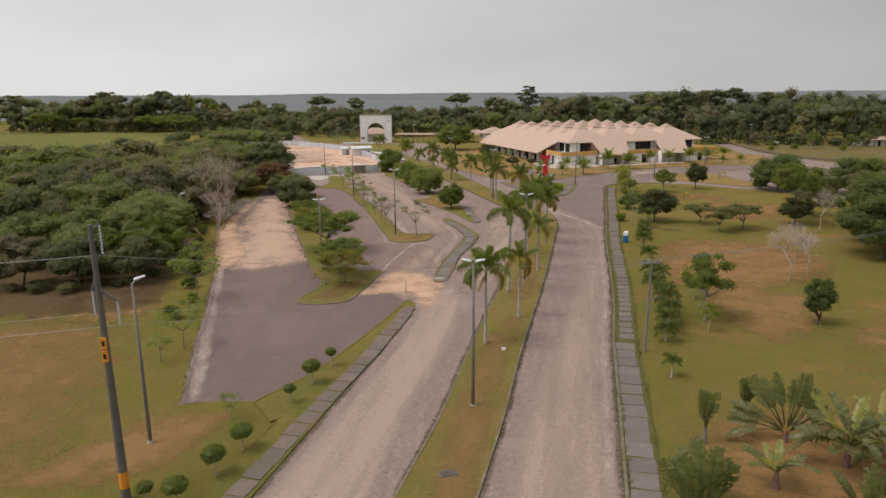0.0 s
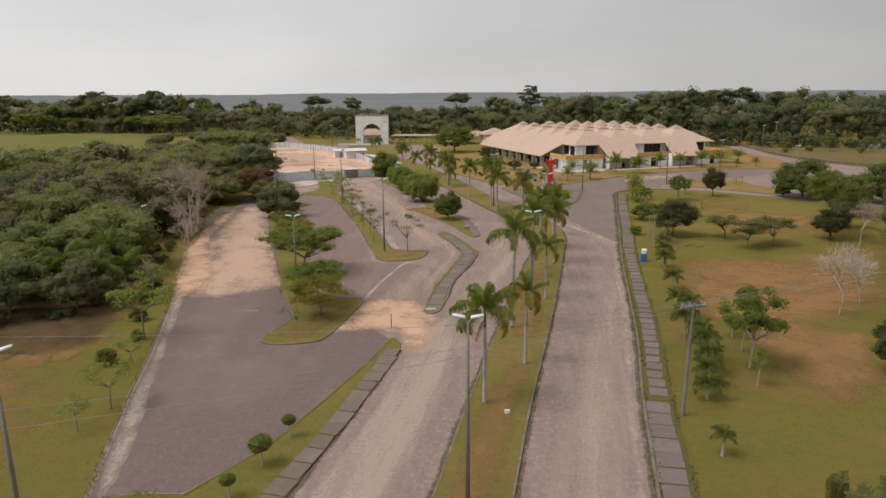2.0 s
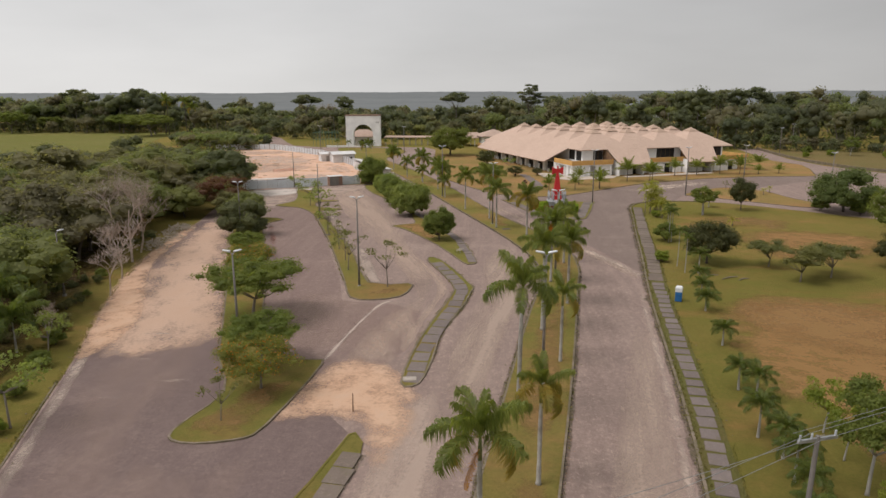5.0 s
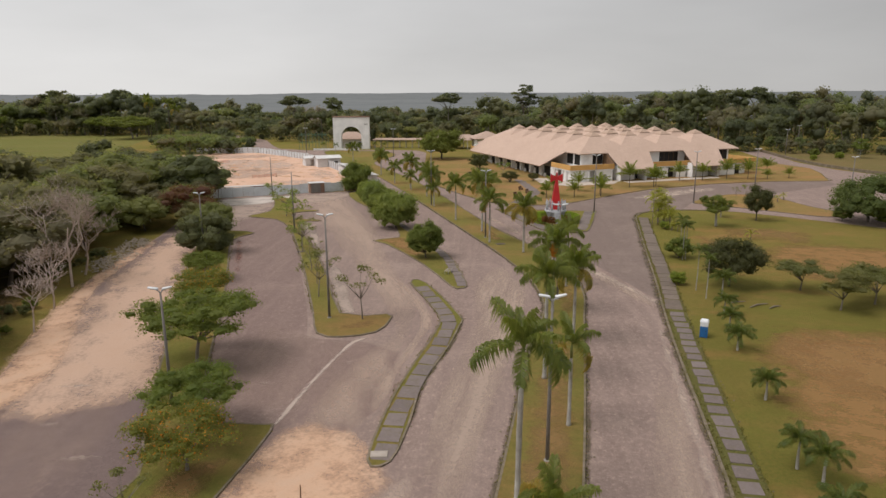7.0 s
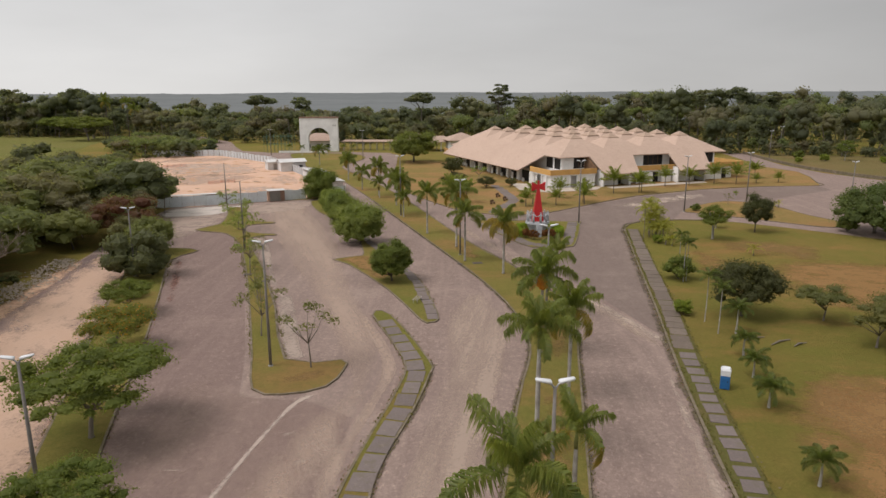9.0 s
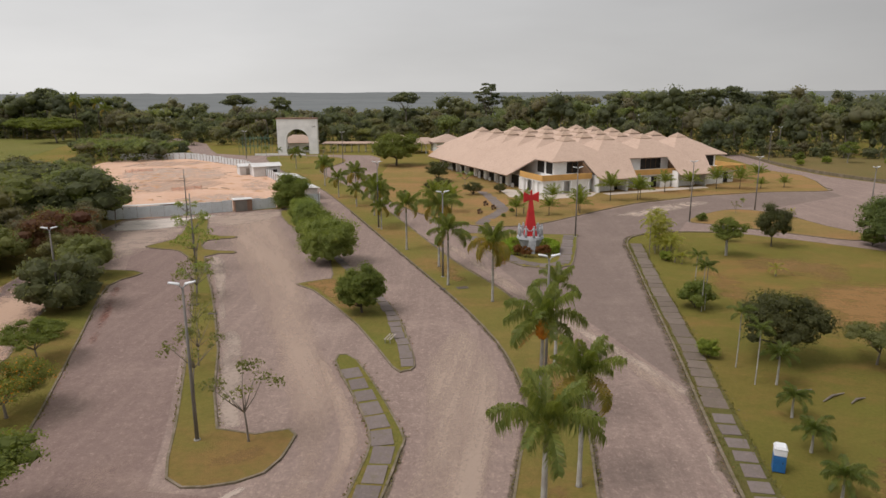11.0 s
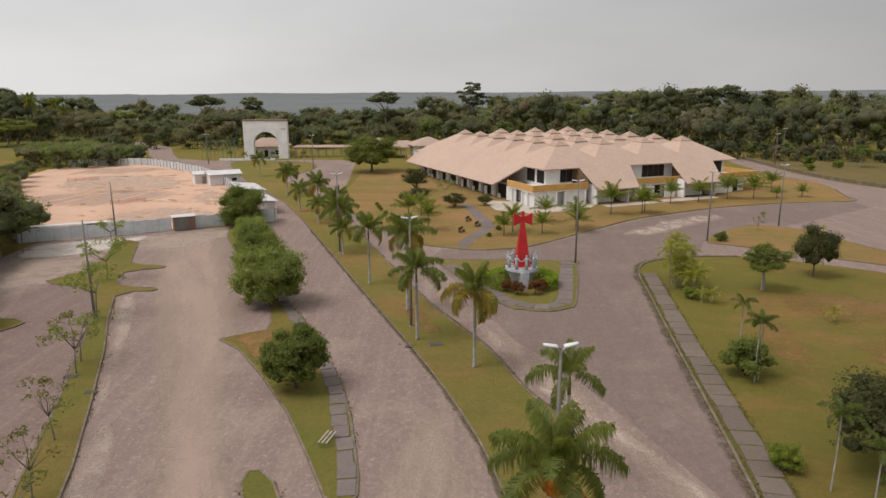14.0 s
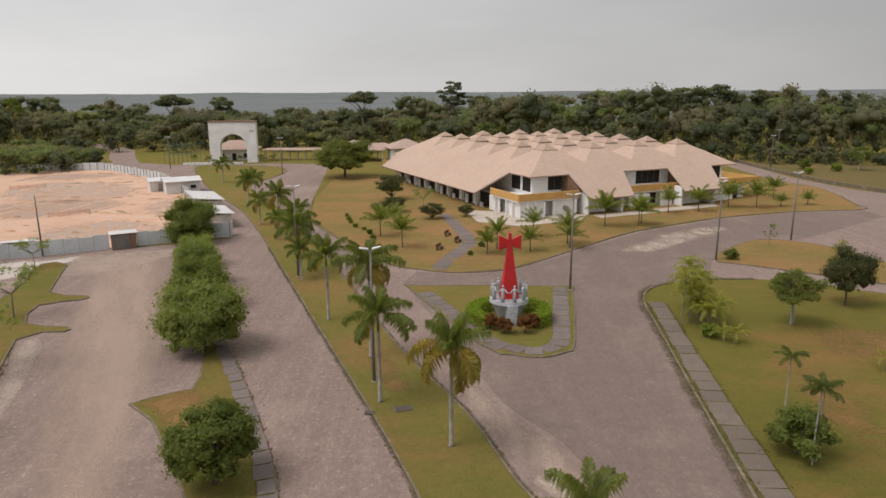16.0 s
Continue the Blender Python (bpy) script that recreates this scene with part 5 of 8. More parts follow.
# openings and windows as flat panels, near-black in place of the unlit inside
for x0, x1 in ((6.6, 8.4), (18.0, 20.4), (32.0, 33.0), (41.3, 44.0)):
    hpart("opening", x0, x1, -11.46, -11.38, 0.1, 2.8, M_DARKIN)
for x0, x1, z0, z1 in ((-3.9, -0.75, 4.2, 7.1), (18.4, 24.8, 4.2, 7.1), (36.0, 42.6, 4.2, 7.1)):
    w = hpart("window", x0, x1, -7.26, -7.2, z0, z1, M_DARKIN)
    n = max(1, round((x1 - x0) / 1.5))
    for k in range(1, n):
        xx = x0 + (x1 - x0) * k / n
        part("mullion", boxed(xx - 0.04, xx + 0.04, -7.32, -7.26, z0, z1), M_WOODB, w)
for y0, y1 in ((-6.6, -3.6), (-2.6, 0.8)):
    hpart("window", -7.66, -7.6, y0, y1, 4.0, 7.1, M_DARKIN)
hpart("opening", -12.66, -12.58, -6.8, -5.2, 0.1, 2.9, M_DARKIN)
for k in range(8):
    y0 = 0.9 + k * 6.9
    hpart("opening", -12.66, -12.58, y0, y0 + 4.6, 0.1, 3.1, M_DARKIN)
    hpart("fin_wall", -13.3, -12.6, y0 + 4.6, y0 + 6.9, 0.0, 3.2, M_PLASTER)
    hpart("lower_wall", -14.0, -13.85, y0 + 0.9, y0 + 2.3, 0.0, 1.1 + 0.9 * (k % 2), M_STAINED)
    hpart("column", -14.2, -13.95, y0 + 3.6, y0 + 3.85, 0.0, 3.9, M_STAINED)
# round ventilator holes in the white walls
for x0 in (-3.6,):
    bm = bmesh.new()
    bmesh.ops.create_cone(bm, cap_ends=True, segments=16, radius1=0.5, radius2=0.5, depth=0.06, matrix=pose(x0, -12.93, 1.5, 90, 0, 0))
    part("vent", bm, M_CONC, hall)
for x0 in (-12.4, -10.6, -8.6, -6.4, -1.4):
    hpart("fin_wall", x0, x0 + 0.22, -13.5, -12.9, 0.0, 3.0, M_PLASTER)
for y0 in (-11.0, -8.6, -4.2):
    hpart("fin_wall", -14.3, -13.7, y0, y0 + 0.22, 0.0, 3.0, M_PLASTER)
hpart("sign_panel", -3.6, -2.6, -12.96, -12.9, 0.7, 1.7, M_CONC)
# sloping ochre side of each flap, seen from the balconies
for x0, x1, x2 in ((-0.7, -0.45, 0), (27.2, 27.45, 0)):
    bm = bmesh.new()
    vs = [bm.verts.new(p) for p in ((x0, -13.1, 3.4), (x0, -7.3, 3.4), (x0, -7.3, 7.3), (x0, -9.0, 7.2), (x0, -13.1, 5.0), (x1, -13.1, 3.4), (x1, -7.3, 3.4), (x1, -7.3, 7.3), (x1, -9.0, 7.2), (x1, -13.1, 5.0))]
    bm.faces.new(vs[:5])
    bm.faces.new(vs[5:][::-1])
    for k in range(5):
        bm.faces.new((vs[k], vs[(k + 1) % 5], vs[5 + (k + 1) % 5], vs[5 + k]))
    bmesh.ops.recalc_face_normals(bm, faces=bm.faces)
    part("side_panel", bm, M_WOODB, hall)

# ---------------------------------------------------------------- gateway arch and small buildings
arch = thing("gateway_arch", pose(-61.2, 342, 0, 0, 0, 3), "tall white stained gateway with one round arch", "gateway")
W2, HA, TH, RA, ZC = 8.0, 13.9, 3.2, 4.5, 5.4
bm = bmesh.new()
prof = [(-W2, 0), (-RA, 0)] + [(-RA * math.cos(k * math.pi / 20), ZC + RA * math.sin(k * math.pi / 20)) for k in range(21)] + [(RA, 0), (W2, 0), (W2, HA), (-W2, HA)]
fr = [bm.verts.new((x, -TH / 2, z)) for x, z in prof]
bk = [bm.verts.new((x, TH / 2, z)) for x, z in prof]
n = len(prof)
order = 1 if area(prof) > 0 else -1
for tri in ears(prof[::order]):
    ids = [t if order > 0 else n - 1 - t for t in tri]
    bm.faces.new([fr[t] for t in ids])
    bm.faces.new([bk[t] for t in ids[::-1]])
for k in range(n):
    bm.faces.new((fr[k], bk[k], bk[(k + 1) % n], fr[(k + 1) % n]))
bmesh.ops.recalc_face_normals(bm, faces=bm.faces)
part("arch_wall", bm, M_PLASTER, arch)
part("coping", boxed(-W2 - 0.2, W2 + 0.2, -TH / 2 - 0.2, TH / 2 + 0.2, HA, HA + 0.45, bevel=0.05), M_BRICK, arch, "rust-brown coping along the top")
for k in range(3):
    part("slit", boxed(5.9 + k * 0.55, 6.2 + k * 0.55, -TH / 2 - 0.03, -TH / 2 + 0.02, 10.6, 11.2), M_CONC, arch)
for x in (-6.4, 5.2, 6.2):
    part("lightning_rod", tubed([(x, 0, HA + 0.4), (x, 0, HA + 3.4)], [0.04, 0.02], 5), M_STEEL, arch)


def hip_roof(bm, x0, x1, y0, y1, z, rise, thick=0.2):
    lx, ly = x1 - x0, y1 - y0
    d = min(lx, ly) / 2
    if lx >= ly:
        r0, r1 = (x0 + d, (y0 + y1) / 2), (x1 - d, (y0 + y1) / 2)
        quads = (((x0, y0), (x1, y0), r1, r0), ((x1, y1), (x0, y1), r0, r1), ((x0, y1), (x0, y0), r0), ((x1, y0), (x1, y1), r1))
    else:
        r0, r1 = ((x0 + x1) / 2, y0 + d), ((x0 + x1) / 2, y1 - d)
        quads = (((x0, y1), (x0, y0), r0, r1), ((x1, y0), (x1, y1), r1, r0), ((x0, y0), (x1, y0), r0), ((x1, y1), (x0, y1), r1))
    for q in quads:
        bm.faces.new([bm.verts.new((p[0], p[1], z + (rise if p in (r0, r1) else 0))) for p in q])
    low = [bm.verts.new((p[0], p[1], z - thick)) for p in ((x0, y0), (x1, y0), (x1, y1), (x0, y1))]
    bm.faces.new(low[::-1])
    top = [bm.verts.new((p[0], p[1], z)) for p in ((x0, y0), (x1, y0), (x1, y1), (x0, y1))]
    for k in range(4):
        bm.faces.new((low[k], low[(k + 1) % 4], top[(k + 1) % 4], top[k]))
    bmesh.ops.remove_doubles(bm, verts=bm.verts, dist=0.001)
    bmesh.ops.recalc_face_normals(bm, faces=bm.faces)


def pavilion(x, y, rot, w, d, h, rise, label, over=1.2, open_sides=False):
    p = thing("tiled_pavilion", pose(x, y, 0, 0, 0, rot), label, "building")
    bm = bmesh.new()
    hip_roof(bm, -w / 2 - over, w / 2 + over, -d / 2 - over, d / 2 + over, h, rise)
    part("roof", bm, M_TILE, p)
    if not open_sides:
        part("wall", boxed(-w / 2, w / 2, -d / 2, d / 2, 0, h - 0.2), M_PLASTER, p)
        for k in range(3):
            xx = -w / 2 + w * (k + 0.5) / 3
            part("door" if k == 1 else "window", boxed(xx - 0.7, xx + 0.7, -d / 2 - 0.06, -d / 2, 0.05 if k == 1 else 0.9, 2.5), M_DARKIN, p)
    else:
        for sx in (-1, 0, 1):
            for sy in (-1, 1):
                part("post", boxed(sx * w / 2 - 0.15, sx * w / 2 + 0.15, sy * d / 2 - 0.15, sy * d / 2 + 0.15, 0, h - 0.15), M_PLASTER, p)
    return p


pavilion(-63.5, 353, 3, 12.5, 8.0, 4.0, 3.0, "white gatehouse with a hipped clay tile roof behind the arch", 2.0)
pavilion(-1.0, 341, 15, 11, 10, 5.0, 2.8, "white pavilion with a hipped tile roof beside the hall", 1.6)
pavilion(-10.5, 345, 15, 12, 8, 4.0, 2.2, "low pavilion under a weathered hipped tile roof", 1.5, True)
pavilion(-20, 352, 15, 8, 7, 4.6, 2.2, "small tile-roofed pavilion among trees", 1.4, True)
pavilion(2, 318, 22, 8, 8, 4.4, 2.2, "tile-roofed annex against the hall", 1.4)
cw_ = thing("covered_walk", pose(-53, 349, 0, 0, 0, -1.5), "long low covered walkway with a tiled roof on posts", "walkway")
bm = bmesh.new()
hip_roof(bm, 0, 34, -1.8, 1.8, 3.7, 0.7, 0.2)
part("roof", bm, M_TILE, cw_)
for k in range(12):
    for sy in (-1.4, 1.4):
        part("post", boxed(0.8 + k * 2.9, 1.0 + k * 2.9, sy - 0.1, sy + 0.1, 0, 3.5), M_CONC, cw_)
pavilion(171, 318, 8, 15, 7, 2.9, 1.2, "far low house with a pale tiled roof", 1.0)

gf_ = thing("tube_frame", pose(-78, 338, 0, 0, 0, 4), "bare frame of green steel tubes standing on grass", "frame")
for k in range(9):
    for sy in (0, 6.0):
        part("upright", tubed([(k * 1.5 - 6, sy, 0), (k * 1.5 - 6, sy, 7.0 + 0.6 * (k % 2))], [0.06, 0.06], 5), M_GREENP, gf_)
for z in (3.2, 6.4):
    for sy in (0, 6.0):
        part("rail", tubed([(-6, sy, z), (6, sy, z)], [0.05, 0.05], 5), M_GREENP, gf_)
pw = thing("low_wall", pose(-66, 335.5, 0, 0, 0, 3), "low white wall in front of the gateway", "wall")
part("wall", boxed(-11, 9, -0.2, 0.2, 0, 0.7), M_PLASTER, pw)
rwall = thing("boundary_wall", pose(108.5, 243, 0), "long low dark stone wall along the far road", "wall")
bm = bmesh.new()
wl = curve_pts([(2.8, 85), (0.2, 44), (2.5, 20), (12, 0), (43, -20), (92, -34)], False, 5)
kerb_line(bm, wl, False, 0.4, 0.0, 0.9, R)
bmesh.ops.recalc_face_normals(bm, faces=bm.faces)
part("wall", bm, M_KERB, rwall)

# ---------------------------------------------------------------- monument
MX, MY = 12.4, 171.0
mo = thing("monument", pose(MX, MY, 0.13, 0, 0, 4), "red tapering monument with a flared cross on a stone drum", "monument")
bm = bmesh.new()
bmesh.ops.create_cone(bm, cap_ends=True, segments=24, radius1=1.1, radius2=1.95, depth=1.9, matrix=pose(0, 0, 1.15))
part("drum", bm, M_STATUE, mo, "flared grey stone drum")
part("drum_rim", tubed([(0, 0, 2.05), (0, 0, 2.4)], [2.08, 2.02], 24), M_STATUE, mo)
bm = bmesh.new()
v0 = [bm.verts.new(p) for p in ((-0.3, -2.4, 0.0), (0.3, -2.4, 0.0), (0.6, -1.0, 0.0), (-0.6, -1.0, 0.0), (-0.55, -2.15, 2.1), (0.55, -2.15, 2.1), (0.6, -1.2, 2.1), (-0.6, -1.2, 2.1))]
for q in ((0, 3, 2, 1), (4, 5, 6, 7), (0, 1, 5, 4), (1, 2, 6, 5), (2, 3, 7, 6), (3, 0, 4, 7)):
    bm.faces.new([v0[k] for k in q])
part("prow", bm, M_STATUE, mo, "pointed stone prow of the drum")
bm = bmesh.new()
v0 = [bm.verts.new((x, y, 2.3)) for x, y in ((-0.95, -0.7), (0.95, -0.7), (0.95, 0.7), (-0.95, 0.7))]
v1 = [bm.verts.new((x, y, 8.2)) for x, y in ((-0.2, -0.2), (0.2, -0.2), (0.2, 0.2), (-0.2, 0.2))]
for k in range(4):
    bm.faces.new((v0[k], v0[(k + 1) % 4], v1[(k + 1) % 4], v1[k]))
bm.faces.new(v1)
part("obelisk", bm, M_REDP, mo, "tall red tapering shaft")
bm = bmesh.new()
for prof in ([(-0.18, 8.1), (-1.15, 7.55), (-1.15, 9.15), (-0.18, 8.65), (0.18, 8.65), (1.15, 9.15), (1.15, 7.55), (0.18, 8.1)], [(-0.16, 8.6), (0.16, 8.6), (0.12, 9.35), (-0.12, 9.35)]):
    a = [bm.verts.new((x, -0.2, z)) for x, z in prof]
    b = [bm.verts.new((x, 0.2, z)) for x, z in prof]
    fa, fb = bm.faces.new(a), bm.faces.new(b[::-1])
    for k in range(len(prof)):
        bm.faces.new((a[k], b[k], b[(k + 1) % len(prof)], a[(k + 1) % len(prof)]))
    bmesh.ops.triangulate(bm, faces=[fa, fb])
bmesh.ops.recalc_face_normals(bm, faces=bm.faces)
part("cross", bm, M_REDP, mo, "flared red cross head")

# plain standing stone figures on the rim
bm = bmesh.new()
tube(bm, [(0, 0, 0), (0, 0, 0.7), (0, 0, 1.05), (0, 0, 1.4), (0, 0, 1.52)], [0.22, 0.2, 0.17, 0.24, 0.09], 8)
tube(bm, [(0, 0, 1.5), (0, 0, 1.6), (0, 0, 1.74), (0, 0, 1.82)], [0.08, 0.13, 0.13, 0.05], 8)
tube(bm, [(0.2, 0, 1.36), (0.48, -0.05, 1.05), (0.66, -0.08, 1.12)], [0.08, 0.07, 0.05], 6)
tube(bm, [(-0.2, 0, 1.36), (-0.48, -0.05, 1.05), (-0.66, -0.08, 1.12)], [0.08, 0.07, 0.05], 6)
me_fig = bpy.data.meshes.new("statue")
bm.to_mesh(me_fig)
bm.free()
me_fig.materials.append(M_STATUE)
me_fig.shade_smooth()
for k in range(9):
    a = k * math.tau / 9 + 0.2
    ob = link_mesh("statue", me_fig, None, "", Matrix.LocRotScale((MX + 1.75 * math.sin(a), MY - 1.75 * math.cos(a), 2.53), Euler((0, 0, a)), (0.95, 0.95, 0.98)))
    tagged(ob, "plain pale stone figure standing on the monument drum", "statue", "figures round the monument")

# ---------------------------------------------------------------- plants


bm = bmesh.new()
bmesh.ops.create_icosphere(bm, subdivisions=1, radius=1.0)
bm.verts.index_update()
ICO_V = np.array([tuple(v.co) for v in bm.verts])
ICO_F = [tuple(v.index for v in f.verts) for f in bm.faces]
bm.free()


def crown_mesh(name, seed, material, lobes, leaves, leaf, spread=(0.36, 0.36, 0.3), centre=0.62, flat=0.75, extra=None, core=0.0, lobe=(0.09, 0.17), q0=0.35, tri=True, loose=0.55):
    """A crown for a tree one metre high: leaf blades over many uneven clumps."""
    rg = np.random.default_rng(seed)
    cs, rs = [], []
    for k in range(lobes):
        d = rg.normal(size=3)
        d /= np.linalg.norm(d)
        q = rg.uniform(q0, 1.0) ** 0.6
        c = d * np.array(spread) * q
        if c[2] < -spread[2] * 0.6:
            c[2] *= 0.4
        cs.append(c + (0, 0, centre))
        rs.append(rg.uniform(*lobe) * (spread[0] / 0.36))
    cs, rs = np.array(cs), np.array(rs)
    per = rs ** 2 / np.sum(rs ** 2)
    which = rg.choice(lobes, size=leaves, p=per)
    d = rg.normal(size=(leaves, 3))
    d /= np.linalg.norm(d, axis=1)[:, None]
    d[:, 2] = np.where(d[:, 2] < -0.35, -d[:, 2] * 0.6, d[:, 2])
    p = cs[which] + d * rs[which][:, None] * rg.uniform(0.6, 1.12, size=(leaves, 1)) * np.array([1, 1, flat])
    nrm = d * 0.8 + rg.normal(size=(leaves, 3)) * loose + np.array([0, 0, 0.35])
    nrm /= np.linalg.norm(nrm, axis=1)[:, None]
    t = np.cross(nrm, rg.normal(size=(leaves, 3)))
    t /= np.linalg.norm(t, axis=1)[:, None] + 1e-9
    b = np.cross(nrm, t)
    s = leaf * rg.uniform(0.6, 1.35, size=(leaves, 1))
    w = s * 0.62
    if tri:
        v = np.stack([p - t * s * 1.2, p + t * s * 0.8 - b * w * 1.2, p + t * s * 0.8 + b * w * 1.2], axis=1).reshape(-1, 3)
    else:
        v = np.stack([p - t * s, p - b * w + nrm * s * 0.12, p + t * s, p + b * w + nrm * s * 0.12], axis=1).reshape(-1, 3)
    faces = np.arange(len(v)).reshape(leaves, -1).tolist()
    if core:
        cv = []
        base = len(v)
        for c0, r0 in zip(cs, rs):
            k = ICO_V * (1 + rg.normal(0, 0.13, size=(len(ICO_V), 1))) * r0 * core * np.array([1, 1, flat]) + c0
            cv.append(k)
            faces += [tuple(base + i for i in f) for f in ICO_F]
            base += len(ICO_V)
        v = np.concatenate([v] + cv)
    me = bpy.data.meshes.new(name)
    me.from_pydata(v.tolist(), [], faces)
    me.materials.append(material)
    if extra is not None:
        me.materials.append(extra)
        idx = np.zeros(len(faces), dtype=np.int32)
        idx[:leaves][rg.random(leaves) < 0.09] = 1
        me.polygons.foreach_set("material_index", idx)
    me.update()
    return me, cs


def trunk_mesh(name, seed, material, targets, split=0.38, r=0.02, lean=0.05, stems=1):
    """Trunk and limbs of a tree one metre high."""
    rr = random.Random(seed)
    bm = bmesh.new()
    for s in range(stems):
        ox, oy = (rr.uniform(-0.04, 0.04), rr.uniform(-0.04, 0.04)) if stems > 1 else (0, 0)
        top = Vector((rr.uniform(-lean, lean) + ox * 2, rr.uniform(-lean, lean) + oy * 2, split))
        mid = Vector((ox + top.x * 0.3, oy + top.y * 0.3, split * 0.5))
        tube(bm, [(ox, oy, -0.01), (ox * 1.05, oy * 1.05, 0.03), tuple(mid), tuple(top)], [r * 1.5, r * 1.05, r * 0.9, r * 0.75], 7)
        for c in targets[s::stems][:7]:
            c = Vector(c)
            m = top.lerp(c, 0.5) + Vector((rr.uniform(-0.03, 0.03), rr.uniform(-0.03, 0.03), -0.02))
            tube(bm, [tuple(top - Vector((0, 0, 0.02))), tuple(m), tuple(c)], [r * 0.62, r * 0.42, r * 0.16], 5)
    me = bpy.data.meshes.new(name)
    bm.to_mesh(me)
    bm.free()
    me.materials.append(material)
    me.shade_smooth()
    return me


def kind(seed, leafmat, barkmat, lobes=22, leaves=1500, leaf=0.03, spread=(0.36, 0.36, 0.3), centre=0.62, split=0.38, r=0.02, flat=0.75, stems=1, extra=None, core=0.5, lobe=(0.09, 0.17), q0=0.35, tri=True, loose=0.55):
    c, cs = crown_mesh("crown", seed, leafmat, lobes, leaves, leaf, spread, centre, flat, extra, core, lobe, q0, tri, loose)
    t = trunk_mesh("trunk", seed, barkmat, [tuple(q) for q in cs], split, r, stems=stems)
    return t, c


TREES = {}
TREES["round"] = [kind(1 + k, M_LEAF, M_BARK_D, 110, 15000, 0.0150, (0.39, 0.39, 0.37), 0.50, 0.2, 0.024, 0.95, core=0.6, lobe=(0.085, 0.125), q0=0.6, loose=0.45) for k in range(2)]
TREES["cone"] = [kind(48, M_LEAF_D, M_BARK_D, 60, 7000, 0.0150, (0.25, 0.25, 0.40), 0.52, 0.12, 0.022, 1.0, core=0.55, lobe=(0.10, 0.16), q0=0.4)]
TREES["mango"] = [kind(3, M_LEAF, M_BARK_D, 76, 11000, 0.0145, (0.58, 0.56, 0.38), 0.54, 0.26, 0.028, 0.85, core=0.5, lobe=(0.07, 0.13), q0=0.45), kind(4, M_LEAF_D, M_BARK_D, 76, 11000, 0.0145, (0.60, 0.56, 0.38), 0.54, 0.26, 0.028, 0.85, core=0.5, lobe=(0.07, 0.13), q0=0.45)]
TREES["hedgetree"] = [kind(seed, m, M_BARK_D, 96, 14500, 0.0150, (0.52, 0.52, 0.42), 0.45, 0.18, 0.026, 0.92, core=0.5, lobe=(0.085, 0.165), q0=0.4, loose=0.65) for seed, m in ((5, M_LEAF_M), (6, M_LEAF_M), (46, M_LEAF_Y2), (47, M_LEAF))]
TREES["flat"] = [kind(7, M_LEAF, M_BARK, 80, 10500, 0.0125, (0.70, 0.68, 0.25), 0.70, 0.34, 0.022, 0.55, core=0.5, lobe=(0.055, 0.105)), kind(8, M_LEAF, M_BARK, 80, 10500, 0.0125, (0.64, 0.70, 0.26), 0.70, 0.32, 0.022, 0.55, core=0.5, lobe=(0.055, 0.105))]
M_LEAF_F = leaf_material("warm_feathery_leaves", (0.160, 0.180, 0.042), (0.232, 0.238, 0.062), (0.098, 0.122, 0.031))
TREES["flower"] = [kind(9, M_LEAF_F, M_BARK, 76, 10500, 0.0135, (0.66, 0.66, 0.32), 0.60, 0.26, 0.022, 0.6, extra=M_FLOWER, core=0.35, lobe=(0.055, 0.11))]
TREES["dark"] = [kind(10, M_LEAF_D, M_BARK_D, 36, 8788, 0.014, (0.54, 0.52, 0.32), 0.58, 0.24, 0.022, 0.75, 2), kind(11, M_LEAF_G, M_BARK_D, 54, 9000, 0.0155, (0.52, 0.54, 0.38), 0.56, 0.24, 0.024, 0.8)]
TREES["forecourt"] = [kind(38, M_LEAF_G, M_BARK_D, 60, 9000, 0.0155, (0.56, 0.54, 0.36), 0.52, 0.14, 0.02, 0.8, 2, core=0.4, lobe=(0.07, 0.13))]
TREES["spread"] = [kind(12, M_LEAF_O, M_BARK, 30, 4420, 0.018, (0.64, 0.60, 0.22), 0.68, 0.3, 0.024, 0.5, core=0.5), kind(13, M_LEAF_O, M_BARK, 26, 3900, 0.018, (0.70, 0.60, 0.2), 0.68, 0.3, 0.024, 0.5, core=0.5)]
TREES["young"] = [kind(14, M_LEAF_B, M_BARK_W, 20, 2040, 0.018, (0.34, 0.34, 0.28), 0.66, 0.42, 0.016, 0.7, core=0.0), kind(15, M_LEAF_B, M_BARK_W, 14, 1224, 0.018, (0.26, 0.26, 0.3), 0.66, 0.45, 0.012, 0.7, core=0.0)]
TREES["lawn"] = [kind(16, M_LEAF, M_BARK_W, 26, 5100, 0.016, (0.40, 0.38, 0.28), 0.66, 0.42, 0.02, 0.65, 2, core=0.5), kind(17, M_LEAF, M_BARK_W, 24, 4760, 0.016, (0.36, 0.40, 0.30), 0.66, 0.36, 0.018, 0.7, core=0.5)]
TREES["sparse"] = [kind(18, M_LEAF_O, M_BARK, 13, 420, 0.019, (0.46, 0.46, 0.24), 0.74, 0.4, 0.013, 0.8, core=0.0, lobe=(0.05, 0.10)), kind(19, M_LEAF_M, M_BARK, 16, 720, 0.021, (0.50, 0.48, 0.24), 0.72, 0.45, 0.014, 0.7, core=0.0, lobe=(0.06, 0.11))]
M_THICK_O = leaf_material("thicket_olive_leaves", (0.201, 0.201, 0.086), (0.255, 0.248, 0.110), (0.151, 0.153, 0.071), speckle=0.35, tint=(0.205, 0.181, 0.099))
M_THICK_D = leaf_material("thicket_dark_leaves", (0.132, 0.149, 0.071), (0.173, 0.188, 0.089), (0.102, 0.117, 0.058), speckle=0.35, tint=(0.147, 0.147, 0.073))
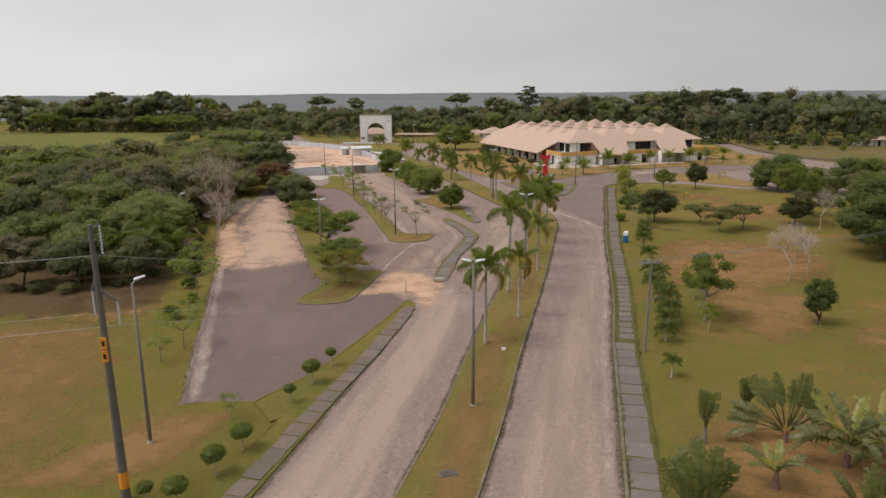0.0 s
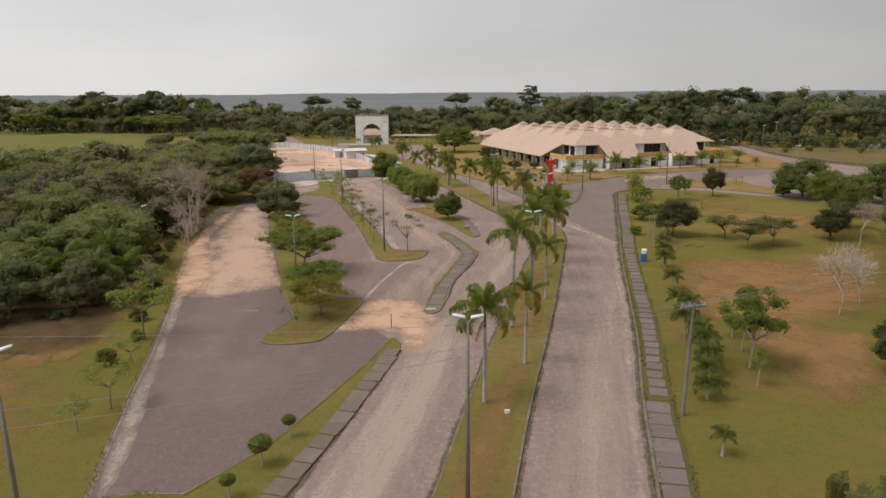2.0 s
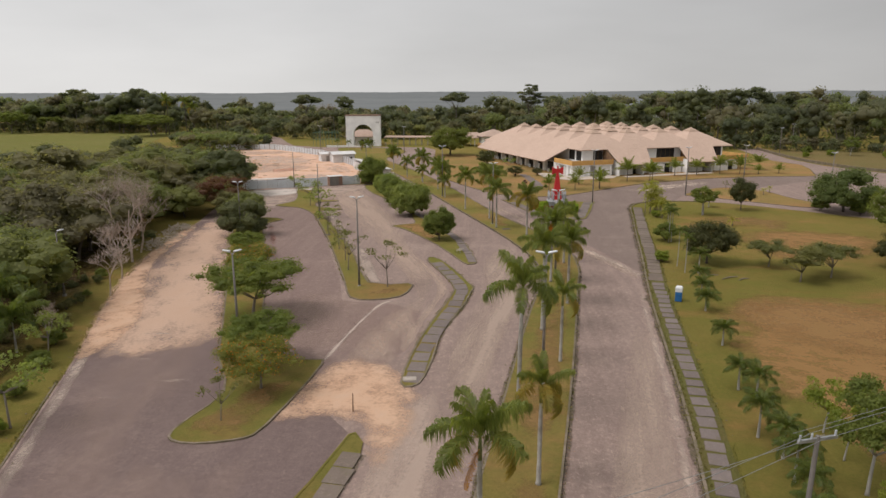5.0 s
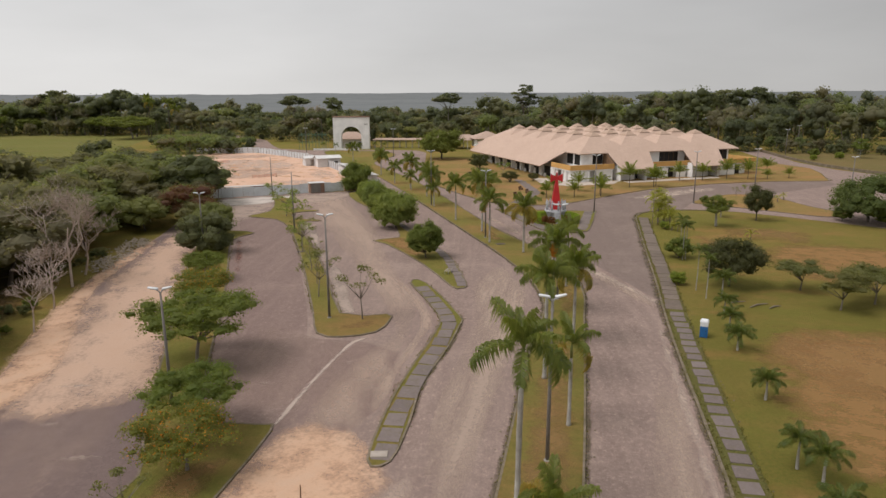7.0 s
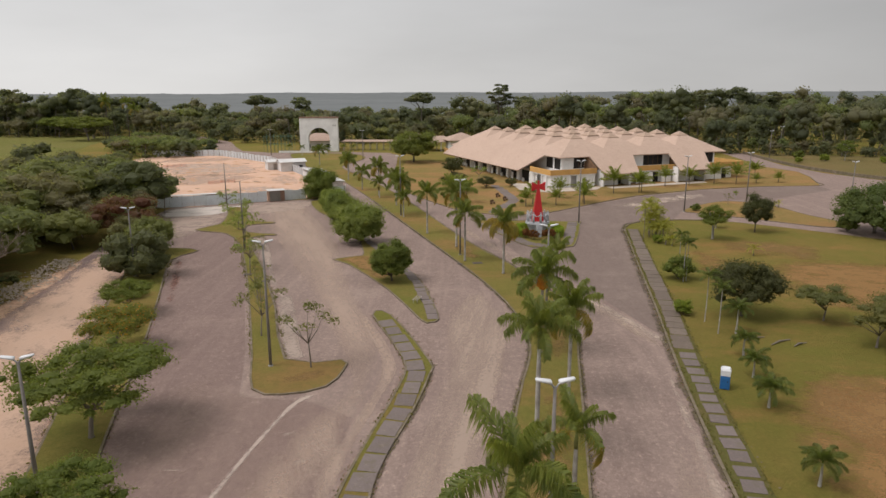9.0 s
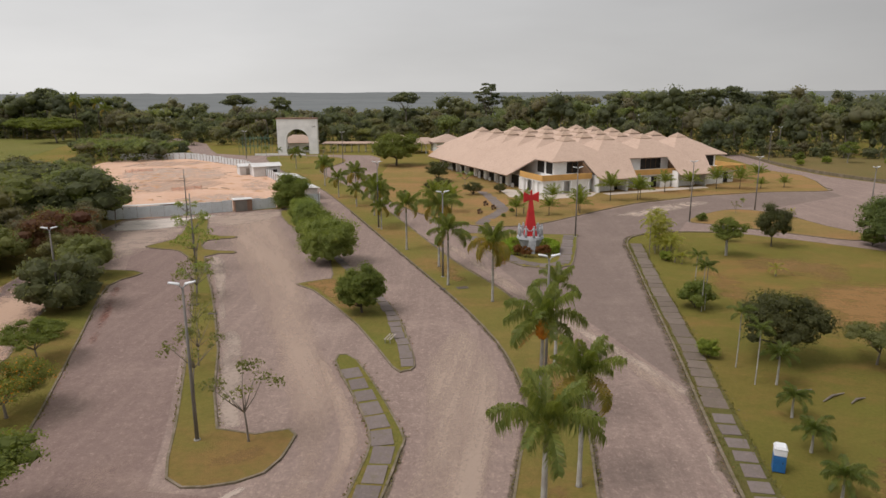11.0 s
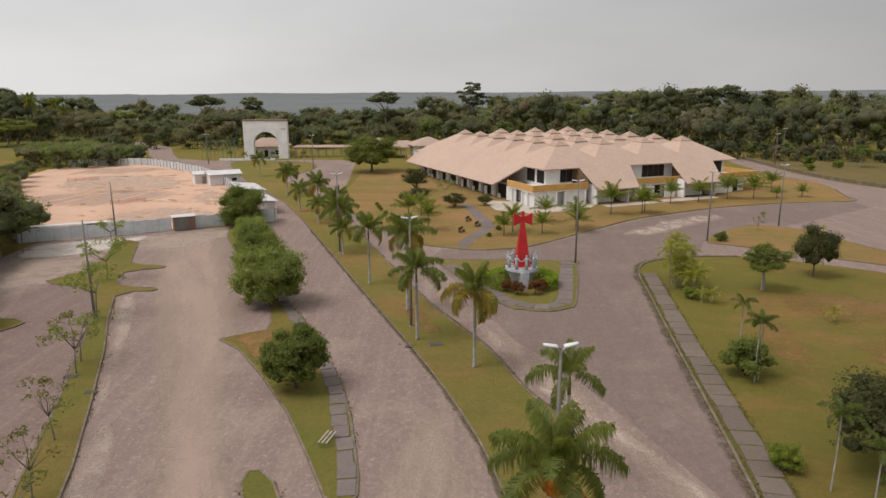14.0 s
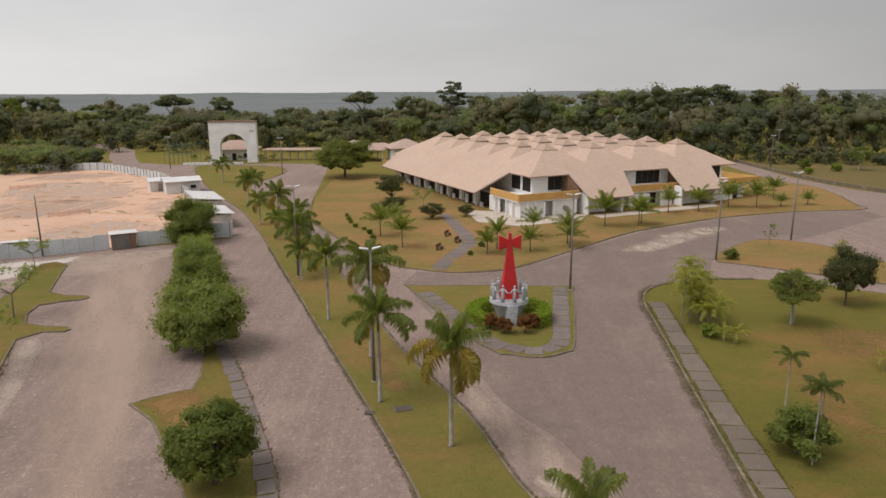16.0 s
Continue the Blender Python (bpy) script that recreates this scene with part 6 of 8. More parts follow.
M_THICK_L = leaf_material("thicket_green_leaves", (0.177, 0.205, 0.069), (0.233, 0.255, 0.091), (0.127, 0.151, 0.056), speckle=0.35, tint=(0.205, 0.207, 0.073))
M_THICK_G = leaf_material("thicket_grey_leaves", (0.181, 0.173, 0.104), (0.227, 0.212, 0.127), (0.134, 0.130, 0.082), speckle=0.35, tint=(0.190, 0.168, 0.106))
TREES["wild"] = [kind(20 + k, m, M_BARK_D, 46, 4600, 0.0175, sp, c, 0.3, 0.018, 0.85, core=0.7, lobe=(0.10, 0.17), q0=0.62, loose=0.5) for k, (m, sp, c) in enumerate(((M_THICK_O, (0.46, 0.46, 0.38), 0.54), (M_THICK_D, (0.50, 0.46, 0.38), 0.53), (M_THICK_L, (0.52, 0.50, 0.34), 0.56), (M_THICK_G, (0.42, 0.44, 0.40), 0.53)))]
TREES["wildfar"] = [kind(40 + k, m, M_BARK_D, 32, 2100, 0.026, sp, c, 0.3, 0.018, 0.85, core=0.72, lobe=(0.11, 0.18), q0=0.62, loose=0.5) for k, (m, sp, c) in enumerate(((M_THICK_O, (0.50, 0.50, 0.34), 0.56), (M_THICK_D, (0.54, 0.50, 0.34), 0.55), (M_THICK_L, (0.56, 0.54, 0.30), 0.58), (M_THICK_D, (0.46, 0.48, 0.36), 0.55)))]
TREES["russet"] = [kind(24, M_LEAF_R, M_BARK_D, 40, 4200, 0.0175, (0.56, 0.54, 0.32), 0.56, 0.3, 0.018, 0.75, core=0.55, lobe=(0.09, 0.18), q0=0.45, loose=0.5)]
TREES["emergent"] = [kind(28, M_WOODS_D, M_BARK, 44, 3200, 0.0165, (0.34, 0.34, 0.12), 0.86, 0.62, 0.012, 0.55, core=0.5, lobe=(0.06, 0.12)), kind(29, M_WOODS, M_BARK, 40, 3000, 0.0165, (0.27, 0.28, 0.18), 0.80, 0.52, 0.012, 0.6, core=0.5, lobe=(0.06, 0.12)), kind(30, M_WOODS_D, M_BARK, 30, 2000, 0.0165, (0.20, 0.20, 0.26), 0.74, 0.45, 0.010, 0.45, core=0.45, lobe=(0.06, 0.12))]
TREES["bush"] = [kind(25 + k, m, M_BARK_D, 34, 3000, 0.027, (0.52, 0.50, 0.36), 0.42, 0.1, 0.02, 0.85, core=0.6, lobe=(0.10, 0.18)) for k, m in enumerate((M_LEAF, M_LEAF_B))]
TREES["under"] = [kind(35, M_THICK_O, M_BARK_D, 18, 1000, 0.045, (0.55, 0.55, 0.36), 0.46, 0.1, 0.02, 0.8), kind(36, M_THICK_D, M_BARK_D, 18, 1000, 0.045, (0.6, 0.5, 0.36), 0.46, 0.1, 0.02, 0.8)]
LABELS = {
    "forecourt": "dark grey-green many-stemmed shrub on the dry lawn",
    "under": "low olive-green bush of the thicket undergrowth",
    "cone": "dense dark oval tree on the lawn", "round": "round-crowned glossy green tree on a grass island", "mango": "broad dense dark green shade tree", "hedgetree": "dense bushy green tree in a row",
    "flat": "small flat-topped spreading tree with feathery leaves", "flower": "flat-topped tree with scattered orange blossom", "dark": "low dark-leaved bushy tree on the lawn",
    "spread": "low spreading olive-green tree on the lawn", "young": "thin young tree with pale limewashed trunk", "lawn": "leafy lawn tree with limewashed trunk",
    "sparse": "sparse thin sapling with few yellowing leaves", "wild": "dense wild tree of the thicket", "wildfar": "dense wild tree deep in the thicket", "russet": "reddish-leaved tree at the thicket edge",
    "emergent": "tall umbrella-crowned tree standing above the forest", "bush": "low rounded green shrub",
}


def tree(k, x, y, h, n=None, rot=None, wide=1.0, z=0.0, group=""):
    t, c = TREES[k][(R.randrange(len(TREES[k])) if n is None else n)]
    rot = R.uniform(0, math.tau) if rot is None else rot
    ob = thing("shrub" if k in ("bush", "under") else "tree", Matrix.LocRotScale((x, y, z), Euler((0, 0, rot)), (h * wide, h * wide, h)), LABELS[k], "shrub" if k in ("bush", "under") else "tree", group)
    link_mesh("trunk", t, ob)
    link_mesh("crown", c, ob)
    return ob


# trees of the dividers, islands and road edge
for k, x, y, h, n, w in (("flower", -20.2, 82.8, 4.8, 0, 1.1), ("flat", -21.8, 87.6, 5.0, 0, 1.0), ("flat", -27.2, 100.4, 6.7, 0, 1.22), ("flower", -33.6, 116.6, 4.8, 0, 1.12), ("flat", -37.6, 127.2, 4.0, 0, 1.05), ("bush", -40.6, 133.6, 2.6, 0, 1.1), ("bush", -35.6, 122.0, 1.8, 0, 1.2), ("wild", -48.5, 156, 6.0, 2, 1.0), ("wild", -45.6, 150.2, 4.6, 1, 1.0)):
    tree(k, x, y, h, n, z=0.1, wide=w, group="trees of the parking divider")
for x, y, h in ((-14.2, 113.2, 6.2), (-21.0, 121, 5.6), (-22.6, 126.5, 4.6), (-25.1, 133.4, 4.8), (-29.6, 144.9, 5.6), (-21.3, 77.0, 3.6)):
    tree("sparse", x, y, h, 0, z=0.1, group="saplings of the parking divider")
for x, y, h in ((-35.0, 159.5, 6.6), (-41.0, 174.5, 6.2), (-50.5, 196, 4.6), (-30.5, 147.5, 4.6)):
    tree("sparse", x, y, h, 1, z=0.1, group="saplings of the parking divider")
tree("wild", -44.2, 142.6, 8.2, 1, z=-1.2, wide=1.0, group="trees of the parking divider")
tree("round", -9.8, 141.4, 6.3, 0, z=-0.25, wide=0.98)
for x, y, h, n, w in ((-17.3, 163.8, 8.0, 0, 0.9), (-21.6, 176.4, 6.6, 3, 0.86), (-24.8, 186.2, 6.8, 1, 0.76), (-27.9, 195.6, 5.6, 2, 0.82), (-34.0, 211.6, 8.2, 3, 0.92)):
    tree("hedgetree", x, y, h, n, z=-0.35, wide=w, group="row of dense trees along the road")
tree("mango", -17.9, 295.4, 12.6, 0, wide=1.12, z=-0.7)
# forecourt shrubs
for k, x, y, h, n, w in (("forecourt", 5.6, 229.4, 3.4, 0, 1.25), ("forecourt", 12.2, 231.5, 2.6, 0, 1.0), ("forecourt", -3.2, 253.6, 6.2, 0, 1.0), ("forecourt", -2.0, 238.1, 3.4, 0, 1.2), ("forecourt", -4.4, 234.8, 2.8, 0, 1.2), ("sparse", 4.0, 241.4, 4.8, 1, 1.0)):
    tree(k, x, y, h, n, wide=w)
for x, y in ((-11.0, 233), (-10.2, 229.5), (-9.6, 226), (-8.4, 222), (-6.6, 219.5), (-5.4, 216), (-4.6, 212), (10.6, 200), (12.8, 205.4), (13.4, 214)):
    tree("bush", x, y, R.uniform(0.8, 1.4))
# right-hand lawn
LAWN_TREES = (("dark", 30.2, 128.4, 6.6, 1), ("lawn", 41.4, 168.0, 6.0, 0), ("lawn", 45.5, 177.5, 3.0, 0), ("spread", 39.4, 119.2, 4.6, 0), ("spread", 44.4, 121.6, 5.0, 1), ("young", 23.4, 78.4, 4.4, 0), ("young", 23.0, 74.6, 5.0, 1), ("young", 21.6, 66.8, 3.4, 1),
                      ("dark", 55.4, 126.4, 5.2, 1), ("spread", 38.4, 127.0, 4.2, 1), ("bush", 67.0, 174.2, 3.2, 0), ("bush", 72.5, 169.2, 3.6, 0), ("mango", 88, 160, 10, 0), ("wild", 70, 149, 7.5, 0))
EAST_TREES = (("mango", 62, 110, 11, 1), ("mango", 57, 100, 10, 1), ("wild", 66, 96, 11.5, 1), ("mango", 72, 120, 11, 0), ("wild", 82, 130, 10, 2), ("wild", 64, 80, 10, 1), ("spread", 63, 136, 6, 0), ("wild", 76, 140, 9, 0), ("wild", 90, 145, 10, 1), ("wild", 78, 108, 11, 2), ("wild", 86, 118, 10, 0), ("wild", 70, 66, 9, 0))
SMALL_TREES = (("bush", 28.0, 143.4, 3.9, 0), ("bush", 31.5, 165.0, 1.7, 1), ("bush", 47.8, 195.2, 2.0, 0), ("young", 62.3, 211, 2.2, 1), ("sparse", 57.5, 203.0, 2.6, 0), ("bush", 24.0, 128.8, 2.0, 1))
for k, x, y, h, n in LAWN_TREES + EAST_TREES + SMALL_TREES:
    tree(k, x, y, h, n)
tree("mango", 71.2, 173.0, 10.4, 1, wide=1.1, z=-1.4)
tree("mango", 85, 165, 10.4, 1, z=-1.4)
tree("dark", 51.0, 174.1, 7.0, 1, wide=0.66)
tree("lawn", 22.4, 70.6, 7.8, 1, wide=0.82)
tree("cone", 34.0, 70.0, 5.8, 0, wide=0.95)
tree("flat", 55.8, 127.0, 12.0, 1, wide=0.55)
PALM_SPOTS = []
# far right open ground
for k, x, y, h in (("lawn", 136, 300, 7.5), ("lawn", 150, 296, 6.5), ("bush", 122, 305, 4), ("bush", 128, 298, 3), ("lawn", 165, 285, 7), ("bush", 144, 290, 3), ("dark", 180, 300, 8), ("bush", 116, 292, 2.5)):
    tree(k, x, y, h)


for x, y, h in ((-48.2, 85.6, 3.4), (-50.9, 93.4, 4.0), (-52.8, 87.2, 3.6), (-46.6, 89.2, 2.6)):
    PALM_SPOTS.append((x, y, h))


def bare_tree(x, y, h, seed, label):
    rr = random.Random(seed)
    ob = thing("bare_tree", pose(x, y, 0, 0, 0, rr.uniform(0, 360)), label, "tree")
    trunk = bmesh.new()
    twigs = bmesh.new()

    def grow(p, d, ln, r, depth):
        q = p + d * ln
        mid = p + d * ln * 0.5 + Vector((rr.uniform(-1, 1), rr.uniform(-1, 1), 0)) * ln * 0.07
        if depth < 4:
            tube(trunk if depth < 2 else twigs, [tuple(p), tuple(mid), tuple(q)], [r, r * 0.85, r * 0.7], 6 if depth < 2 else 4)
        else:
            tube(twigs, [tuple(p), tuple(q)], [r, r * 0.6], 3)
        if depth >= 6:
            return
        for _ in range(3):
            s = Vector((rr.gauss(0, 1), rr.gauss(0, 1), rr.gauss(0.1, 0.45))).normalized()
            nd = (d * 0.95 + s * (0.9 if depth else 0.78) + Vector((0, 0, 0.2))).normalized()
            grow(p + d * ln * rr.uniform(0.55, 1.0), nd, ln * rr.uniform(0.6, 0.86), max(r * 0.58, 0.013), depth + 1)

    grow(Vector((0, 0, -0.05)), Vector((rr.uniform(-0.1, 0.1), rr.uniform(-0.1, 0.1), 1)).normalized(), h * 0.27, h * 0.0095, 0)
    part("trunk", trunk, M_BARE, ob)
    part("twig_crown", twigs, M_BARE, ob)


bare_tree(-54.1, 124.0, 19.0, 3, "leafless bleached tree beside the parking area")
bare_tree(-55.9, 129.8, 17.0, 8, "tall leafless tree with bleached branches")
bare_tree(-47.8, 107.4, 10.5, 9, "leafless grey tree at the lot edge")
bare_tree(-50.6, 115.0, 12.0, 10, "leafless grey tree at the thicket edge")
for x, y, h in ((-62, 104, 10), (-70, 116, 12), (-70, 150, 11.5), (-66, 168, 10)):
    bare_tree(x, y, h, int(-x * 7 + y), "grey leafless tree among the thicket")
bare_tree(37.8, 86.5, 11.5, 5, "leafless pale tree on the lawn")
bare_tree(42.0, 90.5, 9.5, 6, "small leafless pale tree on the lawn")
bare_tree(58.0, 122, 10.0, 12, "leafless tree beside a dark tree")
bare_tree(-45.0, 92.0, 5.0, 13, "thin leafless sapling at the lot edge")

# clipped ball shrubs on stems along the verge
for x, y, h in ((-18.1, 40.7, 2.0), (-18.7, 37.4, 2.2), (-16.15, 51.8, 2.2), (-16.9, 48.0, 1.75), (-15.4, 55.6, 1.9), (-19.6, 33.9, 2.1), (-21.6, 34.0, 1.7)):
    ob = thing("topiary", pose(x, y, 0.1), "clipped round shrub on a short pale stem", "shrub", "clipped shrubs along the verge")
    part("stem", tubed([(0, 0, -0.05), (0.05, 0.02, h * 0.3), (0, 0, h * 0.6)], [0.07, 0.06, 0.05], 6), M_BARK_W, ob)
    me, _ = crown_mesh("foliage", int(h * 100), M_LEAF, 14, 5200, 0.017, (0.09, 0.09, 0.03), 0.0, 0.5, core=0.88, lobe=(1.3, 1.55))
    link_mesh("foliage", me, ob, "", Matrix.LocRotScale((0, 0, h * 0.72), None, ((2.05, 2.05, h * 1.4) if h > 1.95 else (1.3, 1.3, h * 1.2))))

# thin saplings on the left lawn
for x, y, h in ((-31.1, 59.3, 4.4), (-20.6, 45.0, 2.4), (-36.7, 75.0, 6.4), (-34.2, 68.0, 2.8), (-31.6, 55.7, 3.0), (-42.5, 88.0, 4.8)):
    tree("sparse", x, y, h, 1)
for x, y in ((-37, 74), (-40, 80), (-42, 86), (-46.5, 96), (-50.5, 107), (-53.5, 115), (-36.5, 68), (-44.2, 91.5)):
    tree("bush", x, y, R.uniform(1.0, 2.2))

# travellers' fan palms near the start


def blade_mesh(name, seed, droop, material, half=0.1, stalk=0.32):
    """A paddle leaf one metre long: a bare stalk, then a folded blade torn into strips."""
    rr = random.Random(seed)
    bm = bmesh.new()

    def mid(t):
        return Vector((0, droop * t * t, t - droop * 0.55 * t * t))

    tube(bm, [tuple(mid(t)) for t in (0, 0.25, 0.5, 0.75, 0.98)], [0.016, 0.013, 0.01, 0.007, 0.003], 4)
    strips = 15
    for s in (-1, 1):
        for k in range(strips):
            if rr.random() < 0.03:
                continue
            t0, t1 = stalk + (0.99 - stalk) * k / strips, stalk + (0.99 - stalk) * (k + rr.uniform(0.93, 1.02)) / strips
            w = half * max(0.25, math.sin(math.pi * (0.1 + 0.84 * (k + 0.5) / strips))) ** 0.6 * rr.uniform(0.85, 1.1)
            sag = rr.uniform(-0.25, 0.35) * w
            a, b = mid(t0), mid(t1)
            lift = Vector((s * w, sag, 0.035))
            v = [bm.verts.new(p) for p in (a, b, b + lift * 0.55 + Vector((0, -0.012, 0)), a + lift * 0.55 + Vector((0, -0.012, 0)))]
            e = [bm.verts.new(p) for p in (b + lift * rr.uniform(0.94, 1.04), a + lift * rr.uniform(0.94, 1.04))]
            bm.faces.new(v)
            bm.faces.new((v[3], v[2], e[0], e[1]))
    me = bpy.data.meshes.new(name)
    bm.to_mesh(me)
    bm.free()
    me.materials.append(material)
    return me


M_FAN = leaf_material("fan_palm_blades", (0.146, 0.165, 0.062), (0.240, 0.245, 0.105), (0.096, 0.116, 0.044), 0.45, 0.38)
M_FAN_L = leaf_material("lime_paddle_blades", (0.270, 0.290, 0.080), (0.360, 0.350, 0.120), (0.190, 0.215, 0.062), 0.45, 0.4)
M_FAN_S = simple("purple_brown_leaf_bases", (0.155, 0.085, 0.085), (0.235, 0.135, 0.105), 2.0, 0.8)
M_FAN_B = simple("orange_leaf_stalks", (0.42, 0.20, 0.055), (0.36, 0.27, 0.075), 2.0, 0.7)
NARROW = [blade_mesh("leaf", 3 + k, d, M_FAN, w, 0.46) for k, (d, w) in enumerate(((0.06, 0.095), (0.2, 0.10), (0.42, 0.09), (0.7, 0.08)))]
BROAD = [blade_mesh("leaf", 13 + k, d, M_FAN, w, 0.28) for k, (d, w) in enumerate(((0.05, 0.13), (0.22, 0.135), (0.45, 0.13), (0.75, 0.12)))]
LIME = [blade_mesh("leaf", 23 + k, d, M_FAN_L, 0.12, 0.3) for k, d in enumerate((0.1, 0.35))]


def paddle_plant(x, y, h, n, yaw, form, label):
    """form: fan (one flat fan of long stalks), spindle, clump (many upright leaves from the ground) or crown (leaves arching from a stem)."""
    ob = thing("fan_palm" if form == "fan" else "paddle_leaved_plant", pose(x, y, 0, 0, 0, yaw), label, "palm" if form == "fan" else "plant", "paddle-leaved plants on the lawn")
    foot = {"fan": 0.16, "spindle": 0.26, "clump": 0.02, "crown": 0.27}[form] * h
    if form != "clump":
        part("trunk", tubed([(0, 0, -0.1), (0.03, 0, foot * 0.6), (0, 0, foot * 1.1)], [0.2, 0.16, 0.13] if form != "crown" else [0.26, 0.2, 0.13], 8), M_BARK if form == "spindle" else M_FAN_S, ob)
    if form == "fan":
        for k in range(7):
            part("leaf_base", tubed([(0, 0, foot * 0.8), (0.13 * (k - 3), 0, foot + 0.55 - 0.05 * abs(k - 3))], [0.14, 0.05], 6), M_FAN_B, ob)
    for k in range(n):
        f = (k + 0.5) / n * 2 - 1
        if form == "fan":
            a, tw, at = f * 74 + R.uniform(-4, 4), (0.9 if f < 0 else -0.9) * abs(f) + R.uniform(-0.45, 0.45), (0.25 * f, 0, foot)
            src, ln, spin = NARROW[min(3, int(abs(f) * 2.6 + R.random()))], h * R.uniform(0.70, 0.84), R.uniform(-6, 6)
        elif form == "spindle":
            a, tw, at = f * 13 + R.uniform(-4, 4), R.uniform(-0.6, 0.6), (0, 0, foot)
            src, ln, spin = BROAD[0], h * R.uniform(0.55, 0.76), R.uniform(-12, 12)
        elif form == "clump":
            a, tw, at = f * 34 + R.uniform(-9, 9), R.uniform(-0.9, 0.9), (f * h * 0.22, R.uniform(-0.5, 0.5), foot)
            src, ln, spin = BROAD[R.randrange(2)], h * R.uniform(0.62, 0.98) * (1 - 0.2 * abs(f)), R.uniform(-24, 24)
        else:
            a, tw, at = R.uniform(4, 62), -math.pi / 2 + R.uniform(-0.5, 0.5), (0, 0, foot)
            src, ln, spin = (LIME[k % 2] if k % 3 == 0 and a < 40 else BROAD[min(3, 1 + k % 3)]), h * R.uniform(0.5, 0.74), 0.0
        turn = Matrix.Rotation(k * 2.4, 4, 'Z') if form == "crown" else Matrix.Identity(4)
        link_mesh("leaf", src, ob, "", Matrix.Translation(at) @ turn @ Euler((radians(spin), radians(a), 0)).to_matrix().to_4x4() @ Matrix.Rotation(tw, 4, 'Z') @ Matrix.Scale(ln, 4))
    return ob


for x, y, h, n, yaw, form, label in (
        (20.1, 44.3, 5.7, 21, 6, "fan", "travellers' palm with a flat fan of torn leaves on long stalks"),
        (14.4, 43.9, 4.2, 9, 20, "spindle", "slim upright plant with a spindle of dark paddle leaves"),
        (12.0, 36.6, 4.6, 24, 5, "clump", "broad clump of dark upright paddle leaves"),
        (17.1, 38.4, 4.0, 13, 0, "crown", "young banana-like plant with lime inner leaves"),
        (22.8, 41.3, 5.8, 24, 40, "crown", "stout banana-like plant with torn leaves and purple stem"),
        (18.4, 47.3, 3.9, 8, 10, "spindle", "thin-stemmed young plant with a few torn paddle leaves"),
        (22.0, 36.6, 3.6, 16, 15, "clump", "low clump of dark upright paddle leaves"),
        (25.6, 42.6, 5.0, 18, 60, "crown", "banana-like plant with hanging torn leaves")):
    paddle_plant(x, y, h, n, yaw, form, label)


def frond_mesh(name, seed, material, length=1.0, n=26, arch=0.9, leaflet=0.24, hang=0.6, width=0.0075):
    """One palm frond: arched rachis and two rows of drooping leaflets."""
    rr = random.Random(seed)
    vs, fs = [], []

    def at(t):
        ang = radians(62) - arch * 1.75 * t
        return ang

    pts = [Vector((0, 0, 0))]
    steps = 12
    for i in range(steps):
        a = at((i + 0.5) / steps)
        pts.append(pts[-1] + Vector((math.cos(a), 0, math.sin(a))) * (length / steps))
    for i in range(steps):
        w0, w1 = 0.016 * (1 - i / steps * 0.8), 0.016 * (1 - (i + 1) / steps * 0.8)
        b = len(vs)
        vs += [pts[i] + Vector((0, -w0, 0)), pts[i] + Vector((0, w0, 0)), pts[i + 1] + Vector((0, w1, 0)), pts[i + 1] + Vector((0, -w1, 0))]
        fs.append((b, b + 1, b + 2, b + 3))
    for i in range(n):
        t = 0.14 + 0.86 * i / n
        f = t * steps
        k = min(int(f), steps - 1)
        p = pts[k].lerp(pts[k + 1], f - k)
        ax = (pts[k + 1] - pts[k]).normalized()
        ln = leaflet * (math.sin(math.pi * (0.14 + 0.8 * t)) ** 0.6) * rr.uniform(0.8, 1.2)
        for s in (-1, 1):
            out = (Vector((0, s, 0)) * rr.uniform(0.55, 1.0) + ax * rr.uniform(0.6, 1.0) + Vector((0, 0, rr.uniform(-0.3, 0.55)))).normalized()
            m = p + out * ln * 0.55
            e = p + out * ln * (1 - 0.2 * hang) + Vector((0, 0, -ln * hang * rr.uniform(0.4, 1.1)))
            wv = ax * width
            b = len(vs)
            vs += [p - wv * 0.7, p + wv * 0.7, m + wv, m - wv, e]
            fs += [(b, b + 1, b + 2, b + 3), (b + 3, b + 2, b + 4)]
    return raw_mesh(name, [tuple(q) for q in vs], fs, material)


FR = [frond_mesh("frond", k, M_PALM, 1.0, 84, (0.5, 0.75, 1.0, 1.2)[k], 0.29, 1.0, 0.0115) for k in range(4)]
FRY = [frond_mesh("frond", 20 + k, M_PALM_Y, 1.0, 84, 1.0 + 0.15 * k, 0.29, 1.1, 0.0115) for k in range(3)]
FRD = [frond_mesh("frond", 30 + k, M_PALM_DRY, 1.0, 36, 0.35, 0.17, 0.8, 0.011) for k in range(2)]
FRC = [frond_mesh("frond", 40 + k, M_PALM_C, 1.0, 46, 0.36 + 0.14 * k, 0.25, 0.6, 0.012) for k in range(3)]
M_PALM_S = leaf_material("dark_young_palm_leaflets", (0.100, 0.138, 0.032), (0.178, 0.204, 0.048), (0.064, 0.096, 0.024), 0.3, 0.45)
FRS = [frond_mesh("frond", 60 + k, M_PALM_S, 1.0, 50, 0.8 + 0.15 * k, 0.28, 0.8, 0.0135) for k in range(3)]
FRL = [frond_mesh("frond", 50 + k, M_PALM_L, 1.0, 30, 0.8 + 0.18 * k, 0.24, 0.5, 0.0145) for k in range(3)]


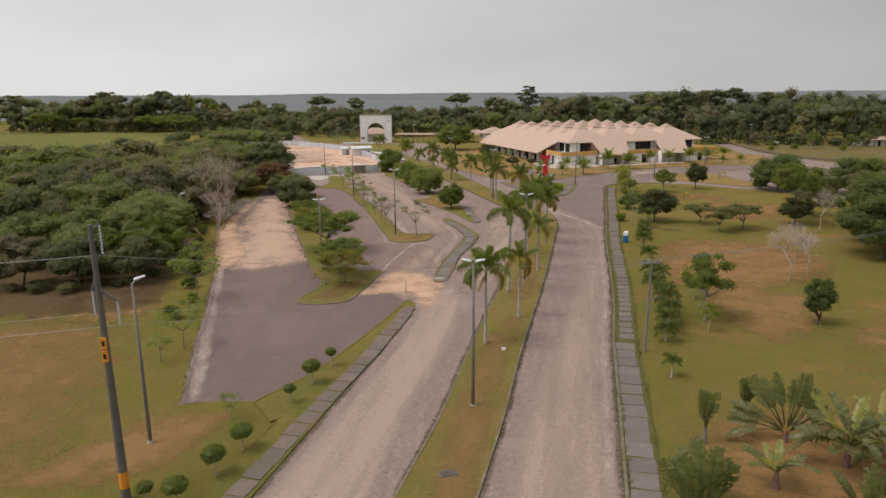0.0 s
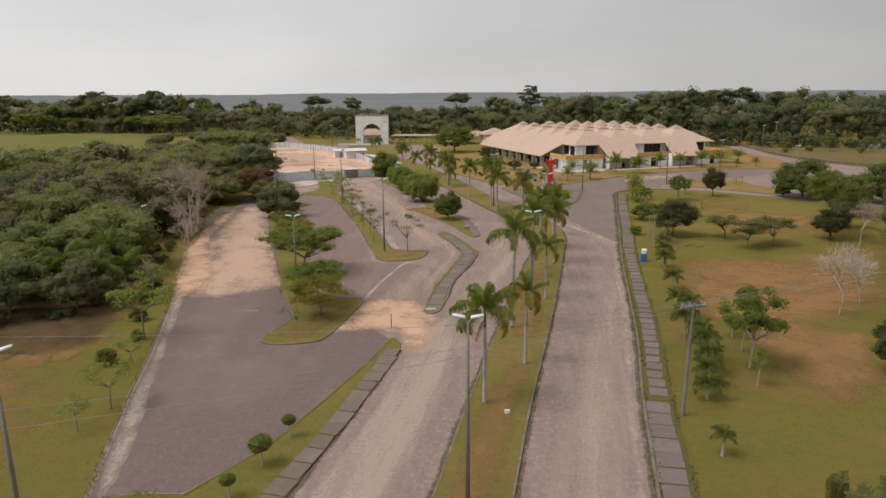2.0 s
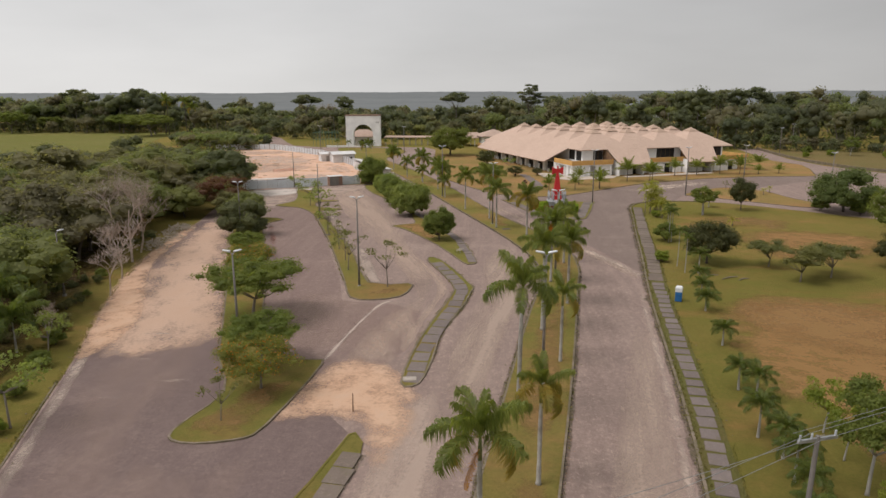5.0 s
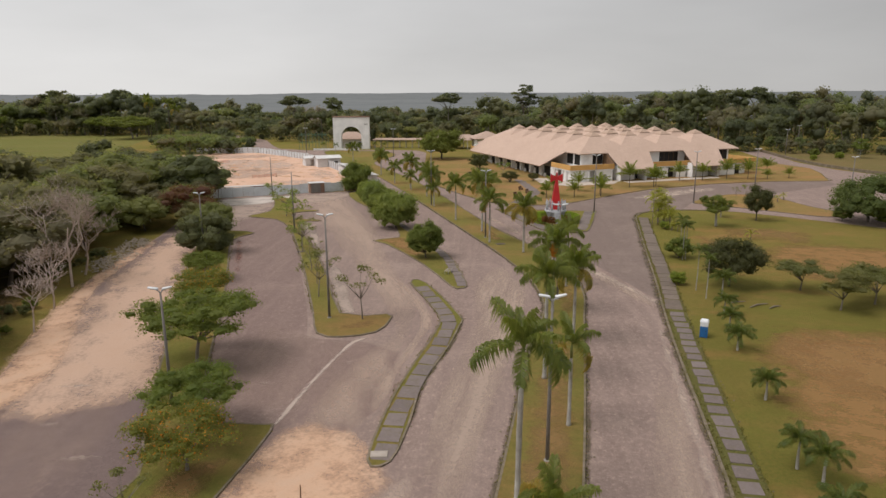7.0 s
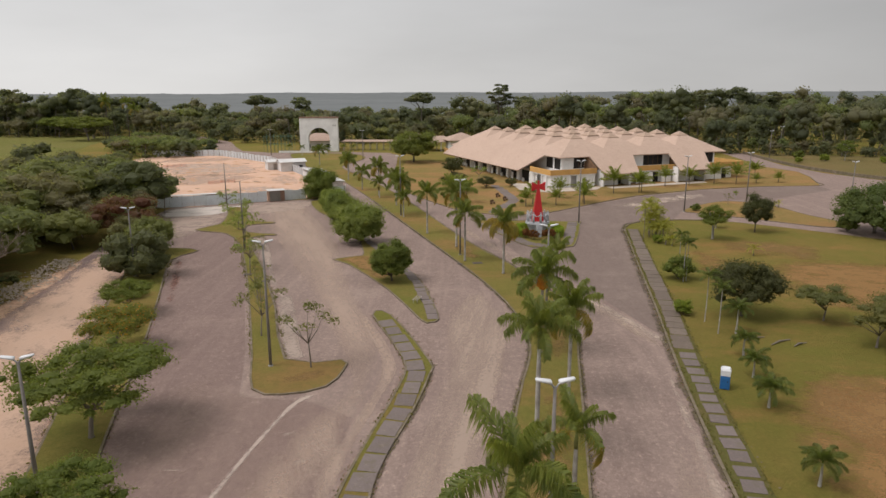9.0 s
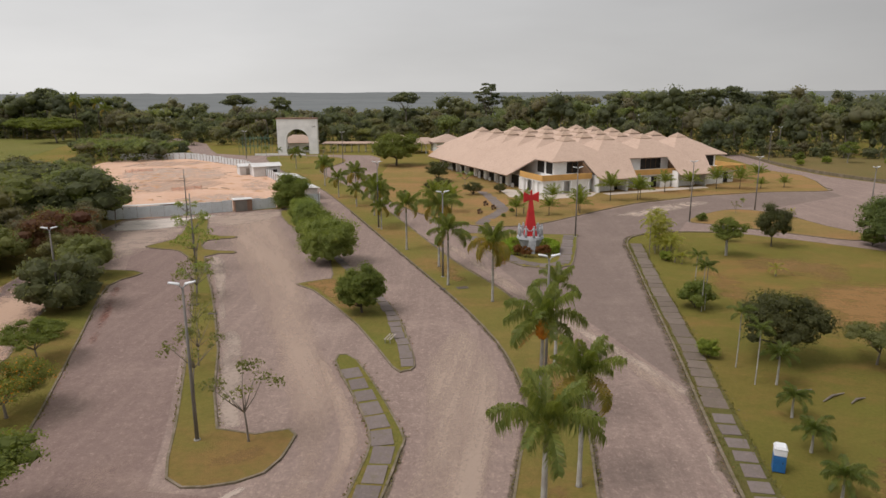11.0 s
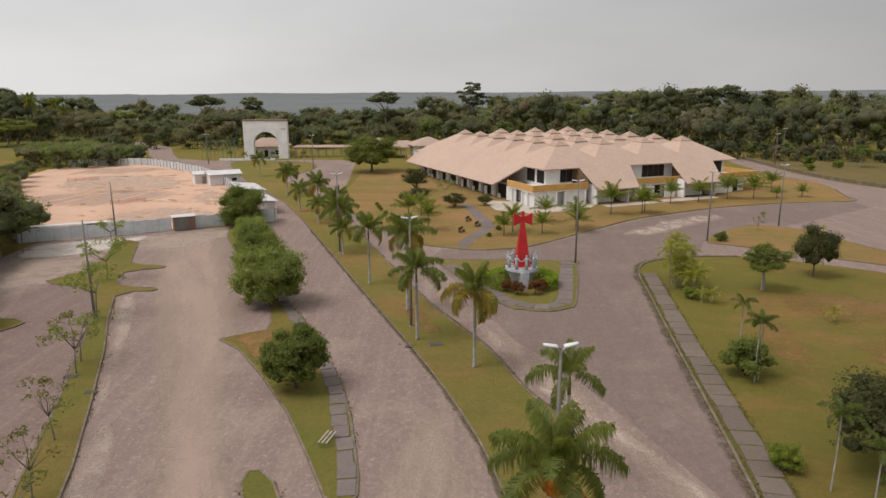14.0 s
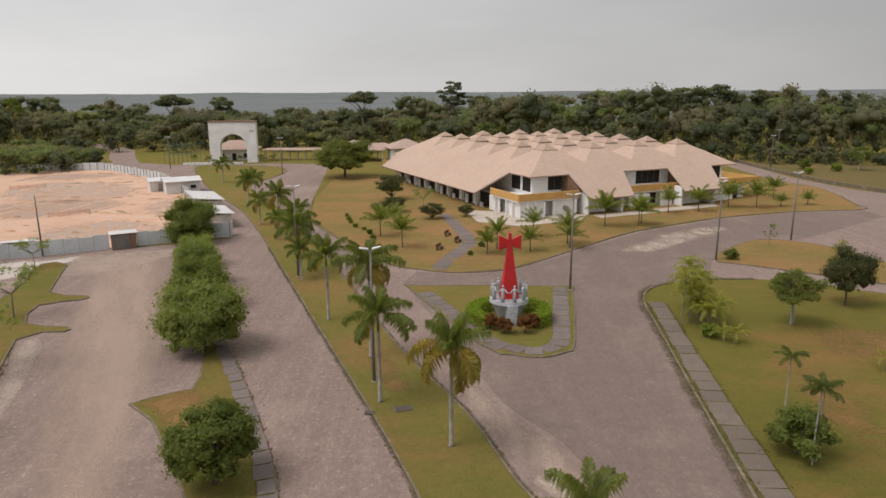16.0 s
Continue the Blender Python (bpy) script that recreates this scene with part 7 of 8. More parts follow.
def royal_palm(x, y, h, n=15, length=None, yellow=0.1, dry=0, lean=(0, 0), orange=False, group="tall palms along the median", z=0.12, bark=None):
    """h: height of the crown's heart above ground."""
    lab = "tall palm with a pale smooth trunk and arching fronds"
    if yellow > 0.4:
        lab = "palm with yellowing lower fronds on a pale trunk"
    if orange:
        lab = "tall palm with an orange fruit cluster below its fronds"
    ob = thing("palm", pose(x, y, z, 0, 0, 0 if orange else R.uniform(0, 360)), lab, "palm", group)
    ln = length or min(3.6, 1.4 + h * 0.24)
    top = h
    h -= ln * 0.3
    tr = 0.085 + 0.0075 * h
    lx, ly = lean
    shaft = min(1.25, h * 0.16)
    ts = [0, 0.03, 0.25, 0.5, 0.75, 1 - shaft / h]
    part("trunk", tubed([(lx * t * t, ly * t * t, h * t - (0.1 if t == 0 else 0)) for t in ts], [tr * 1.75, tr * 1.25, tr, tr * 1.1, tr * 0.95, tr * 0.78], 9), bark or M_BARK_W, ob, smooth=True)
    part("crownshaft", tubed([(lx * 0.8, ly * 0.8, h - shaft * 1.02), (lx * 0.9, ly * 0.9, h - shaft * 0.5), (lx, ly, h)], [tr * 0.82, tr * 0.8, tr * 0.45], 8), M_SHAFT, ob, smooth=True)
    for k in range(n):
        a = k * 2.399 + R.uniform(-0.3, 0.3)
        tilt = -32 + 88 * (k / n) ** 1.1 + R.uniform(-7, 7)
        src = FRY if (k / n > 1 - yellow) else FR
        src = src[max(0, min(len(src) - 1, int(k / n * 3.2 + R.uniform(-0.5, 0.5))))]
        s = ln * 1.1 * R.uniform(0.86, 1.08) * (0.85 if tilt < -14 else 1.0)
        link_mesh("frond", src, ob, "", Matrix.LocRotScale((lx, ly, h - 0.05), Euler((0, radians(tilt), a)), (s, s, s)))
    for k in range(dry):
        link_mesh("frond", FRD[k % 2], ob, "dry hanging frond", Matrix.LocRotScale((lx * 0.9, ly * 0.9, h * 0.93), Euler((0, radians(88 + R.uniform(-6, 6)), R.uniform(0, 6.28))), Vector((1, 1, 1)) * ln * 0.75))
    if orange:
        bm = bmesh.new()
        bmesh.ops.create_icosphere(bm, subdivisions=3, radius=1.0)
        for v in bm.verts:
            v.co *= 1 + 0.35 * noise.noise(v.co * 3.1) + 0.2 * noise.noise(v.co * 9)
            v.co = Vector((v.co.x * 0.42 * (1.15 - 0.35 * v.co.z), v.co.y * 0.34, v.co.z * 0.75))
            v.co += Vector((lx - 0.05, ly - 0.45, top - 1.45))
        part("fruit", bm, M_FLOWER, ob, "orange fruit cluster")
    return ob


royal_palm(-1.4, 62.0, 8.6, 13, 3.0, 0.2, 1)
royal_palm(2.2, 70.2, 7.4, 10, 2.3, 0.6)
royal_palm(1.25, 79.9, 11.1, 12, 3.0, 0.0, 0, (0.2, 0.0))
royal_palm(5.5, 90.3, 7.1, 10, 2.4, 0.3)
royal_palm(4.4, 98.6, 9.9, 14, 2.9, 0.05)
royal_palm(8.0, 107.8, 8.2, 14, 2.85, 0.25)
royal_palm(6.8, 116.9, 8.6, 15, 3.2, 0.0, 2, (0, 0), True)
royal_palm(9.5, 127.0, 8.1, 10, 2.55, 0.0)
royal_palm(5.0, 145.3, 7.8, 17, 3.1, 0.5, 3)
royal_palm(-0.2, 152.2, 7.8, 15, 2.8, 0.1, 1)
royal_palm(-6.7, 171.8, 7.8, 14, 2.7, 0.15, 1)
royal_palm(-1.5, 161.3, 9.5, 17, 3.1, 0.25, 2)
royal_palm(-13.0, 190.5, 7.2, 14, 3.1, 0.1)
royal_palm(-12.2, 187.6, 4.6, 13, 2.2, 0.2)
royal_palm(-15.0, 201.5, 6.9, 14, 3.1, 0.2)
royal_palm(-20.6, 216, 7.6, 15, 3.3, 0.3)
royal_palm(-20.0, 212.2, 4.2, 13, 2.2, 0.1)
royal_palm(-26.0, 225.4, 5.2, 13, 2.6, 0.1)
royal_palm(-32.9, 245.4, 6.4, 14, 3.1, 0.2)
royal_palm(-35.5, 262, 5.0, 13, 2.8, 0.2)
royal_palm(-49.5, 285.5, 5.8, 13, 2.8, 0.1)


def small_palm(x, y, h, length, n=14, lime=False, z=0.0, label="young palm with arching fronds on the lawn", group="young palms along the footpath"):
    ob = thing("young_palm", pose(x, y, z, 0, 0, R.uniform(0, 360)), label, "palm", group)
    part("trunk", tubed([(0, 0, -0.05), (0.04, 0.02, h * 0.5), (0.02, 0, h)], [0.06, 0.05, 0.04] if "slender" in label else [0.12, 0.085, 0.065], 7), M_BARK_D if "coconut" in label else M_BARK if lime else M_BARK_W, ob)
    src = FRL if lime else FRC if "coconut" in label else FRS
    for k in range(n):
        a = k * 2.399 + R.uniform(-0.3, 0.3)
        tilt = (-34 + 70 * (k / n)) if src is FRC else (-34 + 78 * (k / n))
        s = length * (1.12 if src is FRC else 1.08 if src is FRS else 0.8) * R.uniform(0.8, 1.1)
        link_mesh("frond", src[R.randrange(3)], ob, "", Matrix.LocRotScale((0.02, 0, h), Euler((0, radians(tilt), a)), (s, s, s)))
    return ob


for x, y, h, ln in ((24.6, 112.0, 1.5, 1.6), (23.4, 106.3, 1.6, 1.6), (21.8, 95.6, 1.6, 1.5), (19.8, 85.4, 2.0, 1.6), (20.6, 83.6, 2.0, 1.5), (18.4, 77.4, 2.5, 1.7), (18.6, 71.8, 2.4, 1.6), (18.3, 69.2, 1.9, 1.6), (16.6, 64.0, 1.3, 1.5), (19.0, 74.6, 2.2, 1.6), (17.3, 66.6, 1.6, 1.5), (25.8, 117, 1.6, 1.4), (27.4, 122.8, 2.6, 1.6), (15.0, 55.2, 1.5, 1.0)):
    small_palm(x, y, h, ln, 17)
for x, y, h in ((25.5, 126.4, 5.0), (25.6, 122.8, 4.8), (28.2, 142.0, 5.2), (28.7, 142.4, 4.9), (29.4, 147.6, 5.0)):
    small_palm(x, y, h, 1.35, 9, label="slender young palm on a thin pale stem", group="slender palms on the lawn")
for x, y, h, ln in ((13.2, 200.6, 2.6, 1.9), (15.0, 203.5, 4.0, 2.2), (19.9, 202.0, 2.6, 1.9), (22.1, 212.1, 3.6, 2.1), (26.3, 203.5, 2.9, 2.0), (26.6, 206.5, 4.2, 2.2), (36.3, 219.8, 4.8, 2.9), (42.6, 220.4, 4.0, 2.7), (43.6, 222.0, 3.2, 2.4), (52.5, 232.4, 3.8, 2.4), (59.2, 233.9, 3.6, 2.5), (67.2, 238.0, 3.8, 2.9), (72.9, 237.6, 3.8, 2.9), (82.6, 249.0, 3.6, 2.5), (78.7, 238.6, 1.5, 1.6), (85.3, 240.3, 1.7, 1.7), (0.4, 205.6, 4.2, 2.4), (-3.4, 214, 4.0, 2.6), (-1.2, 220, 3.4, 2.4)):
    small_palm(x, y, h * 0.62, ln * 1.22, 17, z=0.08, label="young coconut palm on the forecourt lawn", group="coconut palms before the hall")
rc = random.Random(31)
for k in range(16):
    x, y = 32.2 + rc.gauss(0, 0.9), 170.0 + rc.gauss(0, 2.2)
    small_palm(x, y, rc.uniform(1.4, 5.6), 2.6, 11, True, label="slender yellow-green cane palm in a clump", group="clump of cane palms")
for x, y, h in ((32.4, 163.9, 0.8), (33.2, 163.2, 1.0), (43.4, 156.6, 0.9)):
    small_palm(x, y, h, 1.9, 9, True, label="low yellowish young palm on the lawn", group="low palms on the lawn")
for x, y in ((-58, 318), (-54, 322), (-48, 325), (-64, 321), (-70, 326), (-44, 324)):
    small_palm(x, y, 3.2, 1.6, 10, label="small dark palm before the gateway", group="palms before the gateway")
for x, y in ((66.5, 199), (64, 196)):
    small_palm(x, y, 0.9, 1.5, 9, True, 0.1, "low yellowish palm on the traffic island", "island palms")

for x, y, h in PALM_SPOTS:
    small_palm(x, y, h * 1.2, 3.6, 16, label="bushy young palm at the thicket edge", group="palms of the thicket")

# hedge and shrubs round the monument
for side in (-1, 1):
    a0, a1 = (38, 165) if side > 0 else (195, 322)
    ob = thing("hedge", pose(MX, MY, 0.13), "clipped bright green curved hedge at the monument", "hedge", "hedges round the monument")
    rg = np.random.default_rng(40 + side)
    nl = 2600
    ang = np.radians(rg.uniform(a0, a1, nl))
    u = rg.uniform(-1, 1, nl)
    top = rg.random(nl) < 0.55
    rad = 3.75 + np.where(top, u * 0.7, np.sign(u) * 0.7) + rg.normal(0, 0.05, nl)
    zz = np.where(top, 1.25, rg.uniform(0.05, 1.25, nl)) + rg.normal(0, 0.06, nl)
    p = np.stack([rad * np.sin(ang), -rad * np.cos(ang) * 0.95, zz], 1)
    t = rg.normal(size=(nl, 3))
    t /= np.linalg.norm(t, axis=1)[:, None]
    b = np.cross(t, rg.normal(size=(nl, 3)))
    b /= np.linalg.norm(b, axis=1)[:, None]
    s = 0.13
    v = np.stack([p - t * s, p - b * s * 0.7, p + t * s, p + b * s * 0.7], 1).reshape(-1, 3)
    link_mesh("foliage", raw_mesh("foliage", v.tolist(), np.arange(nl * 4).reshape(-1, 4).tolist(), M_HEDGE), ob)
for dx, dy, s in ((-1.0, -4.3, 2.3), (1.1, -4.3, 2.3), (-2.2, -3.0, 2.2), (2.2, -3.0, 2.2)):
    ob = thing("red_shrub", pose(MX + dx, MY + dy, 0.13), "ball-shaped russet shrub at the monument foot", "shrub", "russet shrubs at the monument")
    me, _ = crown_mesh("foliage", int(100 + dx * 10 + dy), M_HEDGE_R, 30, 1500, 0.035, (0.30, 0.30, 0.27), 0.42, 0.95, core=0.85, q0=0.7)
    link_mesh("foliage", me, ob, "", Matrix.Scale(s, 4))
    part("stem", tubed([(0, 0, -0.05), (0, 0, 0.5)], [0.06, 0.05], 6), M_BARK_D, ob)

# ---------------------------------------------------------------- the thicket and the woods


def inside(p, poly):
    c = False
    for (x0, y0), (x1, y1) in zip(poly, poly[1:] + poly[:1]):
        if (y0 > p[1]) != (y1 > p[1]) and p[0] < (x1 - x0) * (p[1] - y0) / (y1 - y0) + x0:
            c = not c
    return c


def along_line(line, step):
    """Points at even steps along a line of corners."""
    p = np.array(line)
    run = np.concatenate([[0], np.cumsum(np.hypot(*np.diff(p, axis=0).T))])
    s = np.arange(0, run[-1], step)
    return [(float(a), float(b)) for a, b in zip(np.interp(s, run, p[:, 0]), np.interp(s, run, p[:, 1]))]


THICKET = [(-49, 82), (-54, 100), (-58.5, 116), (-62, 136), (-61, 148), (-58.5, 158), (-58, 166), (-62.5, 182), (-68.5, 196), (-82, 212), (-101, 243), (-119, 279), (-122, 300), (-150, 292), (-165, 262), (-170, 200), (-165, 130), (-120, 84), (-90, 80)]
rt = random.Random(21)
spots = []
tries = 0
while len(spots) < 190 and tries < 20000:
    tries += 1
    p = (rt.uniform(-172, -48), rt.uniform(78, 302))
    if inside(p, THICKET) and (p[0] + 54) ** 2 + (p[1] - 121) ** 2 > 64 and (p[0] + 56) ** 2 + (p[1] - 130) ** 2 > 45 and all((p[0] - q[0]) ** 2 + (p[1] - q[1]) ** 2 > 36 for q in spots):
        spots.append(p)
for x, y in spots:
    edge = x > -66 - max(0, y - 160) * 0.42
    h = rt.uniform(6.5, 10.5) if edge else rt.uniform(7.0, 12.0)
    if y > 235:
        h = rt.uniform(3.5, 5.6)
    h *= 1.0 + 0.5 * noise.noise((x * 0.045, y * 0.045, 2.0))
    if x < -108:
        h = min(h, 23.0 * (300 - y) / 240)
        if h < 2.2:
            continue
    k = "russet" if rt.random() < 0.012 else "wild" if x > -95 and y < 190 else "wildfar"
    tree(k, x, y, h, None, wide=rt.uniform(0.95, 1.4), group="trees of the thicket")
for x, y, h, k in ((-54.0, 160, 5.5, "wild"), (-59.5, 174, 6.0, "wild"), (-61.5, 179, 7.0, "wild"), (-59.5, 169, 7.5, "wild"), (-65, 186, 6, "wild"), (-66.5, 192, 5.4, "wild"), (-51.4, 162.0, 4.2, "flat"), (-62.8, 187.2, 9.0, "sparse"), (-61.6, 190.6, 7.0, "sparse"), (-48.6, 82.5, 6.5, "wild"), (-55, 80, 7, "wild"), (-62, 79, 7.5, "wild"), (-70, 76, 7, "wild"), (-54.8, 93.5, 6.0, "wild"), (-80, 75, 7, "wild"), (-58, 87, 7, "wild"), (-92, 73, 7, "wild"), (-68.5, 203, 6.5, "wild"), (-74, 209, 7.2, "wild"), (-80, 217, 6.6, "wild"), (-87, 226, 7.0, "wild"), (-92, 235, 6.2, "wild"), (-98.5, 245, 6.6, "wild"), (-104, 255, 6.0, "wild"), (-109, 265, 6.4, "wild"), (-114, 275, 5.6, "wild"), (-118.5, 287, 5.4, "wild")):
    tree(k, x, y, h, None, group="trees of the thicket")


tree("russet", -57.0, 164.5, 8.4, 0, wide=1.15, group="trees of the thicket")
for x, y, h, w in ((-198.8, 409, 13.0, 1.55), (-302, 433, 14.0, 1.1), (-285, 448, 10.5, 1.2), (-232, 438, 12.0, 1.3)):
    tree("flat", x, y, h, 0, wide=w, group="broad trees at the edge of the meadow")


# undergrowth and leaf mould along the thicket front; the brown also stands in for shade
M_MOULD_SHADE = dust_material("leaf_mould_and_shade", (0.135, 0.080, 0.046), (0.125, 0.094, 0.050), (1, 0.7, 1), (0, 0, 0.3), 0.8)
dust([(-38.5, 70), (-42.0, 86), (-48, 104), (-54.5, 124), (-60, 142), (-74, 134), (-90, 100), (-112, 84), (-106, 60), (-84, 59), (-60, 62)], 8.0, 0.035, M_MOULD_SHADE, "brown leaf mould and painted shade below the thicket edge", 1.5)
ru = random.Random(63)
for x, y in along_line([(-44.5, 90), (-49.5, 104), (-53.5, 115), (-57, 128), (-59.5, 142)], 1.5):
    if ru.random() < 0.8:
        tree("under", x - abs(ru.gauss(0, 2.2)), y + ru.uniform(-1.2, 1.2), ru.uniform(0.5, 1.5), ru.randrange(2), ru.uniform(0, 6.28), ru.uniform(0.9, 1.6), group="undergrowth of the thicket")
for x, y in along_line([(-100, 71), (-84, 71), (-70, 73), (-56, 76.5), (-48, 80.5), (-50, 90), (-53.5, 99), (-57, 109)], 3.0):
    if ru.random() < 0.85:
        tree("under", x + ru.uniform(-1.6, 1.6), y + ru.uniform(-1.6, 1.6), ru.uniform(0.9, 2.4), ru.randrange(2), ru.uniform(0, 6.28), ru.uniform(0.9, 1.5), group="undergrowth of the thicket")

bm = bmesh.new()
bmesh.ops.create_icosphere(bm, subdivisions=1, radius=1.0)
LUMP_V = np.array([tuple(v.co) for v in bm.verts])
LUMP_F = [tuple(v.index for v in f.verts) for f in bm.faces]
bm.free()


def woods(name, spots, seed, label, leaf=0.5, per=600, skirt=0.12, shares=(0.44, 0.30, 0.12, 0.14)):
    """Far woodland as one mass: each tree a trunk under a crown of rounded clumps, thickly covered in leaves."""
    rg = np.random.default_rng(seed)
    leaves, cores, li, ci = [], [], [], []
    stems, si = [], []
    ring4 = np.array([(1, 0), (0, 1), (-1, 0), (0, -1)]) * 1.0
    for x, y, h, w in spots:
        mat = rg.choice(4, p=shares)
        form = rg.random()
        if form < 0.62:
            n, mid, rise, wide, big = 18, 0.60, 0.28, 0.66, (0.20, 0.40)
        elif form < 0.8:
            n, mid, rise, wide, big = 17, 0.79, 0.10, 0.84, (0.18, 0.32)
        else:
            n, mid, rise, wide, big = 16, 0.58, 0.36, 0.42, (0.20, 0.36)
        cs = rg.normal(size=(n, 3))
        cs /= np.linalg.norm(cs, axis=1)[:, None]
        cs[:, 2] = np.abs(cs[:, 2]) * 1.25 - 0.3
        cs *= np.array([w * wide, w * wide, h * rise]) * rg.uniform(0.5, 1.1, size=(n, 1))
        cs += np.array([x, y, h * mid])
        rs = w * rg.uniform(*big, size=n)
        for c0, r0 in zip(cs, rs):
            cores.append(LUMP_V * (1 + rg.normal(0, 0.1, size=(len(LUMP_V), 1))) * r0 * np.array([0.7, 0.7, 0.56]) + c0)
            ci.append(mat)
        for q in range(2):
            a = rg.uniform(0, math.tau)
            c0 = np.array([x + w * 0.2 * math.cos(a), y + w * 0.2 * math.sin(a), h * rg.uniform(0.1, 0.4)])
            cores.append(LUMP_V * (1 + rg.normal(0, 0.28, size=(len(LUMP_V), 1))) * np.array([w * 0.2, w * 0.2, h * 0.11]) + c0)
            ci.append(1)
        r = 0.012 * h + 0.06
        lean = rg.normal(0, 0.05, 2) * h
        low4 = np.column_stack([ring4 * r + (x, y), np.zeros(4) - 0.1])
        top4 = np.column_stack([ring4 * r * 0.5 + (x + lean[0], y + lean[1]), np.full(4, h * mid)])
        stems.append(np.concatenate([low4, top4]))
        which = rg.choice(n, size=per, p=rs ** 2 / np.sum(rs ** 2))
        d = rg.normal(size=(per, 3))
        d /= np.linalg.norm(d, axis=1)[:, None]
        d[:, 2] = np.where(d[:, 2] < -0.3, -d[:, 2], d[:, 2])
        p = cs[which] + d * rs[which][:, None] * rg.uniform(0.7, 1.2, size=(per, 1)) * np.array([1, 1, 0.82])
        low = rg.random(per) < skirt
        nl = int(low.sum())
        ring = rg.uniform(0, math.tau, nl)
        rad = w * rg.uniform(0.15, 0.85, nl)
        p[low] = np.stack([x + rad * np.cos(ring), y + rad * np.sin(ring), rg.uniform(0.2, h * 0.55, nl)], 1)
        nrm = d + rg.normal(size=(per, 3)) * 0.5
        nrm[low, 2] *= 0.15
        nrm /= np.linalg.norm(nrm, axis=1)[:, None]
        t = np.cross(nrm, rg.normal(size=(per, 3)))
        t /= np.linalg.norm(t, axis=1)[:, None] + 1e-9
        b = np.cross(nrm, t)
        s = leaf * rg.uniform(0.6, 1.3, size=(per, 1)) * np.where(low, 1.3, 1.0)[:, None]
        leaves.append(np.stack([p - t * s * 1.2, p + t * s * 0.8 - b * s * 0.9, p + t * s * 0.8 + b * s * 0.9], 1).reshape(-1, 3))
        li.append(np.full(per, mat))
    lv, cv, sv = np.concatenate(leaves), np.concatenate(cores), np.concatenate(stems)
    v = np.concatenate([lv, cv, sv]).astype(np.float32)
    tri = np.array(LUMP_F)
    side = np.array([(k, (k + 1) % 4, 4 + (k + 1) % 4) for k in range(4)] + [(k, 4 + (k + 1) % 4, 4 + k) for k in range(4)])
    ct = (np.arange(len(cores))[:, None, None] * len(LUMP_V) + tri[None] + len(lv)).reshape(-1)
    st = (np.arange(len(stems))[:, None, None] * 8 + side[None] + len(lv) + len(cv)).reshape(-1)
    loops = np.concatenate([np.arange(len(lv)), ct, st]).astype(np.int32)
    nf = len(loops) // 3
    me = bpy.data.meshes.new(name)
    me.vertices.add(len(v))
    me.vertices.foreach_set("co", v.ravel())
    me.loops.add(len(loops))
    me.loops.foreach_set("vertex_index", loops)
    me.polygons.add(nf)
    me.polygons.foreach_set("loop_start", (np.arange(nf) * 3).astype(np.int32))
    me.update(calc_edges=True)
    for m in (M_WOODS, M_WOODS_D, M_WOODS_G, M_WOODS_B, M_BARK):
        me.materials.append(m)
    me.polygons.foreach_set("material_index", np.concatenate([np.concatenate(li), np.repeat(np.array(ci), len(tri)), np.full(len(st) // 3, 4)]).astype(np.int32))
    smooth = np.zeros(nf, dtype=bool)
    smooth[len(lv) // 3:] = True
    me.polygons.foreach_set("use_smooth", smooth)
    return tagged(link_mesh(name, me), label, "woods", kind="stuff")


def scatter(poly, n, gap, h0, h1, seed):
    rr = random.Random(seed)
    xs, ys = [p[0] for p in poly], [p[1] for p in poly]
    out = []
    tries = 0
    while len(out) < n and tries < n * 60:
        tries += 1
        p = (rr.uniform(min(xs), max(xs)), rr.uniform(min(ys), max(ys)))
        if inside(p, poly) and all((p[0] - q[0]) ** 2 + (p[1] - q[1]) ** 2 > gap * gap for q in out):
            h = rr.uniform(h0, h1) * (1.0 + 0.75 * noise.noise((p[0] * 0.02, p[1] * 0.02, seed)))
            h = min(h, h1 * 1.06)
            out.append((p[0], p[1], h, rr.uniform(6.0, 10.5) * (0.5 + h / 32)))
    return out


right = scatter([(62, 318), (100, 326), (140, 318), (180, 312), (240, 290), (360, 280), (420, 420), (250, 520), (0, 520), (-10, 400), (20, 360)], 250, 9.5, 13, 24, 1)
behind = scatter([(-130, 372), (-100, 385), (-20, 372), (30, 362), (30, 520), (-330, 540), (-330, 430), (-200, 440), (-160, 410)], 240, 9.5, 8, 15.5, 2)
leftfar = scatter([(-760, 475), (-330, 465), (-225, 450), (-150, 470), (-200, 620), (-760, 640)], 140, 12.5, 11, 22, 3)
clump = scatter([(-345, 452), (-240, 446), (-225, 462), (-345, 486)], 22, 9.0, 19, 25.5, 8)
shrubs = scatter([(-118, 306), (-100, 326), (-114, 346), (-135, 378), (-165, 392), (-160, 360), (-140, 320)], 55, 5.5, 3.2, 6.6, 4)
east = scatter([(95, 60), (130, 120), (200, 118), (420, 150), (420, 260), (600, 260), (600, 40), (95, 0)], 150, 9.0, 10, 16, 5)
fringe = scatter([(60, 312), (104, 322), (140, 314), (180, 308), (240, 284), (300, 272), (300, 290), (240, 300), (180, 322), (140, 330), (100, 338), (62, 330)], 90, 4.5, 3.5, 8.5, 6)
fringe = [(x, y, h, w * 0.55) for x, y, h, w in fringe]
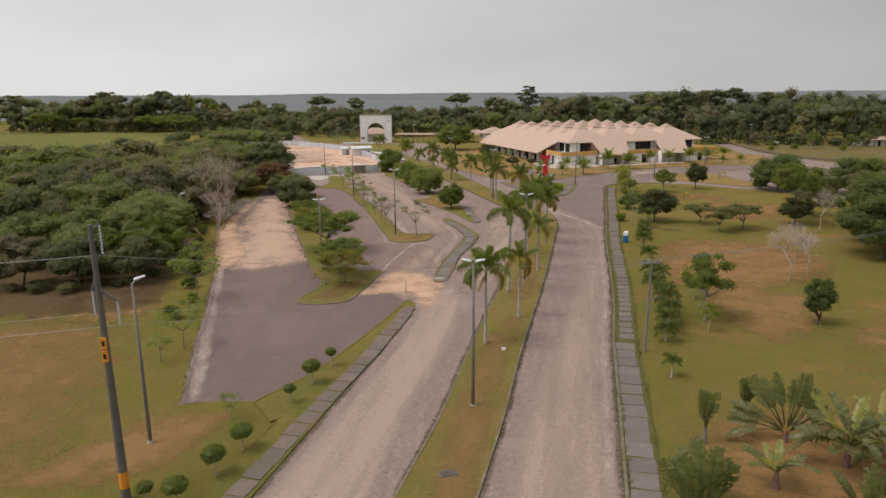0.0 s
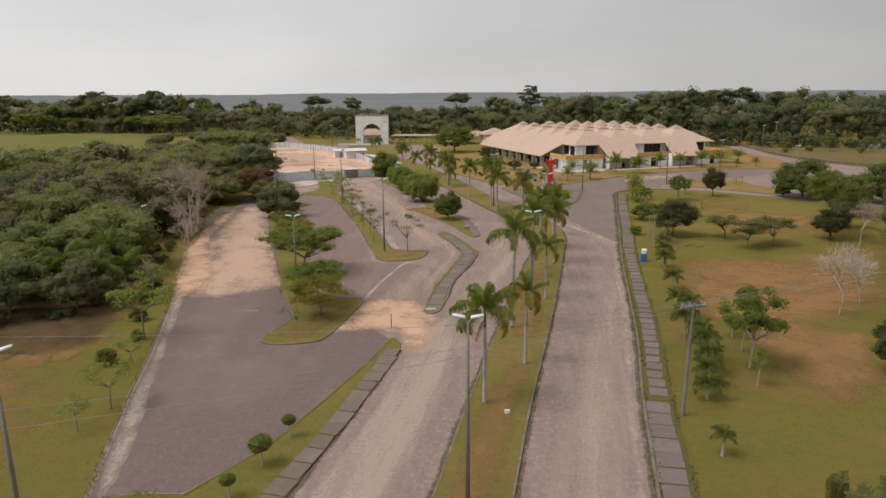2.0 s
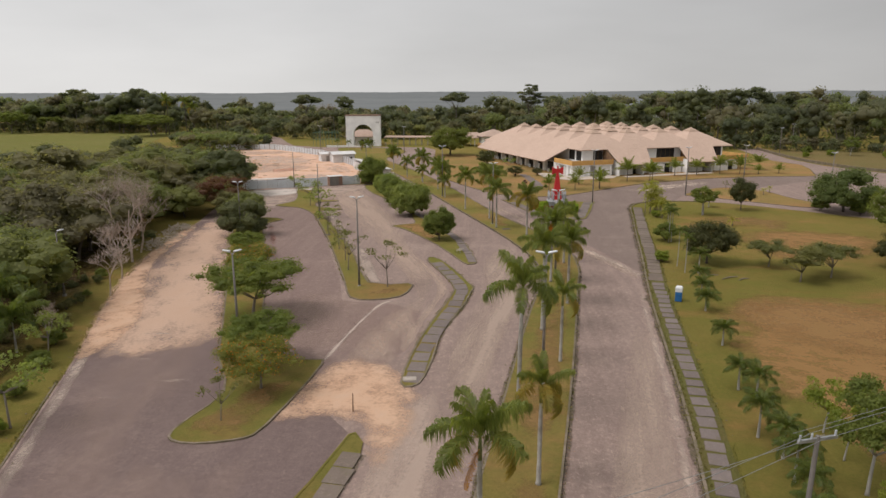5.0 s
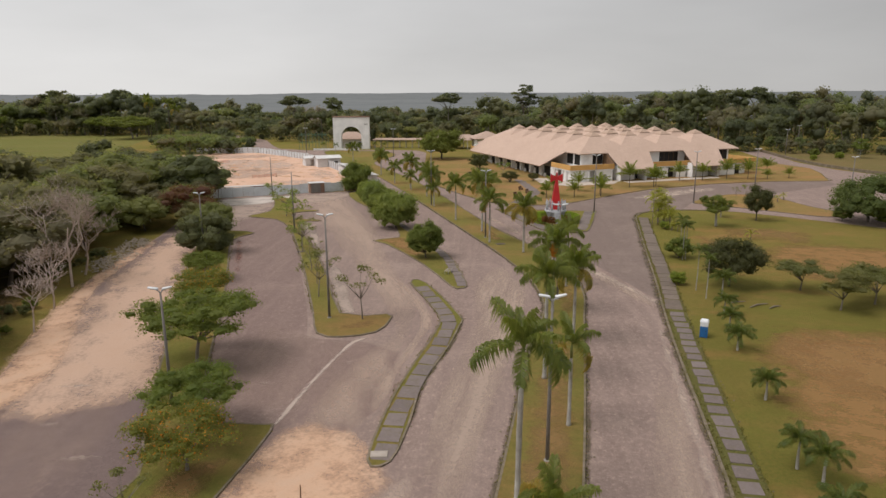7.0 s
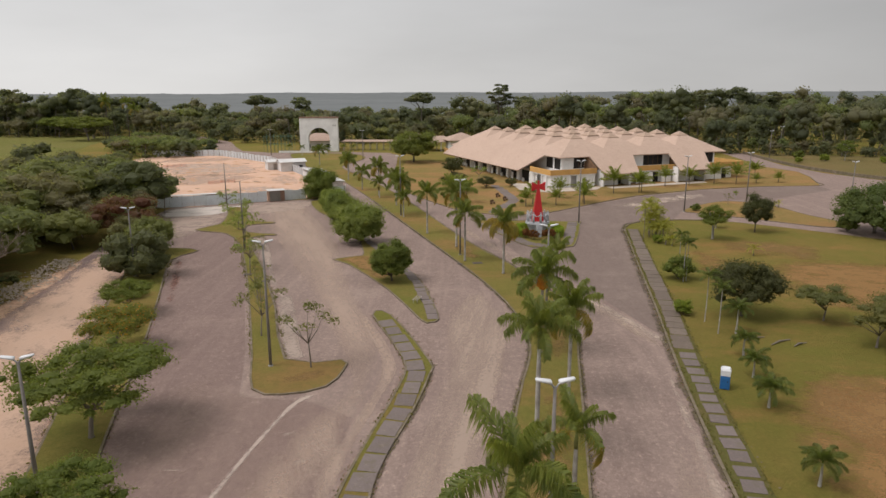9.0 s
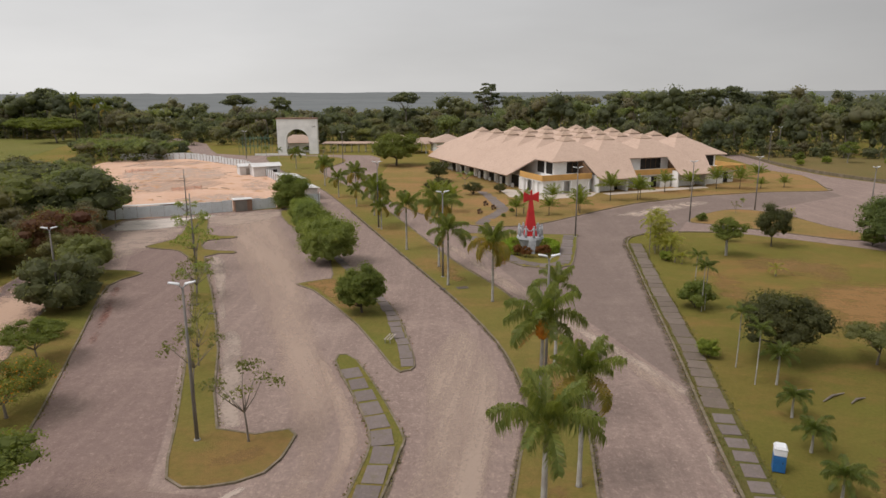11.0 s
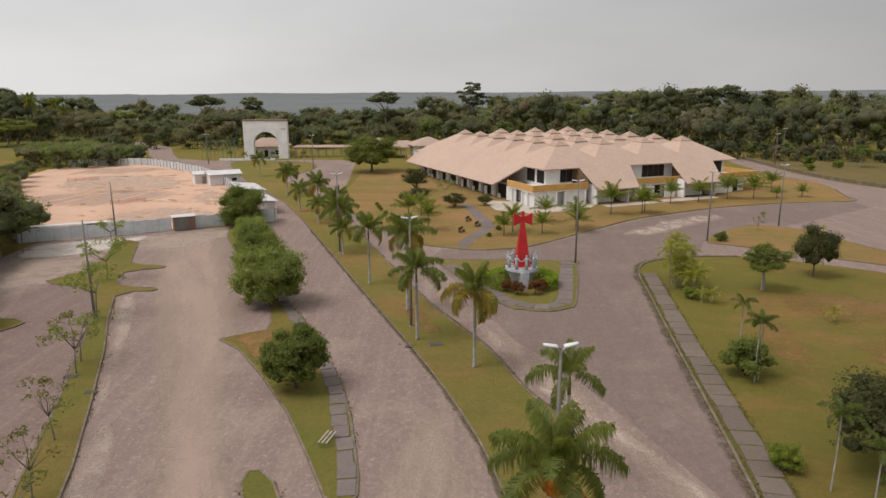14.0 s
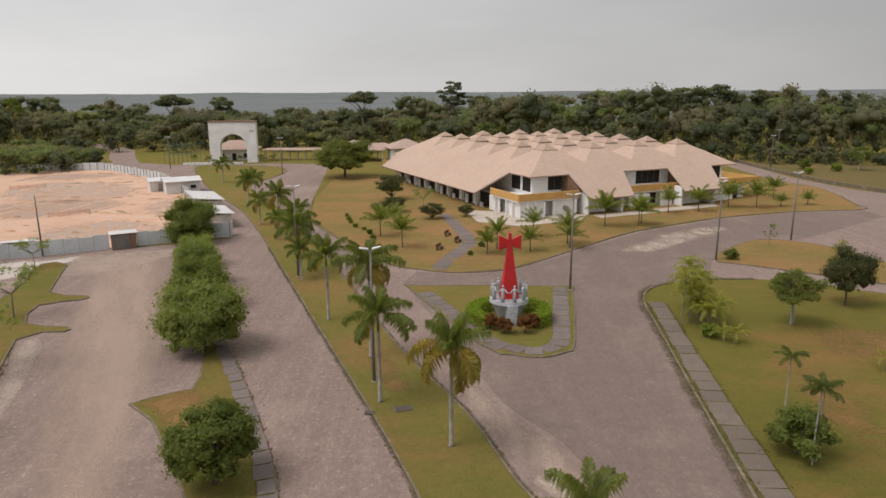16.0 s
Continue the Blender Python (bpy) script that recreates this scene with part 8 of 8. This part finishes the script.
tall = [(20, 430, 29, 7), (22, 436, 26, 5), (-23, 430, 23, 7), (-89, 430, 22, 6), (-112, 430, 22, 8), (118, 400, 25, 9), (133, 395, 25, 6), (154, 395, 24, 8), (160, 400, 22, 6), (33, 430, 22, 7), (60, 430, 21, 8), (-282, 470, 27, 9), (-238, 468, 26, 7), (-352, 470, 25, 10), (-420, 480, 24, 8)]
domes = [(104, 394, 28, 11), (98, 402, 26, 9), (124, 392, 27, 9), (141, 394, 26.5, 9), (-205, 425, 25, 11), (-262, 452, 26, 10), (-250, 458, 24, 9), (-275, 456, 25, 10)]
woods("woodland", right + behind + domes, 50, "dense dark green forest behind the buildings", 0.45, 530, 0.13)
woods("woodland", leftfar + clump + east, 51, "dark green trees round the far field", 0.5, 400, 0.06)
woods("woodland", shrubs, 54, "green shrubs and young trees behind the building site", 0.3, 400, 0.1, (0.3, 0.06, 0.5, 0.14))
woods("woodland", fringe, 53, "shrubs and young trees along the forest edge", 0.3, 320, 0.2)
for k, (x, y, h, w) in enumerate(tall):
    tree("emergent", x, y, h * 1.04, 2 if h > 25.5 and k < 2 else k % 2, wide=1.0 if k < 2 else w / 7.5, group="tall trees above the forest")
for x, y, h in ((-98, 425, 24), (126, 398, 27), (128, 402, 25)):
    bare_tree(x, y, h, int(h * 3 + x), "tall leafless tree above the forest")
for x, y, h in ((-196, 425, 17), (-201, 431, 15), (-206, 428, 18), (-190, 436, 16), (-213, 440, 15), (-183, 430, 13), (-208, 446, 19)):
    royal_palm(x, y, h + 4, 12, 4.2, 0.2, group="far palms beyond the meadow", z=0.0, bark=M_BARK_D)
field = sheet("field", [(-420, 298), (-168, 294), (-150, 300), (-165, 330), (-188, 404), (-190, 440), (-330, 452), (-700, 468), (-700, 300)], 0.05, grass_material("meadow_grass", (0.138, 0.140, 0.036), (0.18, 0.160, 0.052), (0.165, 0.130, 0.054), 0.0), "open green meadow beyond the thicket", "field", 0.1)

# rubble bank beside the dusty lot
rb2 = random.Random(9)
vs, fs = [], []
for k in range(900):
    t = rb2.random()
    cx = -55.2 - 3.6 * t + rb2.gauss(0, 1.0) + 0.8 * math.sin(t * 17)
    cy = 131 + 21 * t + rb2.gauss(0, 0.5)
    hh = max(0.0, 0.9 + 0.5 * math.sin(t * 11) - 0.45 * abs(cx + 55.2 + 3.6 * t)) * rb2.random()
    s = rb2.uniform(0.06, 0.2)
    b = len(vs)
    for dx, dy, dz in ((-1, -1, -0.6), (1, -1, -0.6), (1, 1, -0.6), (-1, 1, -0.6), (0, 0, 0.9)):
        vs.append((cx + dx * s * rb2.uniform(0.6, 1), cy + dy * s * rb2.uniform(0.6, 1), 0.1 + hh + dz * s * 0.6))
    fs += [(b, b + 1, b + 4), (b + 1, b + 2, b + 4), (b + 2, b + 3, b + 4), (b + 3, b, b + 4), (b + 3, b + 2, b + 1, b)]
tagged(link_mesh("rubble", raw_mesh("rubble", vs, fs, simple("dusty_rubble", (0.38, 0.315, 0.25), (0.23, 0.195, 0.15), 0.9, 0.95, space="pos"))), "bank of grey broken stone and rubble", "rubble", kind="stuff")

# ---------------------------------------------------------------- lamps, poles, wires
HEAD = bmesh.new()
box(HEAD, 0.0, 0.72, -0.15, 0.15, -0.05, 0.11, bevel=0.05)
for v in HEAD.verts:
    if v.co.x > 0.5:
        v.co.y *= 0.75
        v.co.z *= 0.8
me_head = bpy.data.meshes.new("lamp_head")
HEAD.to_mesh(me_head)
HEAD.free()
me_head.materials.append(M_LAMPW)
me_head.shade_smooth()


def street_lamp(x, y, h, yaw=0, arms=2, head=True, lean=0.0):
    lab = {2: "street lamp with two pale heads on a concrete pole", 1: "street lamp with one pale head on a thin pole", 0: "bare concrete pole without a lamp head"}[arms]
    ob = thing("street_lamp" if arms else "pole", pose(x, y, 0.02, 0, lean, yaw), lab, "street lamp" if arms else "pole", "street lamps" if arms else "")
    part("pole", tubed([(0, 0, -0.1), (0, 0, h * 0.5), (0, 0, h - 0.25)], [0.15, 0.115, 0.075], 9), M_POLE, ob, smooth=True)
    part("base", tubed([(0, 0, -0.05), (0, 0, 0.2)], [0.28, 0.22], 9), M_CONC, ob)
    for k in range(arms):
        s = 1 if k == 0 else -1
        arm = part("arm", tubed([(0, 0, h - 0.4), (s * 0.15, 0, h - 0.15), (s * 0.4, 0, h - 0.05)], [0.05, 0.045, 0.04], 6), M_STEEL, ob)
        link_mesh("lamp_head", me_head, arm, "", Matrix.LocRotScale((s * 0.16, 0, h - 0.06), Euler((0, radians(-12), 0 if s > 0 else math.pi)), (1.05, 1.1, 1.0)))
    return ob


for x, y, h, yaw in ((-2.2, 48.5, 12.0, 0), (3.5, 85.3, 11.6, 5), (7.8, 121.4, 11.5, 5), (-0.9, 156.0, 11.5, 15), (-12.9, 189.2, 12.0, 20), (-17.9, 113.4, 11.6, 10), (-25.6, 92.0, 9.7, 10), (-44.8, 143.3, 9.4, 10), (21.3, 181.2, 11.8, 10), (45.2, 194.4, 11.4, 20), (62.8, 206.4, 11.0, 15), (77.2, 191.8, 10.5, 20), (112, 306, 10.2, 10), (-37.1, 302.8, 10.8, 10), (-76.3, 321, 10.2, 10), (126.8, 330, 10.5, 0)):
    street_lamp(x, y, h, yaw)
for x, y, h, yaw in ((-25.2, 41.4, 12.2, 40), (-53.6, 107.2, 8.2, 20), (-63.5, 134, 9.5, 20)):
    street_lamp(x, y, h, yaw, 1)
for x, y, h in ((-34.9, 158.9, 11.2), (-52.9, 202.5, 9.6), (-88, 235, 7.0)):
    street_lamp(x, y, h, 0, 0)


def insulator(parent, x, z, ln):
    bm = bmesh.new()
    n = 9
    for k in range(n):
        zz = z - ln * (k + 0.5) / n
        bmesh.ops.create_cone(bm, cap_ends=True, segments=8, radius1=0.085, radius2=0.04, depth=ln / n * 0.7, matrix=pose(x, 0, zz))
    part("insulator", bm, M_GLASSINS, parent)


p1 = thing("power_pole", pose(-23.2, 34.6, 0, 0.6, 0.0, 12), "tall concrete power pole with insulators and orange number plates", "power pole")
part("pole", tubed([(0, 0, -0.2), (0, 0, 9), (0, 0, 17.4)], [0.3, 0.22, 0.14], 8), M_POLE_D, p1)
for z0, dx in ((12.9, 0.95), (13.6, -0.32)):
    part("crossarm", tubed([(0, 0, z0 + 0.8), (dx, 0, z0)], [0.13, 0.09], 6), M_POLE_D, p1)
    insulator(p1, dx, z0, 1.5)
part("crossarm", tubed([(0, 0, 16.9), (0.5, 0, 17.5)], [0.07, 0.06], 6), M_POLE_D, p1)
insulator(p1, 0.5, 17.4, 1.7)
for k in range(2):
    pl = part("number_plate", boxed(-0.18, 0.18, -0.34, -0.28, 9.3 + k * 0.8, 10.02 + k * 0.8, bevel=0.01), M_ORANGE, p1, "orange plate with a dark bar")
    part("plate_bar", boxed(-0.08, 0.08, -0.352, -0.34, 9.5 + k * 0.8, 9.82 + k * 0.8), M_BLACK, pl)
part("warning_band", tubed([(0, 0, 0.9), (0, 0, 2.0)], [0.302, 0.295], 8), M_ORANGE, p1)

p2 = thing("power_pole", pose(13.9, 61.0, 0, 0, 1.0, 20), "concrete pole with a short steel crossarm carrying wires", "power pole")
part("pole", tubed([(0, 0, -0.2), (0, 0, 4.5), (0, 0, 9.0)], [0.15, 0.13, 0.1], 8), M_POLE, p2)
part("crossarm", boxed(-1.1, 1.1, -0.06, 0.06, 8.75, 8.9), M_STEEL, p2)
for dx in (-1.0, -0.35, 1.0):
    part("insulator", tubed([(dx, 0, 8.9), (dx, 0, 9.15)], [0.07, 0.05], 6), M_GLASSINS, p2)


def wire(a, b, sag, r=0.014):
    a, b = Vector(a), Vector(b)
    pts = []
    for k in range(13):
        t = k / 12
        p = a.lerp(b, t)
        p.z -= sag * 4 * t * (1 - t)
        pts.append(tuple(p))
    ob = part("wire", tubed(pts, [r] * 13, 4), M_WIRE)
    tagged(ob, "thin overhead power line hung between poles", "wire", "overhead wires")


for dz, dx in ((11.4, 0.95), (12.1, -0.32), (15.6, 0.5)):
    wire((-150, 0, dz + 1.0), (-23.5 + dx, 34.6, dz), 1.6)
    wire((-23.5 + dx, 34.6, dz), (13.9 + dx * 0.8, 61.0, 9.1), 0.7)
for dx in (-1.0, -0.35, 1.0):
    wire((13.9 + dx, 61.0, 9.1), (100 + dx, 112, 9.5), 1.2)

# ---------------------------------------------------------------- small things
to = thing("portable_toilet", Matrix.LocRotScale((21.3, 109.8, 0), Euler((0, 0, -0.36)), (0.68, 0.68, 0.8)), "blue portable toilet cabin with a white roof", "portable toilet")
part("cabin", boxed(-0.55, 0.55, -0.55, 0.55, 0.05, 1.5, bevel=0.03), M_BLUE, to)
part("upper_panel", boxed(-0.555, 0.555, -0.555, 0.555, 1.5, 2.05, bevel=0.02), M_WPLAST, to, "white translucent upper band")
bm = bmesh.new()
box(bm, -0.6, 0.6, -0.6, 0.6, 2.05, 2.3, bevel=0.03)
for v in bm.verts:
    if v.co.z > 2.2:
        v.co.x *= 0.75
        v.co.y *= 0.8
part("roof", bm, M_WPLAST, to)
dd = part("door", boxed(-0.38, 0.38, -0.575, -0.55, 0.1, 1.34, bevel=0.01), M_BLUE, to)
part("handle", boxed(0.22, 0.3, -0.6, -0.575, 0.85, 1.0), M_BLACK, dd)

for x, y, s in ((-3.5, 38.6, 0.75), (-26.4, 141.0, 0.6), (-29.7, 144.2, 0.7), (1.6, 150.9, 0.9), (-0.9, 150.4, 0.5)):
    ob = thing("drain_cover", pose(x, y, 0.13, 0, 0, R.uniform(-20, 20)), "dark metal drain cover set in the grass", "drain cover")
    part("frame", boxed(-s * 0.8, s * 0.8, -s * 0.5, s * 0.5, 0.0, 0.05, bevel=0.02), M_POLE_D, ob)
    part("lid", boxed(-s * 0.7, s * 0.7, -s * 0.42, s * 0.42, 0.04, 0.07, bevel=0.02), M_CASTIRON, ob)
ob = thing("marker_box", pose(0.4, 60.3, 0.13, 0, 0, 10), "small white concrete box on the median", "box")
part("box", boxed(-0.2, 0.2, -0.06, 0.06, -0.02, 0.3, bevel=0.02), M_PLASTER, ob)
ob = thing("stone_block", pose(-7.9, 85.4, 0.1, 0, 0, 5), "pale flat concrete slab at the end of the footpath", "block")
part("block", boxed(-0.6, 0.6, -0.4, 0.4, 0.0, 0.1, bevel=0.03), M_WHITE_KERB, ob)
ob = thing("marker_post", pose(-11.6, 79.2, 0.03), "thin dark wooden post standing in the sand", "post")
part("post", tubed([(0, 0, -0.1), (0.03, 0, 1.6)], [0.05, 0.04], 6), M_WOODB, ob)
ob = thing("bench", pose(-5.9, 132.6, 0.13, 0, 0, 75), "small pale steel bench frame on the grass", "bench")
for sx in (-0.7, 0.7):
    for sy in (-0.25, 0.25):
        part("leg", tubed([(sx, sy, -0.02), (sx, sy, 0.45)], [0.03, 0.03], 5), M_STEEL, ob)
for sy in (-0.28, 0.0, 0.28):
    part("slat", boxed(-0.85, 0.85, sy - 0.06, sy + 0.06, 0.42, 0.46, bevel=0.01), M_WHITE_KERB, ob)
for x, y in ((6.2, 203.6), (9.3, 208.5), (7.9, 213.6)):
    ob = thing("bench", pose(x, y, 0.08, 0, 0, 60), "dark wooden garden bench beside the path", "bench", "benches by the path")
    part("seat", boxed(-0.8, 0.8, -0.25, 0.25, 0.4, 0.48), M_WOODB, ob)
    part("backrest", boxed(-0.8, 0.8, 0.22, 0.28, 0.5, 0.95), M_WOODB, ob)
    for sx in (-0.65, 0.65):
        part("leg", boxed(sx - 0.05, sx + 0.05, -0.22, 0.25, 0, 0.42), M_WOODB, ob)
for x, y, w in ((28.6, 121.2, 1.3), (30.8, 120.3, 1.5), (32.4, 119.7, 1.0)):
    ob = thing("log", pose(x, y, 0.0, 0, 0, R.uniform(0, 40)), "fallen grey branch lying on the lawn", "branch")
    part("wood", tubed([(-w, 0, 0.1), (0, 0.15, 0.16), (w, 0, 0.08)], [0.05, 0.1, 0.04], 6), M_BARK, ob)

# weeds along the kerbs and between the slabs, and loose stones on the road edge
rgw = np.random.default_rng(77)


def along(line, step):
    line = np.array(curve_pts(line, False, 6))
    seg = np.hypot(*np.diff(line, axis=0).T)
    run = np.concatenate([[0], np.cumsum(seg)])
    s = np.arange(0, run[-1], step)
    s = s + rgw.uniform(-step, step, len(s))
    return np.stack([np.interp(s, run, line[:, 0]), np.interp(s, run, line[:, 1])], 1)


ROAD_EDGES = [R_EDGE[1:14], [(p[0] + 0.35, p[1]) for p in R_EDGE[1:10]], [(p[0] + 2.5, p[1]) for p in R_EDGE[1:10]], median[5:16], median[-16:-5], [(-15.6, 35.4), (-13.6, 47.8), (-11.0, 64.7), (-9.9, 73.0)], [(-17.6, 36), (-16.1, 44.8), (-13.6, 58), (-12.1, 68)],
         [(-6.3, 90), (-6.0, 97), (-4.4, 104.9), (-3.4, 111.8), (-3.6, 115.2), (-8.5, 128.0)]]
LOT_EDGES = [[(-8.4, 88), (-8.3, 93.8), (-7.3, 101.4), (-6.0, 109.5), (-6.1, 115.4), (-10.6, 127.8)], [(-17.0, 115.1), (-22.0, 130), (-29.6, 150), (-36.8, 167.5)], [(-20.4, 115.6), (-27.4, 136.8), (-36.2, 161)], [(-26.5, 89), (-30, 98.5), (-35, 112), (-41.5, 129), (-47.5, 146)], [(-16.3, 88.2), (-22.2, 90.5), (-26.3, 101), (-31.6, 117.7), (-38.1, 136), (-43.6, 152)], [(-25.7, 47.2), (-31.0, 61.8), (-40.2, 88.2), (-46.5, 103.8), (-53.5, 126)], [(-3.8, 131.5), (-6.3, 142.5), (-12.6, 158.6), (-16.4, 167), (-24.5, 190)]]
spots = np.concatenate([along(e, 0.09) for e in ROAD_EDGES + LOT_EDGES])
keep = np.array([noise.noise((p[0] * 0.35, p[1] * 0.35, 4.0)) for p in spots]) + rgw.normal(0, 0.25, len(spots)) > -0.05
spots = spots[keep] + rgw.normal(0, 0.13, (int(keep.sum()), 2))
n = len(spots)
a = rgw.uniform(0, math.tau, n)
hgt = rgw.uniform(0.02, 0.1, n)
wid = rgw.uniform(0.03, 0.08, n)
base = np.column_stack([spots, np.full(n, 0.04)])
side = np.column_stack([np.cos(a), np.sin(a), np.zeros(n)]) * wid[:, None]
lean = np.column_stack([rgw.normal(0, 0.08, n), rgw.normal(0, 0.08, n), hgt + 0.06])
v = np.stack([base - side, base + side, base + lean + side * 0.4, base + lean - side * 0.6], 1).reshape(-1, 3)
tagged(link_mesh("weeds", raw_mesh("weeds", v.tolist(), np.arange(n * 4).reshape(-1, 4).tolist(), leaf_material("kerb_weeds", (0.135, 0.135, 0.040), (0.200, 0.165, 0.070), (0.090, 0.098, 0.030)))), "low weeds and dry grass along the kerbs", "weeds", kind="stuff")
spots = np.concatenate([along(e, 0.8) for e in ROAD_EDGES + LOT_EDGES])
spots = spots + rgw.normal(0, 0.5, spots.shape)
vs, fs = [], []
for x, y in spots:
    s = abs(rgw.normal(0, 0.035)) + 0.02
    b = len(vs)
    for dx, dy, dz in ((-1, -0.8, 0), (1, -1, 0), (0.8, 1, 0), (-1, 0.9, 0), (0.1, 0, 1)):
        vs.append((x + dx * s * rgw.uniform(0.6, 1.2), y + dy * s * rgw.uniform(0.6, 1.2), 0.03 + dz * s))
    fs += [(b, b + 1, b + 4), (b + 1, b + 2, b + 4), (b + 2, b + 3, b + 4), (b + 3, b, b + 4)]
tagged(link_mesh("loose_stones", raw_mesh("loose_stones", vs, fs, M_KERB)), "small loose stones scattered along the road edges", "stones", kind="stuff")

# russet fallen leaves gathered along the kerbs
spots = np.concatenate([along(e, 0.035) for e in (median[-16:-5], R_EDGE[5:13], R_EDGE[5:13], ROAD_EDGES[7], LOT_EDGES[0], LOT_EDGES[6], LOT_EDGES[3], LOT_EDGES[4])])
keep = np.array([noise.noise((p[0] * 0.22, p[1] * 0.22, 9.0)) for p in spots]) + rgw.normal(0, 0.2, len(spots)) > 0.02
spots = spots[keep] + rgw.normal(0, 0.24, (int(keep.sum()), 2))
n = len(spots)
a = rgw.uniform(0, math.tau, n)
s = rgw.uniform(0.025, 0.055, n)
t = np.column_stack([np.cos(a), np.sin(a), rgw.normal(0, 0.2, n)]) * s[:, None]
b = np.column_stack([-np.sin(a), np.cos(a), rgw.normal(0, 0.2, n)]) * s[:, None] * 0.6
p = np.column_stack([spots, rgw.uniform(0.05, 0.075, n)])
v = np.stack([p - t, p - b, p + t, p + b], 1).reshape(-1, 3)
tagged(link_mesh("leaf_litter", raw_mesh("leaf_litter", v.tolist(), np.arange(n * 4).reshape(-1, 4).tolist(), leaf_material("fallen_leaves", (0.215, 0.100, 0.065), (0.270, 0.150, 0.090), (0.140, 0.070, 0.050)))), "russet fallen leaves gathered along the kerbs", "leaves", kind="stuff")
